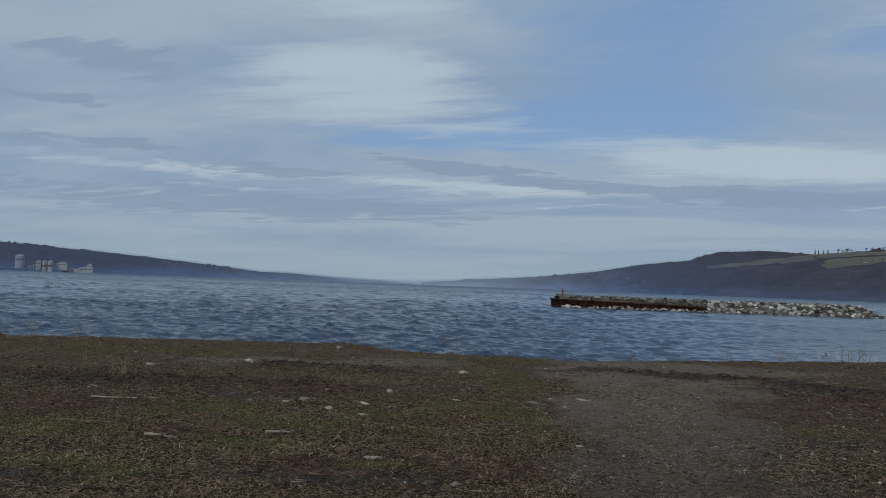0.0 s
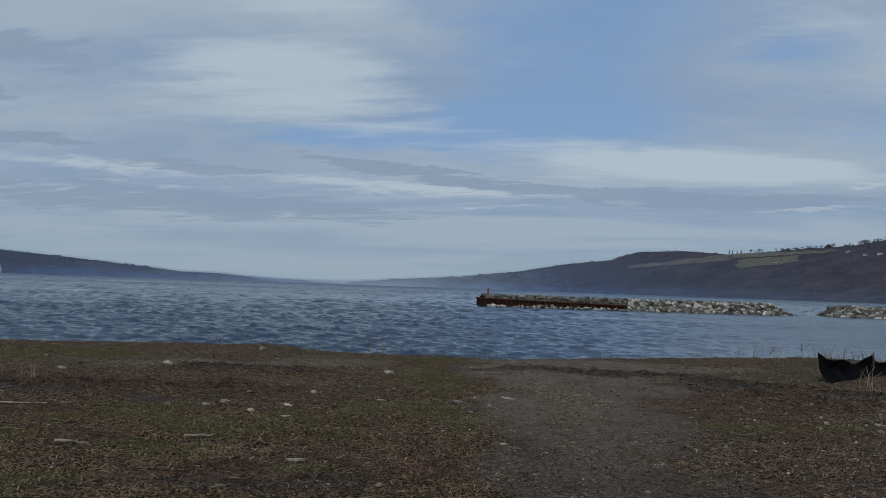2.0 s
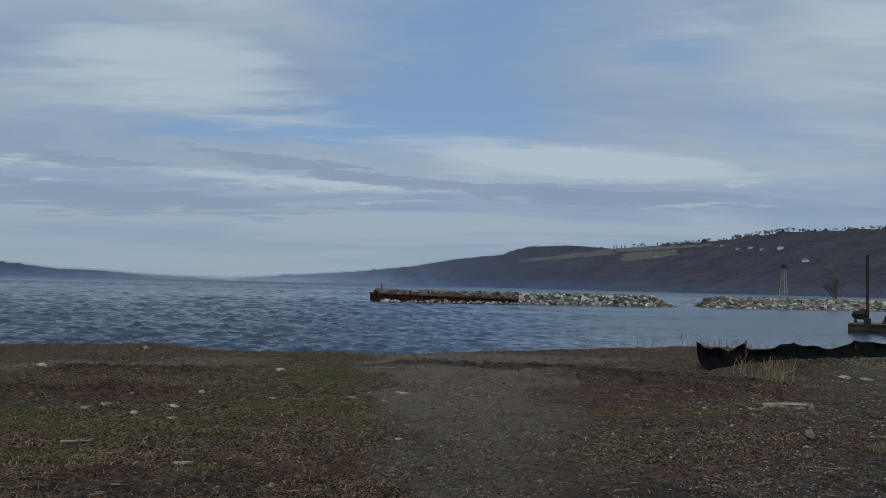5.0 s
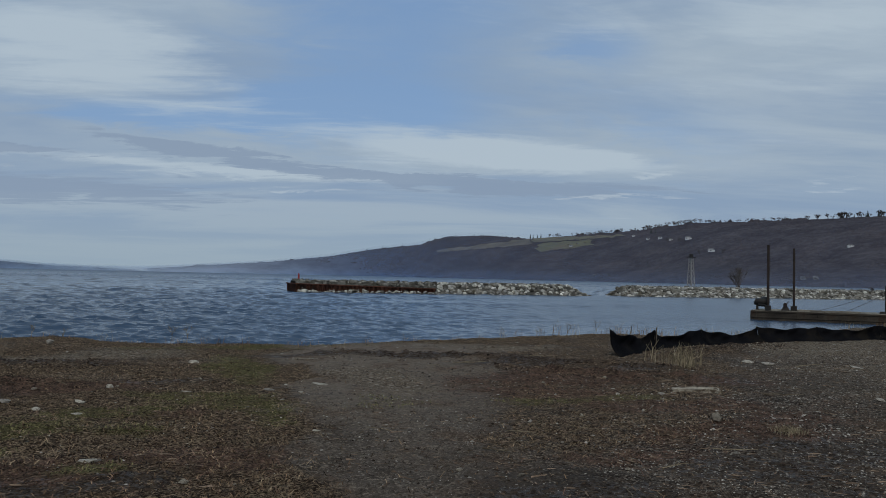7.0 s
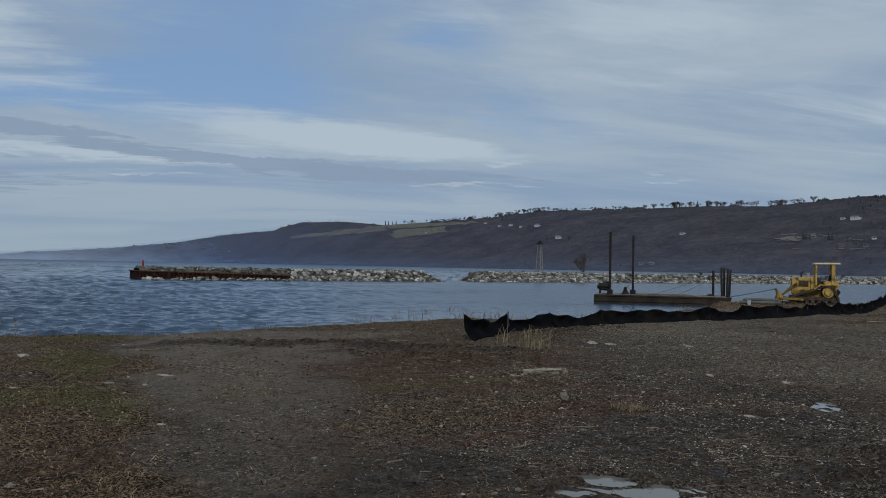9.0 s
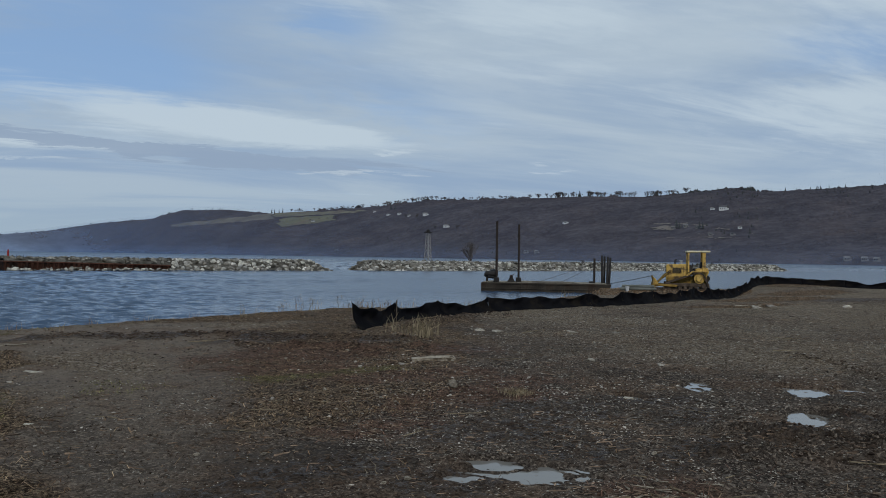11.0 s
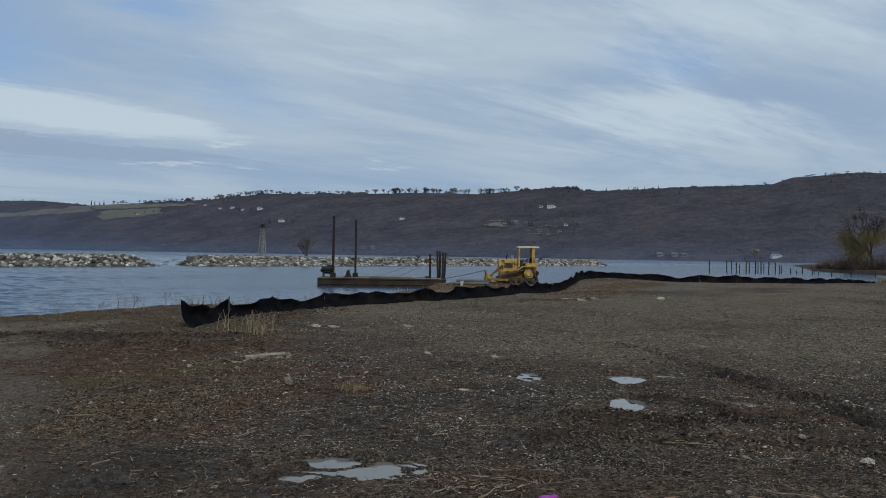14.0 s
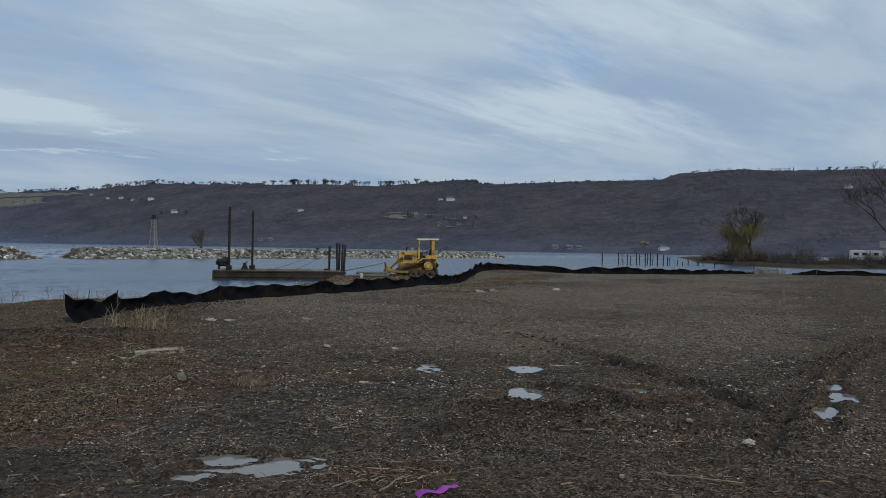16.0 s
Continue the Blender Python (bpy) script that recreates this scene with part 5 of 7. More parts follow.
        rod(bm, (0, 0, top - 0.05), (0, 0, 2.86 - 0.05 * k), 0.085, 0.08, 8)
        part("pipe", bm, DARK, post)
    post = thing("bow_post", "single dark upright post on the barge deck", "post", (0, 0, 0), 0, "barge bow posts")
    post.matrix_world = ob.matrix_world @ pose(L - 1.25, -0.9, 0)
    bm = bmesh.new()
    rod(bm, (0, 0, top - 0.05), (0, 0, 2.62), 0.085, None, 8)
    part("pipe", bm, SPUD, post)
    bm = bmesh.new()
    box(bm, (0.4, 0.3, 0.16), (-0.2, 0, top + 0.12))
    part("cleat", bm, DARK, post)
    for k, x in enumerate((-0.1, 1.4, -1.6)):
        tar = thing("deck_timber", "loose grey timber lying on the barge deck", "timber", (0, 0, 0), 0, "deck timbers")
        tar.matrix_world = ob.matrix_world @ pose(x, -w + 0.5 + 0.3 * k, top + 0.05, 0, 0, 3 * k - 2)
        bm = bmesh.new()
        box(bm, (1.9 - 0.3 * k, 0.2, 0.1), (0, 0, 0.05), (0, 0, 0), 0.015)
        part("beam", bm, DECK, tar)
    m = ob.matrix_world
    ends = [(m @ Vector((-0.5, -0.4, top + 0.1)), m @ Vector((L - 1.25, -0.9, 2.3))), (m @ Vector((1.2, -0.9, top + 0.1)), m @ Vector((L - 0.6, -0.8, 2.5)))]
    return ob, m @ Vector((L, -0.7, top + 0.05)), ends


barge_ob, barge_bow, stays = barge()


def cable(a, b, sag, r, label):
    a, b = Vector(a), Vector(b)
    pts = [a.lerp(b, k / 14) - Vector((0, 0, sag * 4 * (k / 14) * (1 - k / 14))) for k in range(15)]
    ob = new("cable", limb_mesh("cable", [(p, q, r, r, 0) for p, q in zip(pts[:-1], pts[1:])], CABLE, 6))
    return tagged(ob, label, "cable")


for a, b in stays:
    cable(a, b, 0.06, 0.016, "thin steel stay cable over the barge deck")


# ---------------------------------------------------------------- the bulldozer


def bulldozer():
    x, y = polar(53.45, 59.6)
    z = float(ground_z(np.array([x]), np.array([y]), False)[0]) - 0.03
    ob = thing("bulldozer", "yellow crawler bulldozer with open canopy and muddy tracks", "bulldozer", (x, y, z), 90 - 53.45 - 90 + 180 - 180 + 4)
    # local x runs from the blade (minus) to the rear (plus); the near side is minus y
    def at(u):
        return u - 2.0

    for side, yy in ((-1, -0.80), (1, 0.80)):
        loop = [(0.85, 0.30), (1.0, 0.10), (1.25, 0.03), (3.35, 0.03), (3.68, 0.10), (3.86, 0.32), (3.80, 0.52), (3.46, 1.16), (3.22, 1.30), (2.96, 1.25), (1.15, 0.64), (0.92, 0.52)]
        inner = [(u + (0.09 if u < 2 else -0.09) * (1 if z < 1.1 else 0.3), z + (0.09 if z < 0.3 else -0.09)) for u, z in loop]
        bm = bmesh.new()
        n = len(loop)
        ring = [[bm.verts.new((at(u), yy + w, z)) for u, z in pts] for pts in (loop, inner) for w in (-0.23, 0.23)]
        for k in range(n):
            q = (k + 1) % n
            bm.faces.new((ring[0][k], ring[0][q], ring[1][q], ring[1][k]))
            bm.faces.new((ring[2][k], ring[3][k], ring[3][q], ring[2][q]))
            bm.faces.new((ring[0][k], ring[2][k], ring[2][q], ring[0][q]))
            bm.faces.new((ring[1][k], ring[1][q], ring[3][q], ring[3][k]))
        bmesh.ops.recalc_face_normals(bm, faces=bm.faces[:])
        track = part("track", bm, TRACK, ob, "mud-caked steel crawler track")
        # grouser shoes
        run = [0.0]
        for (a0, b0), (a1, b1) in zip(loop, loop[1:] + loop[:1]):
            run.append(run[-1] + math.hypot(a1 - a0, b1 - b0))
        shoes = bmesh.new()
        box(shoes, (0.15, 0.50, 0.03), (0, 0, 0), (0, 0, 0), 0.005)
        box(shoes, (0.03, 0.50, 0.06), (0, 0, 0.035), (0, 0, 0), 0.005)
        shoe_me = bpy.data.meshes.new("shoe")
        shoes.to_mesh(shoe_me), shoes.free()
        shoe_me.materials.append(TRACK)
        s, count = 0.0, int(run[-1] / 0.18)
        for k in range(count):
            s = (k + 0.5) * run[-1] / count
            i = max(j for j in range(n) if run[j] <= s)
            f = (s - run[i]) / (run[i + 1] - run[i])
            (a0, b0), (a1, b1) = loop[i], loop[(i + 1) % n]
            ang = math.degrees(math.atan2(-(b1 - b0), a1 - a0))
            piece("shoe", shoe_me, track, pose(at(a0 + (a1 - a0) * f), yy, b0 + (b1 - b0) * f, 0, ang + 180, 0))
        for name, u, zc, r in (("sprocket", 3.2, 0.86, 0.36), ("idler", 1.18, 0.34, 0.24), ("rear_idler", 3.48, 0.32, 0.22)):
            bm = bmesh.new()
            rod(bm, (at(u), yy - 0.12, zc), (at(u), yy + 0.12, zc), r, None, 20)
            rod(bm, (at(u), yy + side * 0.12, zc), (at(u), yy + side * 0.26, zc), r * 0.72, r * 0.6, 16)
            part(name, bm, YELLOW if name == "sprocket" else TRACK, ob)
        for k in range(5):
            bm = bmesh.new()
            rod(bm, (at(1.55 + k * 0.36), yy - 0.12, 0.20), (at(1.55 + k * 0.36), yy + 0.12, 0.20), 0.12, None, 12)
            part("roller", bm, TRACK, ob)
        bm = bmesh.new()
        box(bm, (2.1, 0.26, 0.24), (at(2.3), yy, 0.40), (0, 0, 0), 0.03)
        part("track_frame", bm, TRACK, ob, "muddy yellow-brown track frame")
        bm = bmesh.new()
        box(bm, (1.5, 0.10, 0.16), (at(0.95), yy + side * 0.30, 0.36), (0, 3, 0), 0.02)
        part("push_arm", bm, BLADE, ob)
        bm = bmesh.new()
        prism(bm, [(at(2.35), 1.02), (at(2.75), 1.30), (at(3.75), 1.30), (at(3.8), 1.36), (at(2.7), 1.36), (at(2.3), 1.06)], yy - 0.26, yy + 0.26)
        part("fender", bm, YELLOW, ob)
    # hull, bonnet and its side grille
    bm = bmesh.new()
    box(bm, (2.7, 1.0, 0.55), (at(2.4), 0, 0.72), (0, 0, 0), 0.05)
    part("chassis", bm, BLADE, ob, "dirty yellow chassis")
    bm = bmesh.new()
    prism(bm, [(at(1.0), 0.72), (at(1.0), 1.74), (at(1.06), 1.82), (at(2.5), 1.86), (at(2.5), 0.9), (at(1.7), 0.78)], -0.46, 0.46)
    soften(bm, 0.03)
    bonnet = part("bonnet", bm, YELLOW, ob)
    for side in (-1, 1):
        for k in range(7):
            bm = bmesh.new()
            box(bm, (0.62, 0.03, 0.035), (at(1.72), side * 0.475, 1.22 + 0.06 * k), (25 * side, 0, 0), 0.004)
            part("louvre", bm, DARK, bonnet)
        for u in (1.32, 2.14):
            bm = bmesh.new()
            box(bm, (0.03, 0.02, 0.9), (at(u), side * 0.468, 1.3), (0, 0, 0), 0.004)
            part("seam", bm, DARK, bonnet)
    for k in range(9):
        bm = bmesh.new()
        box(bm, (0.03, 0.74, 0.03), (at(0.985), 0, 0.95 + 0.085 * k), (0, 0, 0), 0.004)
        part("grille_bar", bm, DARK, bonnet)
    bm = bmesh.new()
    rod(bm, (at(1.62), 0.12, 1.82), (at(1.62), 0.12, 2.12), 0.055, 0.05, 10)
    rod(bm, (at(1.60), 0.12, 2.10), (at(1.72), 0.12, 2.20), 0.05, 0.05, 10)
    part("exhaust_pipe", bm, DARK, ob, "black exhaust pipe")
    bm = bmesh.new()
    rod(bm, (at(2.02), -0.1, 1.82), (at(2.02), -0.1, 2.06), 0.10, 0.10, 12)
    rod(bm, (at(2.02), -0.1, 2.06), (at(2.02), -0.1, 2.12), 0.14, 0.10, 12)
    part("air_cleaner", bm, STEEL, ob, "pale air cleaner cap")
    # blade and its rams
    bm = bmesh.new()
    prism(bm, [(at(0.06), 0.10), (at(0.0), 0.30), (at(0.10), 0.62), (at(0.0), 0.98), (at(0.05), 1.0), (at(0.22), 0.64), (at(0.14), 0.30), (at(0.16), 0.10)], -1.30, 1.30)
    blade = part("blade", bm, BLADE, ob, "dirty worn yellow dozer blade")
    bm = bmesh.new()
    box(bm, (0.04, 2.6, 0.16), (at(0.08), 0, 0.14), (0, 10, 0), 0.005)
    part("cutting_edge", bm, TRACK, blade)
    for k in (-1.0, 0.0, 1.0):
        bm = bmesh.new()
        prism(bm, [(at(0.15), 0.2), (at(0.45), 0.30), (at(0.42), 0.55), (at(0.2), 0.85)], k - 0.05, k + 0.05)
        part("rib", bm, YELLOW, blade)
    for k in (-0.55, 0.55):
        bm = bmesh.new()
        rod(bm, (at(0.4), k, 0.55), (at(1.25), k, 1.35), 0.045, None, 8)
        rod(bm, (at(0.75), k, 0.88), (at(1.3), k, 1.40), 0.075, None, 8)
        part("lift_ram", bm, BLADE, ob)
    # seat, dashboard, tank
    bm = bmesh.new()
    box(bm, (0.30, 0.80, 0.62), (at(2.62), 0, 1.50), (0, -12, 0), 0.04)
    part("dashboard", bm, DARK, ob)
    bm = bmesh.new()
    box(bm, (0.55, 0.60, 0.16), (at(3.10), 0, 1.48), (0, 0, 0), 0.05)
    box(bm, (0.16, 0.60, 0.55), (at(3.36), 0, 1.74), (0, 8, 0), 0.05)
    part("seat", bm, RUBBER, ob, "black padded seat")
    bm = bmesh.new()
    prism(bm, [(at(2.95), 1.25), (at(2.95), 1.52), (at(3.42), 1.62), (at(3.80), 1.60), (at(3.86), 1.25), (at(3.7), 0.95), (at(3.2), 0.95)], -0.62, 0.62)
    soften(bm, 0.04)
    part("fuel_tank", bm, YELLOW, ob)
    for k in (-0.14, 0.0, 0.14):
        bm = bmesh.new()
        rod(bm, (at(2.78), 0.35 + k, 1.45), (at(2.86), 0.35 + k, 1.92), 0.018, None, 6)
        part("lever", bm, DARK, ob)
    # canopy
    for u, w, d in ((2.48, 0.12, 0.12), (3.52, 0.22, 0.16)):
        for k in (-0.62, 0.62):
            bm = bmesh.new()
            box(bm, (w, d, 1.42), (at(u), k, 2.0), (0, 0, 0), 0.02)
            part("canopy_post", bm, YELLOW, ob)
    bm = bmesh.new()
    box(bm, (1.58, 1.56, 0.13), (at(3.14), 0, 2.74), (0, -0.6, 0), 0.04)
    part("canopy_roof", bm, LITROOF, ob, "pale yellow canopy roof, lightened as if sunlit")
    bm = bmesh.new()
    box(bm, (0.16, 0.16, 0.12), (at(2.42), -0.5, 2.64), (0, 0, 0), 0.02)
    part("work_light", bm, DARK, ob)
    bm = bmesh.new()
    box(bm, (0.30, 0.7, 0.4), (at(3.75), 0, 0.85), (0, 0, 0), 0.04)
    rod(bm, (at(3.86), -0.32, 0.85), (at(3.86), 0.32, 0.85), 0.13, None, 14)
    part("rear_winch", bm, DARK, ob)
    return ob


dozer = bulldozer()
cable(barge_bow, dozer.matrix_world @ Vector((-1.9, -0.4, 1.02)), 0.03, 0.022, "steel mooring cable from the barge to the bulldozer")


# ---------------------------------------------------------------- the silt fence


def fence_run(name_label, points, heights, spacing, seed, group):
    """Black filter fabric on wooden stakes along a plan line; each span is a panel of its own."""
    rng = random.Random(seed)
    lengths = [0.0]
    for a, b in zip(points[:-1], points[1:]):
        lengths.append(lengths[-1] + math.dist(a, b))
    ob = thing("silt_fence", name_label, "fence", (points[0][0], points[0][1], 0), 0, group)
    total, stops, s = lengths[-1], [0.0], 0.0
    while s < total - spacing * 0.6:
        s = min(s + spacing * rng.uniform(0.85, 1.15), total)
        stops.append(s)

    def along(s):
        return np.array([np.interp(s, lengths, [p[0] for p in points]), np.interp(s, lengths, [p[1] for p in points])])

    origin = np.array([points[0][0], points[0][1]])
    lean = [rng.uniform(-0.10, 0.10) for _ in stops]
    tops = [np.interp(s, lengths, heights) * rng.uniform(0.93, 1.10) for s in stops]
    for k, s in enumerate(stops):
        if k == 0:
            continue
        p = along(min(max(s, 0.12), total - 0.1)) - origin
        z = float(ground_z(np.array([p[0] + origin[0]]), np.array([p[1] + origin[1]]), False)[0])
        bm = bmesh.new()
        q = along(min(s + 0.1, total)) - along(max(s - 0.1, 0.0))
        q = np.array([-q[1], q[0]]) / (np.linalg.norm(q) + 1e-9) * (0.075 if k not in (1,) else -0.05)
        rod(bm, (p[0] + q[0], p[1] + q[1], z - 0.25), (p[0] + q[0] + lean[k] * 0.4, p[1] + q[1] + lean[k] * 0.2, z + tops[k] + (0.03 if k == 1 else -0.02)), 0.021, 0.017, 5)
        part("stake", bm, STAKE, ob, "weathered wooden stake")
    for k in range(len(stops) - 1):
        s0, s1 = stops[k], stops[k + 1]
        cols, rows = 26, 9
        d = along(s1) - along(s0)
        d = d / (np.linalg.norm(d) + 1e-9)
        side = np.array([-d[1], d[0]])
        sag = rng.choice((0.12, 0.18, 0.26, 0.34, 0.42)) * rng.uniform(0.8, 1.2) * np.interp((s0 + s1) / 2, lengths, heights)
        verts, ph = [], rng.uniform(0, 6.28)
        for i in range(cols):
            f = i / (cols - 1)
            p = along(s0 + (s1 - s0) * f)
            gz = float(ground_z(np.array([p[0]]), np.array([p[1]]), False)[0])
            h = tops[k] + (tops[k + 1] - tops[k]) * f - sag * (4 * f * (1 - f)) ** 1.1 * (1 + 0.35 * math.sin(ph + 5 * f)) + 0.025 * math.sin(ph * 3 + 14 * f) * min(1.0, 8 * f * (1 - f))
            le = lean[k] + (lean[k + 1] - lean[k]) * f
            for j in range(rows):
                g = j / (rows - 1)
                fold = 0.035 * math.sin(ph + f * 9 + g * 5) + 0.022 * math.sin(ph * 2 + f * 27 - g * 9) + 0.05 * math.sin(math.pi * f) * math.sin(math.pi * g)
                q = p + side * (fold * min(1.0, 6 * f * (1 - f) + 0.2) + le * g * 0.5 - 0.30 * (1 - g) ** 4)
                verts.append((q[0] - origin[0], q[1] - origin[1], gz - 0.03 + h * g))
        faces = [(i * rows + j, (i + 1) * rows + j, (i + 1) * rows + j + 1, i * rows + j + 1) for i in range(cols - 1) for j in range(rows - 1)]
        me = mesh_of("panel", verts, faces, FABRIC, True)
        panel = piece("panel", me, ob)
        thick = panel.modifiers.new("thickness", "SOLIDIFY")
        thick.thickness = 0.006
    return ob


fence_run("black fabric silt fence sagging between wooden stakes", [(9.45, 16.06), (10.5, 16.75), (12.5, 18.1), (16.1, 19.2), (20.4, 19.6), (27.8, 20.9), (33.8, 23.5), (40.3, 26.0), (48.4, 29.4), (52.0, 27.8), (53.5, 24.4), (56.5, 21.8), (60.5, 19.2), (70.2, 16.2)],
          [0.64, 0.62, 0.42, 0.44, 0.50, 0.50, 0.55, 0.62, 0.62, 0.58, 0.55, 0.55, 0.50, 0.32], 2.5, 81, "silt fences")
fence_run("black fabric silt fence along the field's end", [(69.0, 13.2), (71.0, 12.6), (74.5, 7.5), (78, 1.5), (82, -6)], [0.15, 0.48, 0.45, 0.45, 0.45], 3.4, 82, "silt fences")

# ---------------------------------------------------------------- houses and trees on the far shores


def house(at, size, turn, seed, label, paint):
    rng = random.Random(seed)
    ob = thing("house", label, "house", at, turn, "far shore houses")
    w, d, h = size, size * 0.62, size * 0.40
    bm = bmesh.new()
    box(bm, (w, d, h + 1.5), (0, 0, h / 2 - 0.75), (0, 0, 0), 0.05)
    part("wall", bm, paint, ob)
    bm = bmesh.new()
    rise = size * rng.uniform(0.20, 0.30)
    prism(bm, [(-d / 2 - 0.5, h - 0.2), (d / 2 + 0.5, h - 0.2), (0, h + rise)], -w / 2 - 0.4, w / 2 + 0.4)
    bmesh.ops.rotate(bm, verts=bm.verts[:], cent=(0, 0, 0), matrix=Matrix.Rotation(math.pi / 2, 3, "Z"))
    part("roof", bm, ROOF, ob)
    for k in range(3):
        win = bmesh.new()
        box(win, (1.2, 0.12, 1.5), (-w * 0.3 + k * w * 0.3, -d / 2 - 0.03, h * 0.55), (0, 0, 0), 0)
        part("window", win, PANE, ob)
    bm = bmesh.new()
    box(bm, (w * 0.35, d * 0.6, h * 0.7 + 1.5), (w * 0.6, -d * 0.1, h * 0.35 - 0.75), (0, 0, 0), 0.05)
    part("annexe", bm, paint, ob)
    return ob


for k, (az, el, size) in enumerate(HOUSE_PLACES):
    hx, hy, hz = on_hill(EAST, az, el)
    house((hx, hy, hz + 0.5), size, 180 - az + 25 * math.sin(k * 2.3) + 180, 90 + k, "small white house with grey roof on the far hillside" if el > 0.5 and k < 19 else "weathered grey house with grey roof on the far shore", FARWHITE if el > 0.5 and k < 19 else WHITE if k == 17 else SIDING)


def round_crown(name, at, height, label, material, seed, count=260, leaf=0.5, wide=0.35, drop=0.0):
    """A tree with trunk, limbs and a crown of many small clumps."""
    rng = np.random.default_rng(seed)
    ob, segs = bare_tree(name, at, seed, height, label, 0.8, 3, height * 0.03, 3, 0.0, height * 0.003)
    tips = np.array([tuple(s[1]) for s in segs if s[4] >= 2])
    pick = tips[rng.integers(0, len(tips), count)] + rng.normal(0, height * 0.05, (count, 3))
    sc = rng.uniform(0.5, 1.2, count) * leaf
    v, f = scatter(ICO_V, ICO_F, pick, np.stack([sc, sc, sc * (1 + drop)], -1), rng.uniform(0, 6.28, count), None, seed, 0.4)
    piece("foliage", tri_mesh("foliage", v, f, material), ob)
    return ob


hx, hy, hz = on_hill(EAST, 70.0, 0.12)
round_crown("tree", (hx, hy, hz - 1), 10.5, "round yellowish budding tree on the far shore", WILLOW, 301, 200, 1.3)
for k, az in enumerate((24.95, 25.15, 25.45, 25.7)):
    hx, hy, hz = (float(q) for q in hill_point(EAST, np.array(az), np.array(0.99)))
    ob = thing("evergreen_tree", "tall dark evergreen on the ridge of the hill", "tree", (hx, hy, hz - 1 - (k * 7) % 5), 0, "ridge evergreens")
    bm = bmesh.new()
    rod(bm, (0, 0, 0), (0, 0, 15), 0.5, 0.1)
    part("trunk", bm, BARK, ob)
    bm = bmesh.new()
    for j in range(6):
        rod(bm, (0, 0, 3 + j * 2.2), (0.2, 0, 6.8 + j * 2.2), 3.0 - j * 0.42, 0.2, 9)
    for v in bm.verts:
        v.co += Vector((math.sin(v.co.z * 5 + k), math.cos(v.co.z * 4.1), 0)) * 0.3
    part("crown", bm, PINE_FAR, ob)


def ridge_trees():
    """Leafless and evergreen trees that stand singly along the crest and among the houses."""
    crowns = []
    for k in range(7):
        segs = limbs(640 + k, 14.0, 1.0, 3, 0.45, 4, 0.1, 0.7)
        q = 1.0 / max(g[1].z for g in segs)
        segs = [(a * q, b * q, r1 * q, r2 * q, lv) for a, b, r1, r2, lv in segs]
        crowns.append((limb_mesh("trunk", [g for g in segs if g[4] < 2], BARK, 5), limb_mesh("crown", [g for g in segs if g[4] >= 2], BARK, 3, 0.010)))
    cones = []
    for k in range(3):
        bm = bmesh.new()
        for j in range(5):
            rod(bm, (0, 0, 0.12 + j * 0.16), (0.01, 0, 0.40 + j * 0.15), 0.20 - j * 0.034, 0.02, 8)
        for v in bm.verts:
            v.co += Vector((math.sin(v.co.z * 50 + k), math.cos(v.co.z * 41 + 2 * k), 0)) * 0.03
        me = bpy.data.meshes.new("crown")
        bm.to_mesh(me), bm.free()
        me.materials.append(PINE_FAR)
        cones.append(me)
    rng = random.Random(55)
    spots = []
    for lo, hi, count, small, tall in ((26.2, 33.0, 34, 7, 13), (33.0, 36.5, 22, 8, 16), (36.5, 43.0, 26, 6, 10), (43.0, 51.5, 44, 8, 16), (51.5, 54.0, 16, 9, 16), (12.0, 24.5, 24, 4, 8), (59.5, 72.0, 26, 4, 9), (72.3, 84.0, 36, 5, 9)):
        for k in range(count):
            spots.append((rng.uniform(lo, hi), None, rng.uniform(small, tall), rng.random() < (0.75 if 59 < lo < 70 else 0.12)))
    spots += [(33.3, 3.3, 17, True), (33.6, 3.3, 14, True), (45.2, None, 17, True), (45.5, None, 14, True), (47.3, None, 15, True), (46.7, None, 15, True), (53.3, 2.2, 16, True), (53.5, 2.2, 12, True), (54.8, 2.15, 14, True), (55.0, 2.15, 13, True), (58.0, 1.8, 10, True), (34.4, 2.7, 12, False), (35.2, 2.7, 12, False), (36.5, 1.9, 11, False), (38.0, 2.0, 11, False), (28.2, 2.45, 7, False), (28.8, 2.5, 8, False), (29.4, 2.6, 9, False), (27.6, 2.38, 6, False), (26.4, 2.1, 6, True), (30.4, 2.7, 9, False), (31.0, 2.8, 9, True), (24.6, 2.75, 8, False), (22.0, 2.5, 7, False)]
    for k, (az, el, h, pine) in enumerate(spots):
        if el is None:
            x, y, z = (float(q) for q in hill_point(EAST, np.array(az), np.array(rng.uniform(0.95, 1.0))))
        else:
            x, y, z = on_hill(EAST, az, el)
        ob = thing("evergreen_tree" if pine else "bare_tree", "dark evergreen standing on the far hill" if pine else "leafless grey tree standing on the far hill", "tree", (x, y, z - (0.6 if pine else 0.30 * h)), rng.uniform(0, 360), "ridge evergreens" if pine else "ridge trees")
        h = h if pine else 1.3 * h
        size = Matrix.Diagonal((h * rng.uniform(0.8, 1.15), h * rng.uniform(0.8, 1.15), h, 1))
        if pine:
            piece("crown", cones[k % 3], ob, size)
        else:
            piece("trunk", crowns[k % 7][0], ob, size), piece("crown", crowns[k % 7][1], ob, size)


ridge_trees()


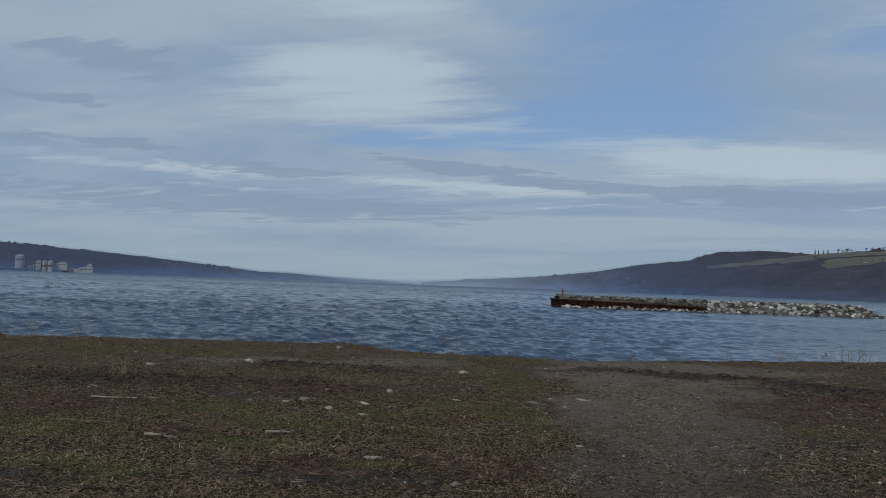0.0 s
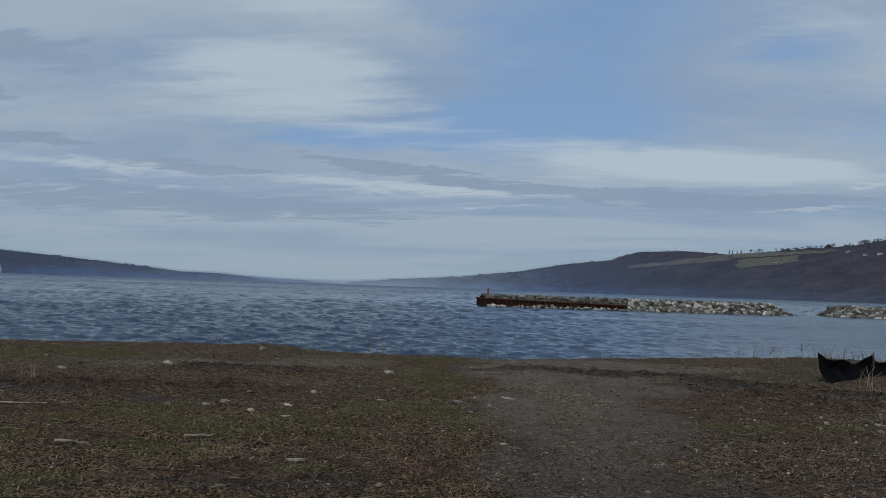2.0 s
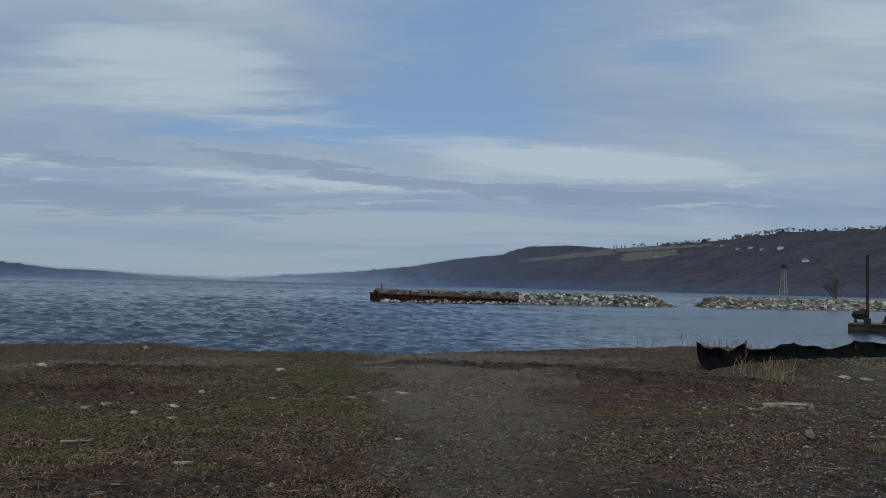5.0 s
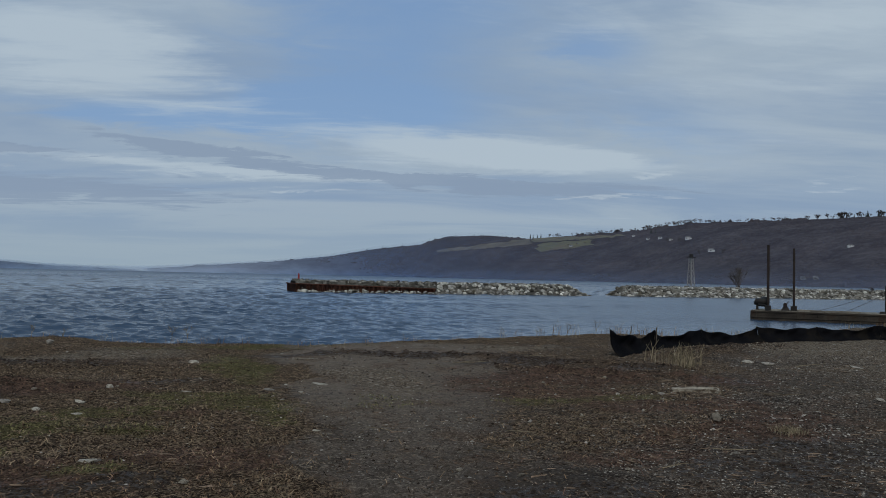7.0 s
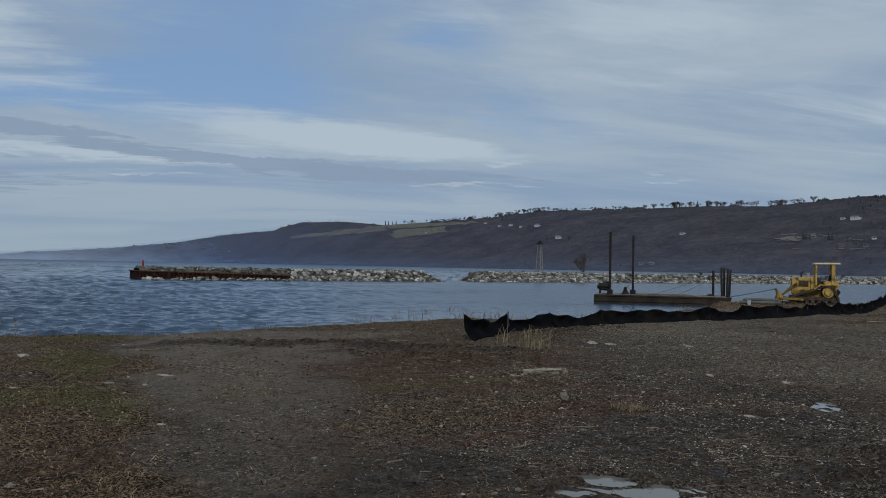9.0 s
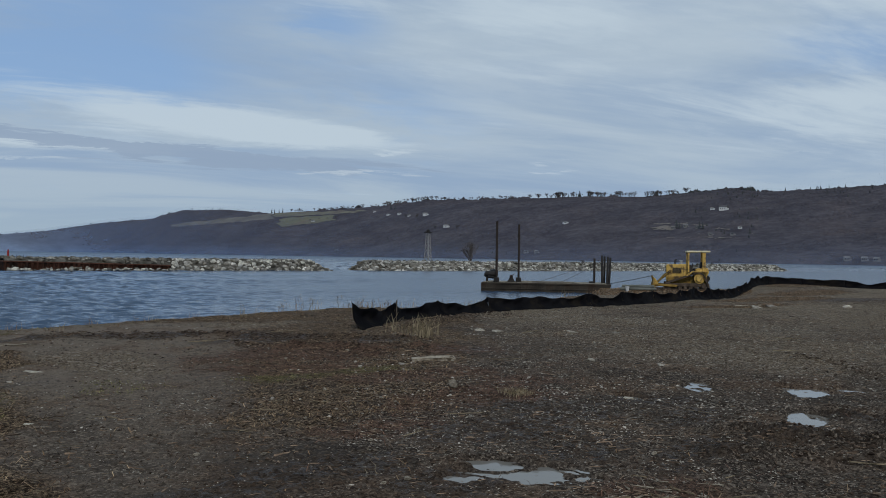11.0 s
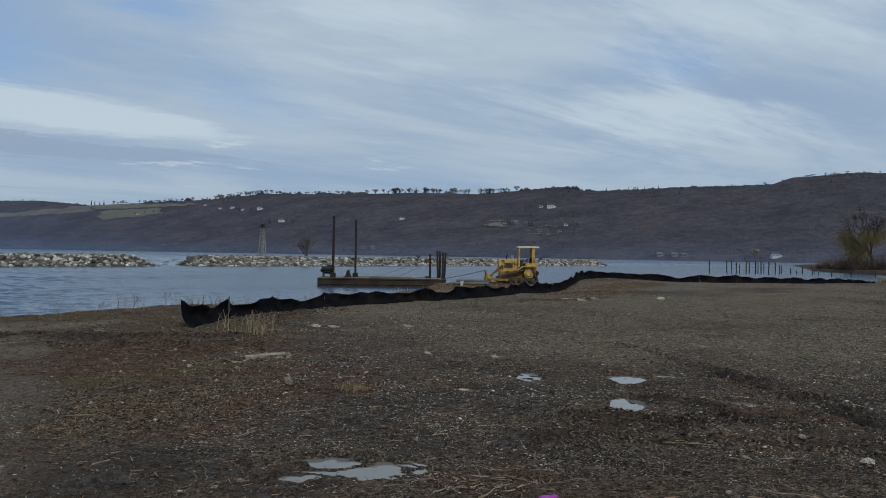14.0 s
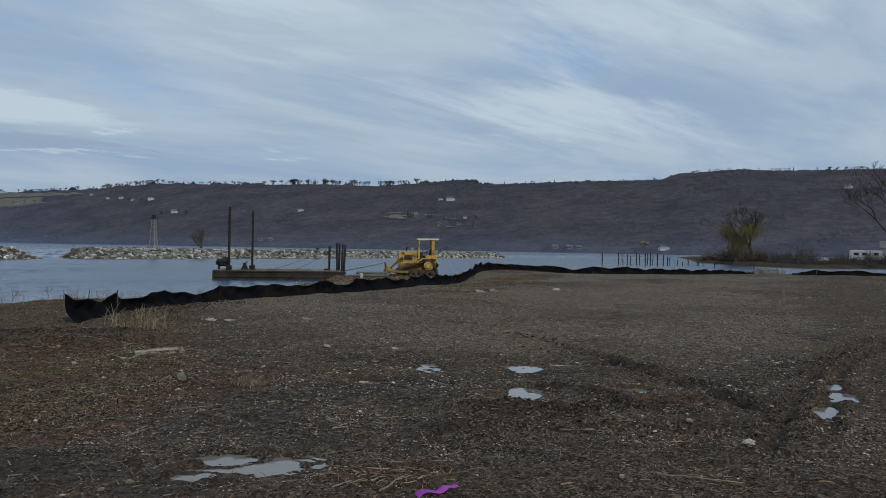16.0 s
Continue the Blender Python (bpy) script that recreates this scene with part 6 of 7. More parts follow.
def plant_block(name, az, el, dist, w, d, h, label, round_one=False, extra=None):
    x, y = polar(az, dist)
    z = 1.7 + dist * math.tan(radians(el))
    ob = thing(name, label, "industrial building", (x, y, z), -az, "shore works")
    bm = bmesh.new()
    if round_one:
        rod(bm, (0, 0, -14), (0, 0, h), w / 2, None, 18)
        rod(bm, (0, 0, h), (0, 0, h + w * 0.18), w / 2, w * 0.1, 18)
    else:
        box(bm, (w, d, h + 14), (0, 0, h / 2 - 7), (0, 0, 0), 0.3)
    part("wall", bm, CONCRETE, ob)
    bm = bmesh.new()
    box(bm, (w * 0.6, d * 0.6, 3), (w * 0.1, 0, h + 1.4), (0, 0, 0), 0.2)
    part("roof_house", bm, CONCRETE, ob)
    for k in range(3):
        bm = bmesh.new()
        box(bm, (w * 0.16, 0.4, h * 0.2), (-w * 0.3 + k * w * 0.3, -d / 2 - 0.1, h * 0.5), (0, 0, 0), 0)
        part("opening", bm, PANE, ob)
    return ob


def shore_works():
    plant_block("storage_silo", -27.8, 0.42, 2690, 26, 26, 22, "pale round storage silo on the wooded shore", True)
    plant_block("storage_silo", -26.4, 0.05, 2700, 15, 15, 26, "pair of tall pale grey storage silos", True)
    plant_block("storage_silo", -26.05, 0.05, 2700, 15, 15, 27, "tall pale grey storage silo", True)
    plant_block("works_building", -26.75, 0.30, 2700, 14, 14, 15, "pale grey concrete works tower on the lake shore")
    plant_block("works_building", -25.4, 0.35, 2720, 30, 16, 9, "pale grey works building with dark openings")
    plant_block("works_building", -24.7, 0.04, 2740, 60, 18, 5, "long low pale works shed on the lake shore")
    plant_block("works_building", -23.95, 0.05, 2740, 40, 20, 12, "white works building on the lake shore")
    plant_block("works_building", -23.75, 0.25, 2745, 14, 12, 12, "white works tower on the lake shore")
    conveyor = thing("conveyor", "long pale inclined conveyor between the works buildings", "conveyor", (0, 0, 0))
    a, b = polar(-27.3, 2680), polar(-26.7, 2680)
    bm = bmesh.new()
    rod(bm, (a[0], a[1], 11), (b[0], b[1], 22), 1.6, None, 6)
    part("gallery", bm, CONCRETE, conveyor)
    bm = bmesh.new()
    for q in (0.15, 0.5, 0.85):
        p = Vector((*a, 11)).lerp(Vector((*b, 22)), q)
        rod(bm, (p.x, p.y, -3), p, 0.8, None, 5)
    part("trestle", bm, CONCRETE, conveyor)


shore_works()


# ---------------------------------------------------------------- the wooded point beyond the channel
POINT = [(72.9, 260), (73.4, 226), (74.0, 212), (76.0, 186), (77.8, 170), (80.0, 160), (82.0, 167), (85.0, 184), (92.0, 196), (105.0, 200)]


def point_z(az, r):
    a, d = zip(*POINT)
    inner = r - np.interp(az, a, d)
    inner = np.minimum(inner, (az - 73.1) * 3.6 + 0.02 * (r - 200))
    x, y = polar(az, r)
    return WATER - 0.5 + 1.25 * step(inner, -1.5, 5) + 0.5 * step(inner, 6, 40) + 0.12 * fbm(x, y, 4, 3, 14) - 2.2 * step(r, 420, 520)


def wooded_point():
    az, r = np.meshgrid(np.linspace(72.2, 104, 240), np.geomspace(150, 540, 120))
    x, y = polar(az, r)
    z = point_z(az, r)
    n = az.shape[1]
    i, j = np.meshgrid(np.arange(n - 1), np.arange(az.shape[0] - 1))
    f = np.stack([j * n + i, j * n + i + 1, (j + 1) * n + i + 1, (j + 1) * n + i], -1).reshape(-1, 4)[:, ::-1]
    # bank colour darkened for the shade that lies on it
    ob = new("ground_point", tri_mesh("ground_point", np.stack([x, y, z], -1).reshape(-1, 3), f, stuff_mat("brown grassy bank darkened for shade", (0.038, 0.028, 0.019), (0.090, 0.066, 0.045), 0.3, 0.95, 0.3, 3.0), True))
    tagged(ob, "low brown grassy point of land beyond the channel", "ground", kind="structure")


wooded_point()


def spot(az, r):
    x, y = polar(az, r)
    return float(x), float(y), float(point_z(np.array(az), np.array(float(r))))


def brush(name, label, spots, height, material, seed, count=150):
    """Dense leafless brush: many thin upright stems out of one clump, each clump a thing of its own."""
    rng = np.random.default_rng(seed)
    for k, (az, r, h, w) in enumerate(spots):
        ob = thing(name, label, "brush", spot(az, r), 0, name + " clumps")
        v, f = [], []
        n = count
        a, lean = rng.uniform(0, 6.28, n), rng.uniform(0, 1, n) ** 0.7
        base = np.stack([np.cos(a) * lean * w * 0.6, np.sin(a) * lean * w * 0.6, np.zeros(n)], -1)
        tall = h * rng.uniform(0.45, 1.0, n) * (1 - 0.5 * lean ** 2)
        tip = base + np.stack([np.cos(a) * lean * w * 0.4 + rng.normal(0, 0.15 * w, n), np.sin(a) * lean * w * 0.4 + rng.normal(0, 0.15 * w, n), tall], -1)
        mid = (base + tip) / 2 + rng.normal(0, 0.08 * w, (n, 3)) * (1, 1, 0.2)
        wide = np.full(n, 0.03)
        side = np.stack([np.cos(a + 1.57), np.sin(a + 1.57), np.zeros(n)], -1)
        fro = np.stack([np.cos(a), np.sin(a), np.zeros(n)], -1)
        vv = np.stack([base + side * wide[:, None], base - side * wide[:, None] * 0.5 + fro * 0.03, mid + side * 0.022, mid - side * 0.022, tip, mid + fro * 0.03], 1)
        ff = np.array([(0, 1, 2), (1, 3, 2), (2, 3, 4), (3, 5, 4), (5, 2, 4), (1, 5, 3), (0, 2, 5)])[None] + (np.arange(n) * 6)[:, None, None]
        stems = piece("stem_tangle", tri_mesh("stem_tangle", vv.reshape(-1, 3), ff.reshape(-1, 3), material), ob)
        stems["kind"] = "stuff"


brush("brush", "tangle of leafless reddish brush on the point", [(73.9, 228, 2.2, 3.5), (74.4, 222, 3.2, 4.5), (75.0, 214, 3.8, 4.5), (75.5, 206, 4.4, 5.0), (76.0, 202, 4.8, 4.5), (76.6, 198, 4.4, 5.0), (77.4, 194, 4.0, 4.5), (75.2, 203, 2.0, 5.0), (76.3, 193, 1.8, 5.0)], 3, BRUSH, 401, 300)
brush("thicket", "grey leafless thicket along the bank", [(78.3, 192, 3.0, 5), (79.0, 196, 2.2, 5), (80.3, 200, 2.4, 5), (81.0, 180, 1.5, 4.5), (82.2, 186, 3.0, 4), (83.0, 184, 2.4, 5), (83.9, 188, 4.0, 4), (84.8, 188, 3.4, 6), (85.4, 190, 4.5, 6), (86.5, 192, 5, 6), (78.6, 176, 1.6, 6), (79.6, 170, 1.6, 6), (80.6, 168, 1.5, 6), (81.7, 172, 1.6, 6), (82.8, 176, 1.6, 6), (83.9, 180, 1.7, 6), (85.0, 184, 1.7, 6)], 3, BARK, 402, 210)


def willow():
    at = spot(77.0, 196)
    ob = thing("willow_tree", "old willow with bare grey top and yellow-green hanging twigs", "tree", at)
    rng = np.random.default_rng(9)
    tips = []
    fork = Vector((-0.25, 1.1, 3.6))
    trunk = [(Vector((0, 0, -0.3)), Vector((0.0, 0.25, 1.3)), 0.62, 0.48, 0), (Vector((0.0, 0.25, 1.3)), Vector((-0.1, 0.6, 2.5)), 0.48, 0.42, 0), (Vector((-0.1, 0.6, 2.5)), fork, 0.42, 0.36, 0)]
    piece("trunk", limb_mesh("trunk", trunk, BARK, 9), ob)
    for k, (turn, lean, tall) in enumerate(((1.8, 0.50, 9.6), (1.5, 0.85, 7.8), (4.9, 0.32, 8.8), (3.4, 0.30, 7.5), (0.2, 0.35, 7.5))):
        m = Matrix.Translation(fork * (0.75 if k > 2 else 1.0)) @ Matrix.Rotation(turn, 4, "Z") @ Matrix.Rotation(lean, 4, "Y")
        segs = limbs(503 + k, tall, 0.62, 5, 0.22, 3, 0.0, 0.85)
        q = tall / max(s[1].z for s in segs)
        segs = [(m @ (a * q), m @ (b * q), r1, r2, lv) for a, b, r1, r2, lv in segs]
        piece("limb", limb_mesh("limb", segs, BARK, 6, 0.018), ob)
        tips += [tuple(s[1]) for s in segs if s[4] >= 2 and 4.0 < s[1].z < 9.0]
    tips = np.array(tips)
    n = 6000
    p = tips[rng.integers(0, len(tips), n)] * (1, 1, 0.9) + rng.normal(0, 0.55, (n, 3))
    # a weeping mass hangs low on the lake side
    m = 2000
    p[:m] = np.array([-0.8, 3.4, 4.2]) + rng.normal(0, 1.0, (m, 3)) * (1.0, 1.2, 0.9)
    low = p + np.stack([rng.normal(0, 0.5, n), rng.normal(0, 0.5, n), -rng.uniform(0.3, 1.9, n)], -1)
    low[:, 2] = np.maximum(low[:, 2], 0.3)
    a = rng.uniform(0, 6.28, n)
    side = np.stack([np.cos(a), np.sin(a), np.zeros(n)], -1) * 0.024
    turn = np.stack([-np.sin(a), np.cos(a), np.zeros(n)], -1) * 0.018
    v = np.stack([p + side, p - side, p + turn, low], 1).reshape(-1, 3)
    f = (np.array([(0, 1, 3), (1, 2, 3), (2, 0, 3)])[None] + (np.arange(n) * 4)[:, None, None]).reshape(-1, 3)
    piece("weeping_foliage", tri_mesh("weeping_foliage", v, f, WILLOW), ob, None, "yellow-green hanging willow twigs")["kind"] = "stuff"


willow()
big, big_segs = bare_tree("bare_tree", spot(85.5, 186), 611, 22.0, "large leafless tree beside the channel", 0.95, 6, 0.45, 3, 0.22, 0.035)
big.matrix_world = pose(*spot(85.5, 186), 0, 0, 104)
brush("thicket", "fuzzy reddish-brown leafless thicket on the bank", [(79.7, 192, 6.4, 4.2), (80.4, 196, 5.6, 4.0), (79.1, 198, 4.6, 3.6)], 3, BRUSH, 403, 75)


def trailer():
    at = spot(83.6, 205)
    ob = thing("caravan", "white caravan parked among leafless trees", "caravan", (at[0], at[1], at[2]), -83.6 + 6)
    ob.scale = (0.85, 0.85, 0.85)
    bm = bmesh.new()
    prism(bm, [(-3.9, 0.55), (3.6, 0.55), (3.9, 1.2), (3.7, 3.05), (-3.6, 3.05), (-3.9, 2.5)], -1.2, 1.2)
    soften(bm, 0.1)
    part("body", bm, WHITE, ob)
    for x in (-2.4, -0.4, 2.3):
        bm = bmesh.new()
        box(bm, (1.2, 0.06, 0.7), (x, -1.22, 2.1), (0, 0, 0), 0.02)
        part("window", bm, PANE, ob)
    bm = bmesh.new()
    box(bm, (0.75, 0.05, 1.9), (1.1, -1.22, 1.6), (0, 0, 0), 0.02)
    part("door", bm, STEEL, ob)
    for x in (-0.9, 0.4):
        bm = bmesh.new()
        rod(bm, (x, -1.15, 0.36), (x, -0.9, 0.36), 0.36, None, 14)
        part("wheel", bm, RUBBER, ob)
    bm = bmesh.new()
    box(bm, (1.1, 0.08, 0.1), (4.3, 0, 0.6), (0, 0, 0), 0.01)
    part("drawbar", bm, DARK, ob)
    heap = new("covered_heap", None)
    heap.location = spot(81.2, 188)
    tagged(heap, "low heap under a pale tarpaulin on the bank", "heap")
    v, f = scatter(ICO_V, ICO_F, np.array([(0, 0, 0.2), (1.6, 0.2, 0.1), (-1.4, 0, 0.15), (3.0, 0.1, 0.0)]), np.array([(1.6, 1.0, 0.8), (1.5, 1, 0.6), (1.4, 0.9, 0.55), (1.2, 0.8, 0.5)]), np.zeros(4), None, 4, 0.15)
    piece("tarpaulin", tri_mesh("tarpaulin", v, f, WHITE), heap)


trailer()
bm_shed = thing("shed", "grey shed partly hidden by leafless trees", "shed", spot(85.6, 225), -85)
bm = bmesh.new()
box(bm, (9, 6, 3.4), (0, 0, 1.7), (0, 0, 0), 0.05)
part("wall", bm, STEEL, bm_shed)
bm = bmesh.new()
prism(bm, [(-3.4, 3.3), (3.4, 3.3), (0, 5.0)], -4.8, 4.8)
bmesh.ops.rotate(bm, verts=bm.verts[:], cent=(0, 0, 0), matrix=Matrix.Rotation(math.pi / 2, 3, "Z"))
part("roof", bm, ROOF, bm_shed)


# ---------------------------------------------------------------- beside the bulldozer


def lie(x, y):
    return float(ground_z(np.array([x]), np.array([y]))[0])


def pipes():
    x, y = polar(50.6, 56.0)
    stack = thing("pipe_bundle", "stack of grey-green pipes lying on the bank", "pipes", (x, y, lie(x, y)), 90 - 50.6 - 90 + 6)
    for k, (yy, zz) in enumerate(((-0.20, 0.10), (0, 0.10), (0.20, 0.10), (-0.10, 0.27), (0.10, 0.27))):
        bm = bmesh.new()
        rod(bm, (-1.2 + 0.05 * k, yy, zz), (1.2 - 0.04 * k, yy, zz), 0.10, None, 12)
        part("pipe", bm, PIPE, stack)
    x, y = polar(49.9, 54.5)
    bucket = thing("plastic_bucket", "small white plastic bucket on the shore", "bucket", (x, y, lie(x, y)))
    bm = bmesh.new()
    rod(bm, (0, 0, 0), (0, 0, 0.30), 0.10, 0.13, 14)
    part("tub", bm, WHITE, bucket)
    bm = bmesh.new()
    rod(bm, (0, 0, 0.30), (0, 0, 0.325), 0.14, 0.135, 14)
    part("lid", bm, WHITE, bucket)


pipes()


# ---------------------------------------------------------------- puddles


def puddle_sheets():
    for px, py, a, b, turn in PUDDLES:
        n = 72
        reach = max(a, b) * 1.5
        g = np.linspace(-reach, reach, n)
        gx, gy = np.meshgrid(g, g)
        x, y = px + gx, py + gy
        own = puddle_at(x, y, (px, py, a, b, turn))
        z = ground_z(x, y)
        level = puddle_level((px, py, a, b, turn))
        inside = (z < level + 0.004) & (own > 0.20)
        keep = inside[:-1, :-1] | inside[1:, 1:]
        i, j = np.meshgrid(np.arange(n - 1), np.arange(n - 1))
        f = np.stack([j * n + i, j * n + i + 1, (j + 1) * n + i + 1, (j + 1) * n + i], -1)[keep]
        if len(f) < 6:
            continue
        v = np.stack([gx, gy, np.zeros_like(gx)], -1).reshape(-1, 3)
        used, back = np.unique(f, return_inverse=True)
        ob = new("puddle", tri_mesh("puddle", v[used], back.reshape(f.shape), PUDDLE, True))
        ob.location = (px, py, level)
        tagged(ob, "shallow muddy rain puddle reflecting the sky", "puddle", "rain puddles", kind="structure")


puddle_sheets()


# ---------------------------------------------------------------- litter, gravel and grass


def sprinkle(count, seed, lo=4.4, hi=30.0, az0=-36.0, az1=92.0, power=1.0):
    """Places on the near field, thinning out with distance."""
    rng = np.random.default_rng(seed)
    az = rng.uniform(az0, az1, count)
    r = lo * (hi / lo) ** (rng.random(count) ** power)
    x, y = polar(az, r)
    keep = (shore_r(az) - r > 1.6)
    keep &= puddle_depth(x, y) < 0.30
    return x[keep], y[keep], r[keep], rng


def gravel():
    x, y, r, rng = sprinkle(130000, 701, 4.4, 60.0)
    keep = rng.random(len(x)) < 1 - 0.80 * grass_here(x, y)
    keep &= rng.random(len(x)) < 0.25 + 0.75 * step(fbm(x, y, 1.4, 3, 17) - 0.15, -0.25, 0.35)
    x, y, r = x[keep], y[keep], r[keep]
    more = sprinkle(30000, 703, 6.5, 24.0, 30.0, 92.0)
    x, y, r = np.r_[x, more[0]], np.r_[y, more[1]], np.r_[r, more[2]]
    s = 0.003 + 0.007 * rng.random(len(x)) ** 2.5 + 0.012 * rng.random(len(x)) ** 22
    s = s * (1 + 0.036 * r) * (0.65 + 0.35 * step(r, 6, 10))
    v, f = scatter(OCT_V, OCT_F, np.stack([x, y, ground_z(x, y) + s * 0.15], -1), np.stack([s * rng.uniform(0.9, 1.8, len(s)), s, s * rng.uniform(0.5, 0.9, len(s))], -1), rng.uniform(0, 6.28, len(x)), rng.uniform(-0.4, 0.4, len(x)), 702, 0.3)
    tagged(new("gravel", tri_mesh("gravel", v, f, GRAVEL)), "loose grey gravel strewn over the muddy field", "gravel", kind="stuff")


def litter():
    x, y, r, rng = sprinkle(90000, 711, 4.4, 40.0)
    keep = rng.random(len(x)) < (0.20 + 0.8 * step(fbm(x, y, 1.8, 3, 18), -0.2, 0.4)) * np.maximum(0.25 + 0.5 * np.maximum(grass_here(x, y), step(x, 4, 6)), 1.3 * red_here(x, y))
    for best in near_rut(x, y, WINDROWS):
        keep |= (rng.random(len(x)) < 0.9 * np.exp(-(best / 0.45) ** 2))
    x, y, r = x[keep], y[keep], r[keep]
    t = np.array([(-1, -0.5, 0.0), (1, -0.45, 0.15), (1.1, 0.5, 0.0), (-0.9, 0.45, 0.3), (0, 0, 0.45)], float)
    f = np.array([(0, 1, 4), (1, 2, 4), (2, 3, 4), (3, 0, 4)])
    s = (0.005 + 0.012 * rng.random(len(x)) ** 2) * (1 + 0.03 * r)
    v, f = scatter(t, f, np.stack([x, y, ground_z(x, y) + 0.003], -1), np.stack([s * rng.uniform(1.4, 4.2, len(s)), s * 0.7, s * 0.9], -1), rng.uniform(0, 6.28, len(x)), rng.uniform(-0.7, 0.7, len(x)), 712, 0.3)
    tagged(new("leaf_litter", tri_mesh("leaf_litter", v, f, CHIP)), "brown leaf and bark litter over the field", "litter", kind="stuff")


def straws(name, label, count, seed, material, long, upright, where, wide=0.0022, hi=27.0, lo=4.4, az0=-36.0, az1=92.0):
    """Thin bent three-sided blades, lying or standing."""
    x, y, r, rng = sprinkle(count, seed, lo, hi, az0, az1)
    keep = rng.random(len(x)) < where(x, y)
    x, y, r = x[keep], y[keep], r[keep]
    n = len(x)
    w = wide * (1 + 0.07 * r)
    L = long * rng.uniform(0.3, 1.0, n)
    tilt = upright(rng, n)
    a = rng.uniform(0, 6.28, n)
    way = np.stack([np.cos(a) * np.cos(tilt), np.sin(a) * np.cos(tilt), np.sin(tilt)], -1)
    side = np.stack([-np.sin(a), np.cos(a), np.zeros(n)], -1)
    root = np.stack([x, y, ground_z(x, y) + 0.004], -1)
    mid = root + way * (L * 0.5)[:, None] + side * (L * rng.normal(0, 0.08, n))[:, None] + np.array([0, 0, 1.0]) * (L * 0.06)[:, None]
    tip = root + way * L[:, None] + side * (L * rng.normal(0, 0.2, n))[:, None]
    tip[:, 2] = np.maximum(tip[:, 2] - 0.12 * L, root[:, 2] + 0.002)
    up = np.cross(way, side)
    v = np.stack([root + side * w[:, None], root - side * w[:, None], mid + side * w[:, None], mid - side * w[:, None], mid - np.abs(up) * w[:, None] * 0.5, tip], 1)
    f = np.array([(0, 1, 3), (0, 3, 2), (2, 3, 5), (3, 4, 5), (4, 2, 5)])[None] + (np.arange(n) * 6)[:, None, None]
    ob = new(name, tri_mesh(name, v.reshape(-1, 3), f.reshape(-1, 3), material))
    return tagged(ob, label, "grass", kind="stuff")


def clods():
    rng = np.random.default_rng(731)
    xs, ys = [], []
    for path in RUTS:
        for (ax, ay), (bx, by) in zip(path[:-1], path[1:]):
            n = int(60 * math.hypot(bx - ax, by - ay))
            t, off = rng.random(n), rng.choice((-1, 1), n) * rng.normal(0.13, 0.05, n)
            d = math.hypot(bx - ax, by - ay)
            xs.append(ax + (bx - ax) * t - (by - ay) / d * off), ys.append(ay + (by - ay) * t + (bx - ax) / d * off)
    for path in WINDROWS:
        for (ax, ay), (bx, by) in zip(path[:-1], path[1:]):
            n = int(420 * math.hypot(bx - ax, by - ay))
            t, off, d = rng.random(n), rng.normal(0, 0.30, n), math.hypot(bx - ax, by - ay)
            xs.append(ax + (bx - ax) * t - (by - ay) / d * off), ys.append(ay + (by - ay) * t + (bx - ax) / d * off)
    x, y, r, rng = sprinkle(16000, 732, 4.4, 26.0)
    k = fbm(x, y, 0.9, 3, 26) > 0.02
    x, y = np.concatenate(xs + [x[k]]), np.concatenate(ys + [y[k]])
    k = puddle_depth(x, y) < 0.32
    x, y = x[k], y[k]
    s = (0.006 + 0.016 * rng.random(len(x)) ** 2.5) * (1 + 0.015 * np.hypot(x, y))
    v, f = scatter(OCT_V, OCT_F, np.stack([x, y, ground_z(x, y) + s * 0.1], -1), np.stack([s * rng.uniform(0.9, 1.7, len(s)), s, s * rng.uniform(0.6, 1.0, len(s))], -1), rng.uniform(0, 6.28, len(x)), rng.uniform(-0.4, 0.4, len(x)), 733, 0.35)
    tagged(new("mud_clods", tri_mesh("mud_clods", v, f, CLOD)), "dark mud clods along ruts and low windrows of soil", "mud", kind="stuff")


gravel()
litter()
clods()
flat = lambda rng, n: np.abs(rng.normal(0, 0.16, n))
raised = lambda rng, n: rng.uniform(0.05, 0.9, n)
straws("dead_straw", "flattened dead straw lying on the field", 120000, 721, STRAW, 0.18, flat, lambda x, y: 0.012 + 0.60 * grass_here(x, y) * (1 - 0.8 * green_here(x, y)) * (1 - 0.5 * damp_dark_here(x, y)) * step(fbm(x, y, 0.9, 3, 19) + 0.8 * fbm(x, y, 3.0, 2, 28), -0.45, 0.35), 0.0017)
straws("dead_grass", "short matted dead brown grass", 85000, 722, TUFT, 0.075, raised, lambda x, y: 0.02 + 0.95 * grass_here(x, y) * (1 - 0.6 * green_here(x, y)) * (1 - 0.6 * damp_dark_here(x, y)) * step(fbm(x, y, 0.7, 3, 20), -0.45, 0.25), 0.0026)
straws("dead_stems", "tangle of thin reddish-brown dead stems", 70000, 726, REDSTEM, 0.13, lambda rng, n: np.abs(rng.normal(0, 0.30, n)), lambda x, y: 0.01 + 0.55 * red_here(x, y) + 0.12 * grass_here(x, y) * (1 - green_here(x, y)), 0.0020, 22.0)
straws("dark_stems", "near-black grass stems matted on the soil", 60000, 727, DARKSTEM, 0.14, flat, lambda x, y: 0.02 + (0.35 * grass_here(x, y) + 0.3 * red_here(x, y)) * (1 - green_here(x, y)), 0.0026, 24.0)
straws("green_grass", "short green grass in ragged patches", 170000, 723, GRASS, 0.060, raised, lambda x, y: 0.9 * step(green_here(x, y) * (1 + 0.8 * fbm(x, y, 0.5, 3, 25)), 0.15, 0.55), 0.0026)
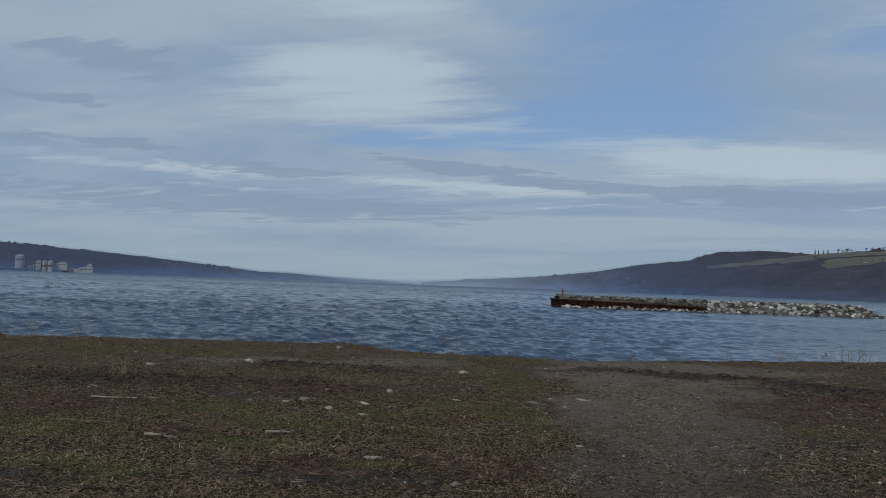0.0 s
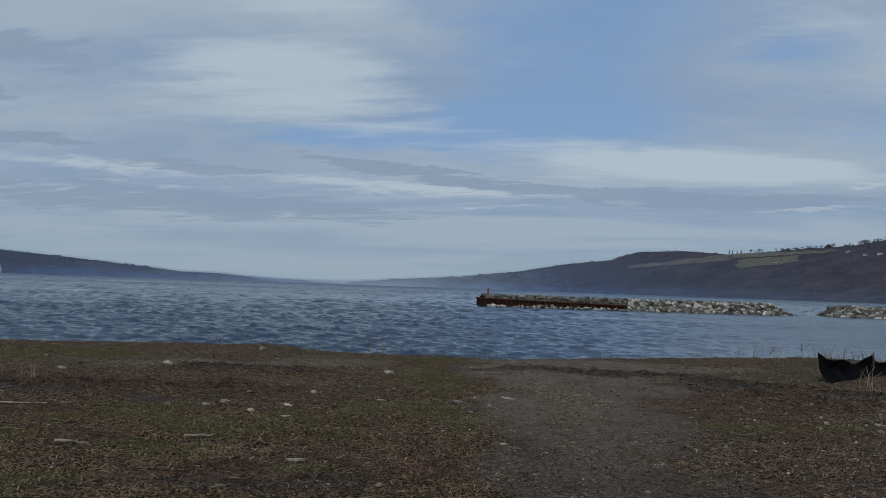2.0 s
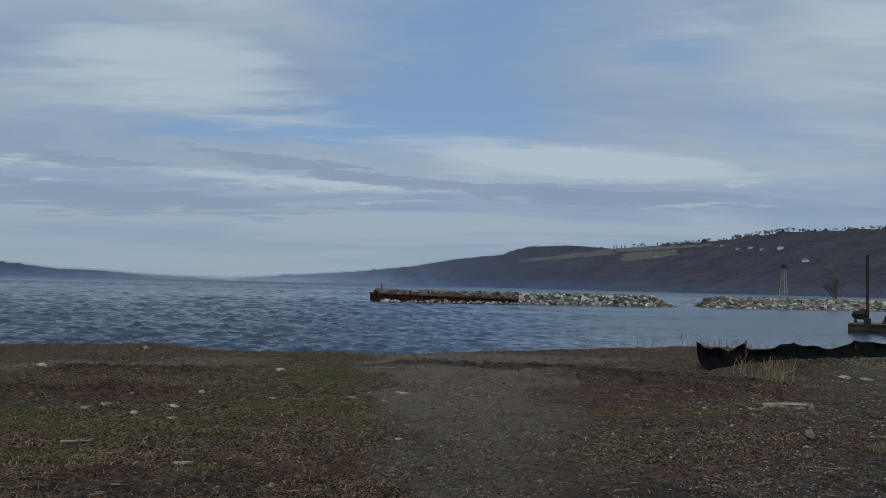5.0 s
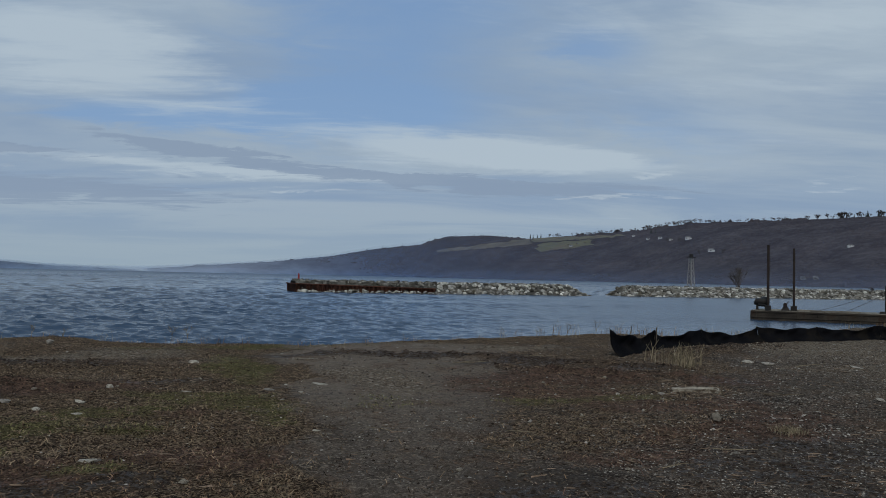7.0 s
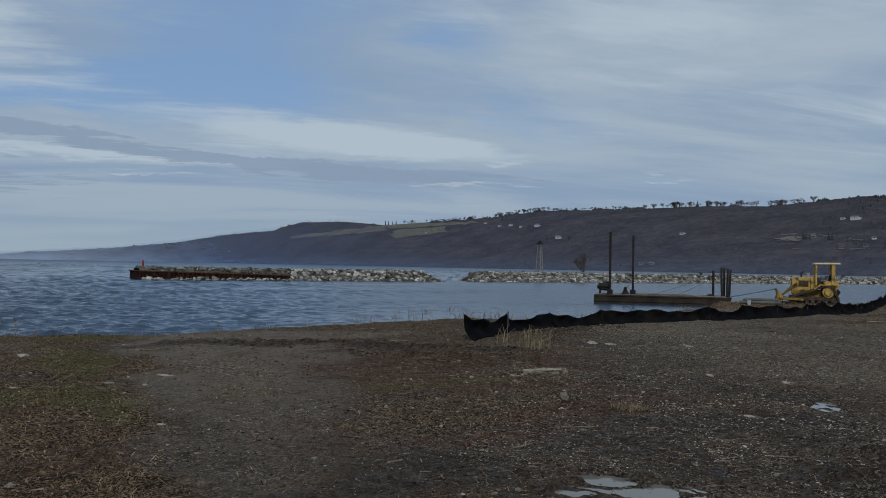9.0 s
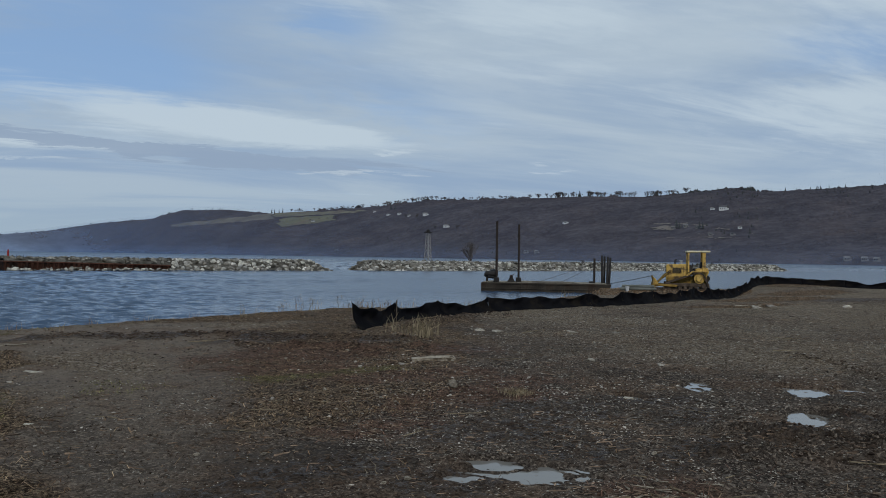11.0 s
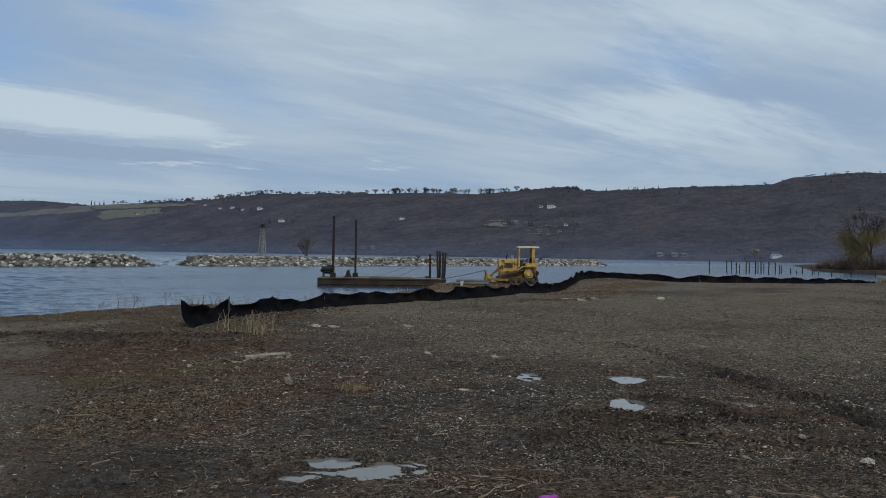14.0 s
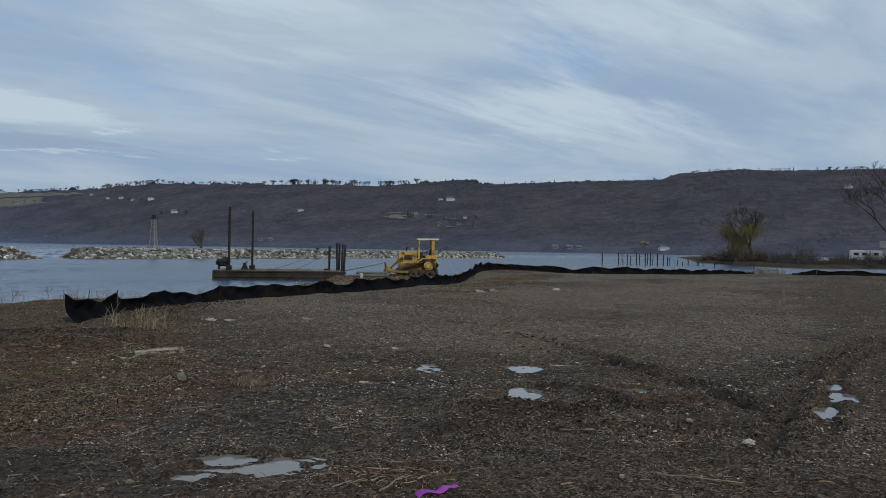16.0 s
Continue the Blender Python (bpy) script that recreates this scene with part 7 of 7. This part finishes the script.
straws("dead_grass", "dead yellow-brown grass on the mound by the fence", 30000, 724, TUFT, 0.12, raised, lambda x, y: step(patches(x, y, STRAWS, 44), 0.2, 0.6), 0.0022, 60.0, 26.0, 48.0, 70.0)
straws("dead_grass", "dead yellow-brown grass on the bank behind the fence", 20000, 725, TUFT, 0.16, raised, lambda x, y: step(np.hypot(x, y), 44, 50), 0.0026, 66.0, 40.0, 47.5, 58.0)


# ---------------------------------------------------------------- single stones, sticks and tufts
STONE_MESHES = []
for k in range(6):
    me = rock_template(90 + k)
    me.materials.append(STONE)
    STONE_MESHES.append(me)
DULL_MESHES = []
for k in range(6):
    me = rock_template(120 + k)
    me.materials.append(DULLSTONE)
    DULL_MESHES.append(me)


def stone(x, y, a, b, c, k, turn=0.0, label="pale grey stone lying on the ground", kinds=STONE_MESHES):
    ob = new("stone", kinds[k % 6])
    ob.matrix_world = pose(x, y, lie(x, y) + c * 0.30, 4 * k % 20, 3 * k % 14, turn) @ Matrix.Diagonal((a, b, c, 1))
    return tagged(ob, label, "stone", "loose stones")


STONES = [(-0.58, 7.71, 0.26, 0.13, 0.05), (-2.07, 11.0, 0.14, 0.10, 0.05), (-1.85, 11.16, 0.16, 0.12, 0.06), (-1.43, 10.7, 0.12, 0.10, 0.05), (-1.0, 11.05, 0.16, 0.10, 0.05), (0.47, 15.29, 0.28, 0.20, 0.10), (1.56, 8.73, 0.13, 0.09, 0.03),
          (1.39, 11.73, 0.20, 0.10, 0.04), (-5.28, 14.73, 0.17, 0.10, 0.06), (-3.67, 15.61, 0.2, 0.12, 0.08), (-2.46, 19.75, 0.22, 0.16, 0.14), (-0.72, 12.12, 0.14, 0.10, 0.08), (2.21, 12.09, 0.34, 0.12, 0.03),
          (7.1, 10.56, 0.16, 0.10, 0.05), (6.3, 10.5, 0.08, 0.06, 0.06), (7.27, 1.99, 0.13, 0.10, 0.06), (7.31, 1.84, 0.10, 0.07, 0.04), (7.77, 2.65, 0.10, 0.08, 0.05), (6.81, 2.80, 0.10, 0.06, 0.03), (5.73, 2.52, 0.05, 0.04, 0.04), (11.82, 13.77, 0.32, 0.18, 0.08),
          (11.77, 14.29, 0.30, 0.16, 0.08), (13.24, 12.86, 0.34, 0.12, 0.05), (10.03, 9.32, 0.20, 0.12, 0.04), (7.79, 6.66, 0.18, 0.08, 0.03), (14.2, 12.4, 0.2, 0.12, 0.07), (10.4, 8.2, 0.14, 0.1, 0.05), (4.09, 8.78, 0.06, 0.05, 0.05), (-0.94, 10.13, 0.16, 0.07, 0.03),
          (1.81, 11.46, 0.14, 0.06, 0.03), (0.3, 11.91, 0.22, 0.08, 0.03), (27.5, 16.5, 0.5, 0.3, 0.16), (25.4, 15.8, 0.45, 0.25, 0.14), (30.6, 15.2, 0.4, 0.3, 0.12)]
for k, (x, y, a, b, c) in enumerate(STONES):
    stone(x, y, a, b, c, k, -math.degrees(math.atan2(x, y)) + 8 * math.sin(k * 1.7), "flat pale stone lying in the dead grass" if x < 3 else "pale stone lying on the muddy gravel")
stone(6.2, 8.12, 0.17, 0.15, 0.14, 3, 20, "rounded brown field stone on the mud", DULL_MESHES)
rngs = random.Random(77)
for k in range(90):
    az, r = rngs.uniform(-30, 86), 5.0 * (30 / 5.0) ** rngs.random()
    x, y = (float(q) for q in polar(az, r))
    if float(shore_r(az)) - r < 3 or float(puddle_depth(np.array([x]), np.array([y]))[0]) > 0.2:
        continue
    a = rngs.uniform(0.02, 0.055) * (1 + 0.03 * r)
    stone(x, y, a * 1.5, a, a * 0.7, k, rngs.uniform(0, 180), "small dull brown stone on the field", DULL_MESHES)


def slab():
    ob = new("concrete_slab", None)
    ob.matrix_world = pose(7.85, 10.78, lie(7.85, 10.78), 3, -2, -33)
    tagged(ob, "broken pale flat slab lying on the field", "slab")
    bm = bmesh.new()
    box(bm, (0.70, 0.26, 0.06), (0, 0, 0.01), (0, 0, 0), 0.012)
    bmesh.ops.subdivide_edges(bm, edges=bm.edges[:], cuts=3)
    for v in bm.verts:
        v.co += Vector(noise.noise_vector(v.co * 9)) * 0.04
    part("slab", bm, DRIFT, ob)


slab()


def stick(x, y, length, turn, r, seed, label, material=None, rise=0.02, forks=1):
    """A bent dry stick with a fork or two."""
    rng = random.Random(seed)
    pts, way, p = [], turn, Vector((-length / 2, 0, 0))
    heading = 0.0
    n = 7
    for k in range(n + 1):
        pts.append(p.copy())
        heading += rng.uniform(-0.22, 0.22)
        p = p + Vector((math.cos(heading), math.sin(heading), rng.uniform(-0.06, 0.08))) * (length / n)
    def tube(line, r0, r1):
        v, f = [], []
        for k, p in enumerate(line):
            w = (line[min(k + 1, len(line) - 1)] - line[max(k - 1, 0)]).normalized()
            q = w.to_track_quat("Z", "Y")
            rr = r0 + (r1 - r0) * k / (len(line) - 1)
            v += [tuple(p + q @ Vector((math.cos(j * 1.2566) * rr, math.sin(j * 1.2566) * rr, 0))) for j in range(5)]
            if k:
                f += [(5 * k - 5 + j, 5 * k - 5 + (j + 1) % 5, 5 * k + (j + 1) % 5, 5 * k + j) for j in range(5)]
        f += [tuple(range(4, -1, -1)), tuple(range(len(v) - 5, len(v)))]
        return mesh_of("stick", v, f, material or TWIG, True)

    ob = new("stick", tube(pts, r, r * 0.4))
    ob.matrix_world = pose(x, y, lie(x, y) + r * 0.8 + rise, 0, 0, turn)
    for q in range(forks):
        a = pts[rng.randint(2, n - 1)]
        t = rng.choice((-1, 1)) * rng.uniform(0.5, 0.9)
        b = a + Vector((math.cos(t), math.sin(t), rng.uniform(0.0, 0.25))) * length * rng.uniform(0.2, 0.35)
        piece("fork", tube([a, (a + b) / 2 + Vector((0, 0.01, 0)), b], r * 0.6, r * 0.3), ob)
    return tagged(ob, label, "stick", "loose sticks")


STICKS = [(-2.77, 8.24, 0.42, -8, 0.020), (-1.68, 8.69, 0.30, 5, 0.016), (-4.2, 10.8, 1.0, -4, 0.014), (-3.3, 10.85, 0.7, 3, 0.010), (-4.86, 9.48, 0.6, 40, 0.008), (-3.9, 9.1, 0.8, -12, 0.006), (0.2, 9.6, 0.5, 20, 0.006), (3.06, 7.31, 0.30, -25, 0.010), (4.2, 8.7, 0.6, 35, 0.007),
          (4.5, 8.4, 0.5, -20, 0.007), (4.71, 9.38, 0.35, 10, 0.008), (3.72, 8.16, 0.35, -30, 0.008), (4.52, 3.72, 0.35, 15, 0.010), (5.0, 3.5, 0.5, -25, 0.006), (8.5, 2.5, 0.2, -60, 0.012), (4.4, 6.3, 0.4, 10, 0.006), (5.4, 6.8, 0.45, -15, 0.006), (6.9, 3.3, 0.5, -50, 0.008),
          (5.9, 2.0, 0.6, -70, 0.007), (11.0, 4.4, 0.8, -80, 0.012), (12.0, 3.6, 0.7, 70, 0.010), (12.3, 13.2, 0.7, 20, 0.012), (9.8, 12.8, 0.8, 40, 0.010), (10.4, 14.2, 0.7, -20, 0.010), (-5.8, 13.2, 0.9, 5, 0.010), (-6.6, 11.4, 0.8, -10, 0.010), (2.6, 15.8, 0.6, 4, 0.014),
          (5.5, 14.5, 0.7, -12, 0.010), (7.2, 15.2, 0.6, 15, 0.010), (27.0, 17.2, 1.0, -30, 0.03), (14.0, 8.2, 0.5, -30, 0.010), (16.4, 9.5, 0.6, -50, 0.012), (8.8, 9.9, 0.6, -30, 0.010), (1.2, 13.1, 0.5, 25, 0.008), (-1.4, 13.0, 0.6, -10, 0.010)]
for k, (x, y, length, turn, r) in enumerate(STICKS):
    stick(x, y, length, turn, r, 800 + k, "bleached thick driftwood stick" if r > 0.015 else "thin pale dry stick lying on the ground", DRIFT if r > 0.012 else TWIG, 0.01, 1 + k % 2)
for k in range(120):
    az, r = rngs.uniform(-30, 80), 5.0 * (24 / 5.0) ** rngs.random()
    x, y = (float(q) for q in polar(az, r))
    if float(shore_r(az)) - r < 2.5 or float(puddle_depth(np.array([x]), np.array([y]))[0]) > 0.2:
        continue
    stick(x, y, rngs.uniform(0.12, 0.45), rngs.uniform(0, 180), rngs.uniform(0.0018, 0.004) * (1 + 0.05 * r), 900 + k, "thin pale dry twig on the ground", TWIG, 0.004, k % 2)


for k in range(46):
    stick(rngs.gauss(4.85, 0.28), rngs.gauss(3.85, 0.16), rngs.uniform(0.05, 0.22), rngs.uniform(0, 180), rngs.uniform(0.003, 0.008), 1100 + k, "split piece of bark and wood on the mud", DRIFT if k % 3 else TWIG, 0.004, 0)


def tuft(name, x, y, height, width, count, material, seed, label, thick=0.004, spread=0.6):
    """A clump of thin bent dry stems."""
    rng = random.Random(seed)
    segs = []
    for k in range(count):
        a, lean = rng.uniform(0, 6.28), rng.uniform(0.05, spread)
        p = Vector((rng.gauss(0, width * 0.4), rng.gauss(0, width * 0.4), -0.02))
        h = height * rng.uniform(0.45, 1.0)
        q = p + Vector((math.cos(a) * lean * 0.4, math.sin(a) * lean * 0.4, 1)).normalized() * h * 0.55
        e = q + Vector((math.cos(a) * lean * 1.3, math.sin(a) * lean * 1.3, 0.8)).normalized() * h * 0.5
        segs += [(p, q, thick, thick * 0.8, 2), (q, e, thick * 0.8, thick * 0.3, 2)]
    ob = new(name, limb_mesh(name, segs, material, 3))
    ob.location = (x, y, lie(x, y))
    return tagged(ob, label, "dry grass", name + " clumps", kind="stuff")


tuft("reed_tuft", 9.35, 13.2, 0.50, 0.40, 60, REED, 21, "tuft of tall pale dry reeds before the fence", 0.008, 1.0)
tuft("reed_tuft", 9.75, 13.9, 0.45, 0.40, 50, REED, 22, "tuft of pale dry reeds before the fence", 0.008, 1.0)
tuft("reed_tuft", 10.1, 15.4, 0.5, 0.30, 5, REED, 23, "few tall dry reeds leaning by the fence", 0.009, 0.8)
tuft("reed_tuft", 9.9, 15.0, 0.5, 0.25, 4, REED, 24, "few tall dry reeds leaning by the fence", 0.009, 0.9)
tuft("grass_tuft", 6.6, 7.4, 0.10, 0.20, 260, REED, 25, "low tuft of pale yellow dead grass", 0.003, 1.2)
tuft("reed_tuft", 69.5, 15.6, 0.75, 0.9, 70, REED, 26, "pale reed clump between the fence ends", 0.016, 1.1)
tuft("reed_tuft", 70.6, 14.8, 0.65, 0.9, 60, REED, 27, "pale reed clump between the fence ends", 0.016, 1.1)
tuft("weed", -6.75, 15.36, 0.55, 0.08, 5, REED, 28, "two dry upright weed stalks in the grass", 0.006, 0.2)
tuft("weed", -5.06, 12.96, 0.32, 0.06, 6, REED, 29, "short dry weed stalks in the grass", 0.006, 0.3)
tuft("weed", -2.6, 13.0, 0.35, 0.03, 2, REED, 30, "single dry upright weed stalk", 0.006, 0.3)
k = 0
for az in np.linspace(-30, 31, 46):
    k += 1
    r = float(shore_r(az)) - rngs.uniform(2.4, 4.2)
    x, y = (float(q) for q in polar(az + rngs.uniform(-0.5, 0.5), r))
    tall = rngs.uniform(0.12, 0.35) * (1.9 if az < -24 or az > 22 else 1.0)
    tuft("weed", x, y, tall, 0.25, 10, TUFT if k % 4 else REED, 1000 + k, "sparse dry weeds on the shore's edge", 0.0035, 0.8)
for az in np.linspace(31, 84, 70):
    k += 1
    r = float(shore_r(az)) - rngs.uniform(1.6, 3.4)
    x, y = (float(q) for q in polar(az + rngs.uniform(-0.4, 0.4), r))
    tuft("weed", x, y, rngs.uniform(0.2, 0.5), 0.45, 12, TUFT if k % 3 else REED, 1000 + k, "dry pale weeds on the bank behind the fence", 0.006, 0.5)
for az, h in ((-27.0, 0.5), (-24.2, 0.6), (-8.2, 0.35), (-6.4, 0.3), (0.2, 0.45), (1.2, 0.5), (27.5, 0.45), (29.5, 0.5), (25.4, 0.3)):
    k += 1
    x, y = (float(q) for q in polar(az, float(shore_r(az)) - 3.2))
    bare_tree("sapling", (x, y, lie(x, y) - 0.02), 1200 + k, h, "thin leafless sapling on the shore's edge", 0.7, 3, 0.008, 2, 0.2, 0.004, "sapling", TWIG)


def ribbon():
    ob = new("ribbon", None)
    ob.location = (4.56, 3.42, lie(4.56, 3.42) + 0.01)
    tagged(ob, "crumpled purple plastic ribbon on the mud", "ribbon")
    rng = random.Random(3)
    v, f = [], []
    for k in range(14):
        u = k / 13
        x, y = -0.14 + 0.34 * u, -0.10 * u + 0.02 * math.sin(9 * u)
        z = 0.012 + 0.018 * abs(math.sin(u * 7))
        w = 0.022 + 0.008 * math.sin(13 * u)
        v += [(x, y - w, z), (x + 0.01, y + w, z + 0.012)]
        if k:
            b = 2 * k
            f.append((b - 2, b, b + 1, b - 1))
    strip = piece("strip", mesh_of("strip", v, f, PURPLE, True), ob)
    thick = strip.modifiers.new("thickness", "SOLIDIFY")
    thick.thickness = 0.002


ribbon()
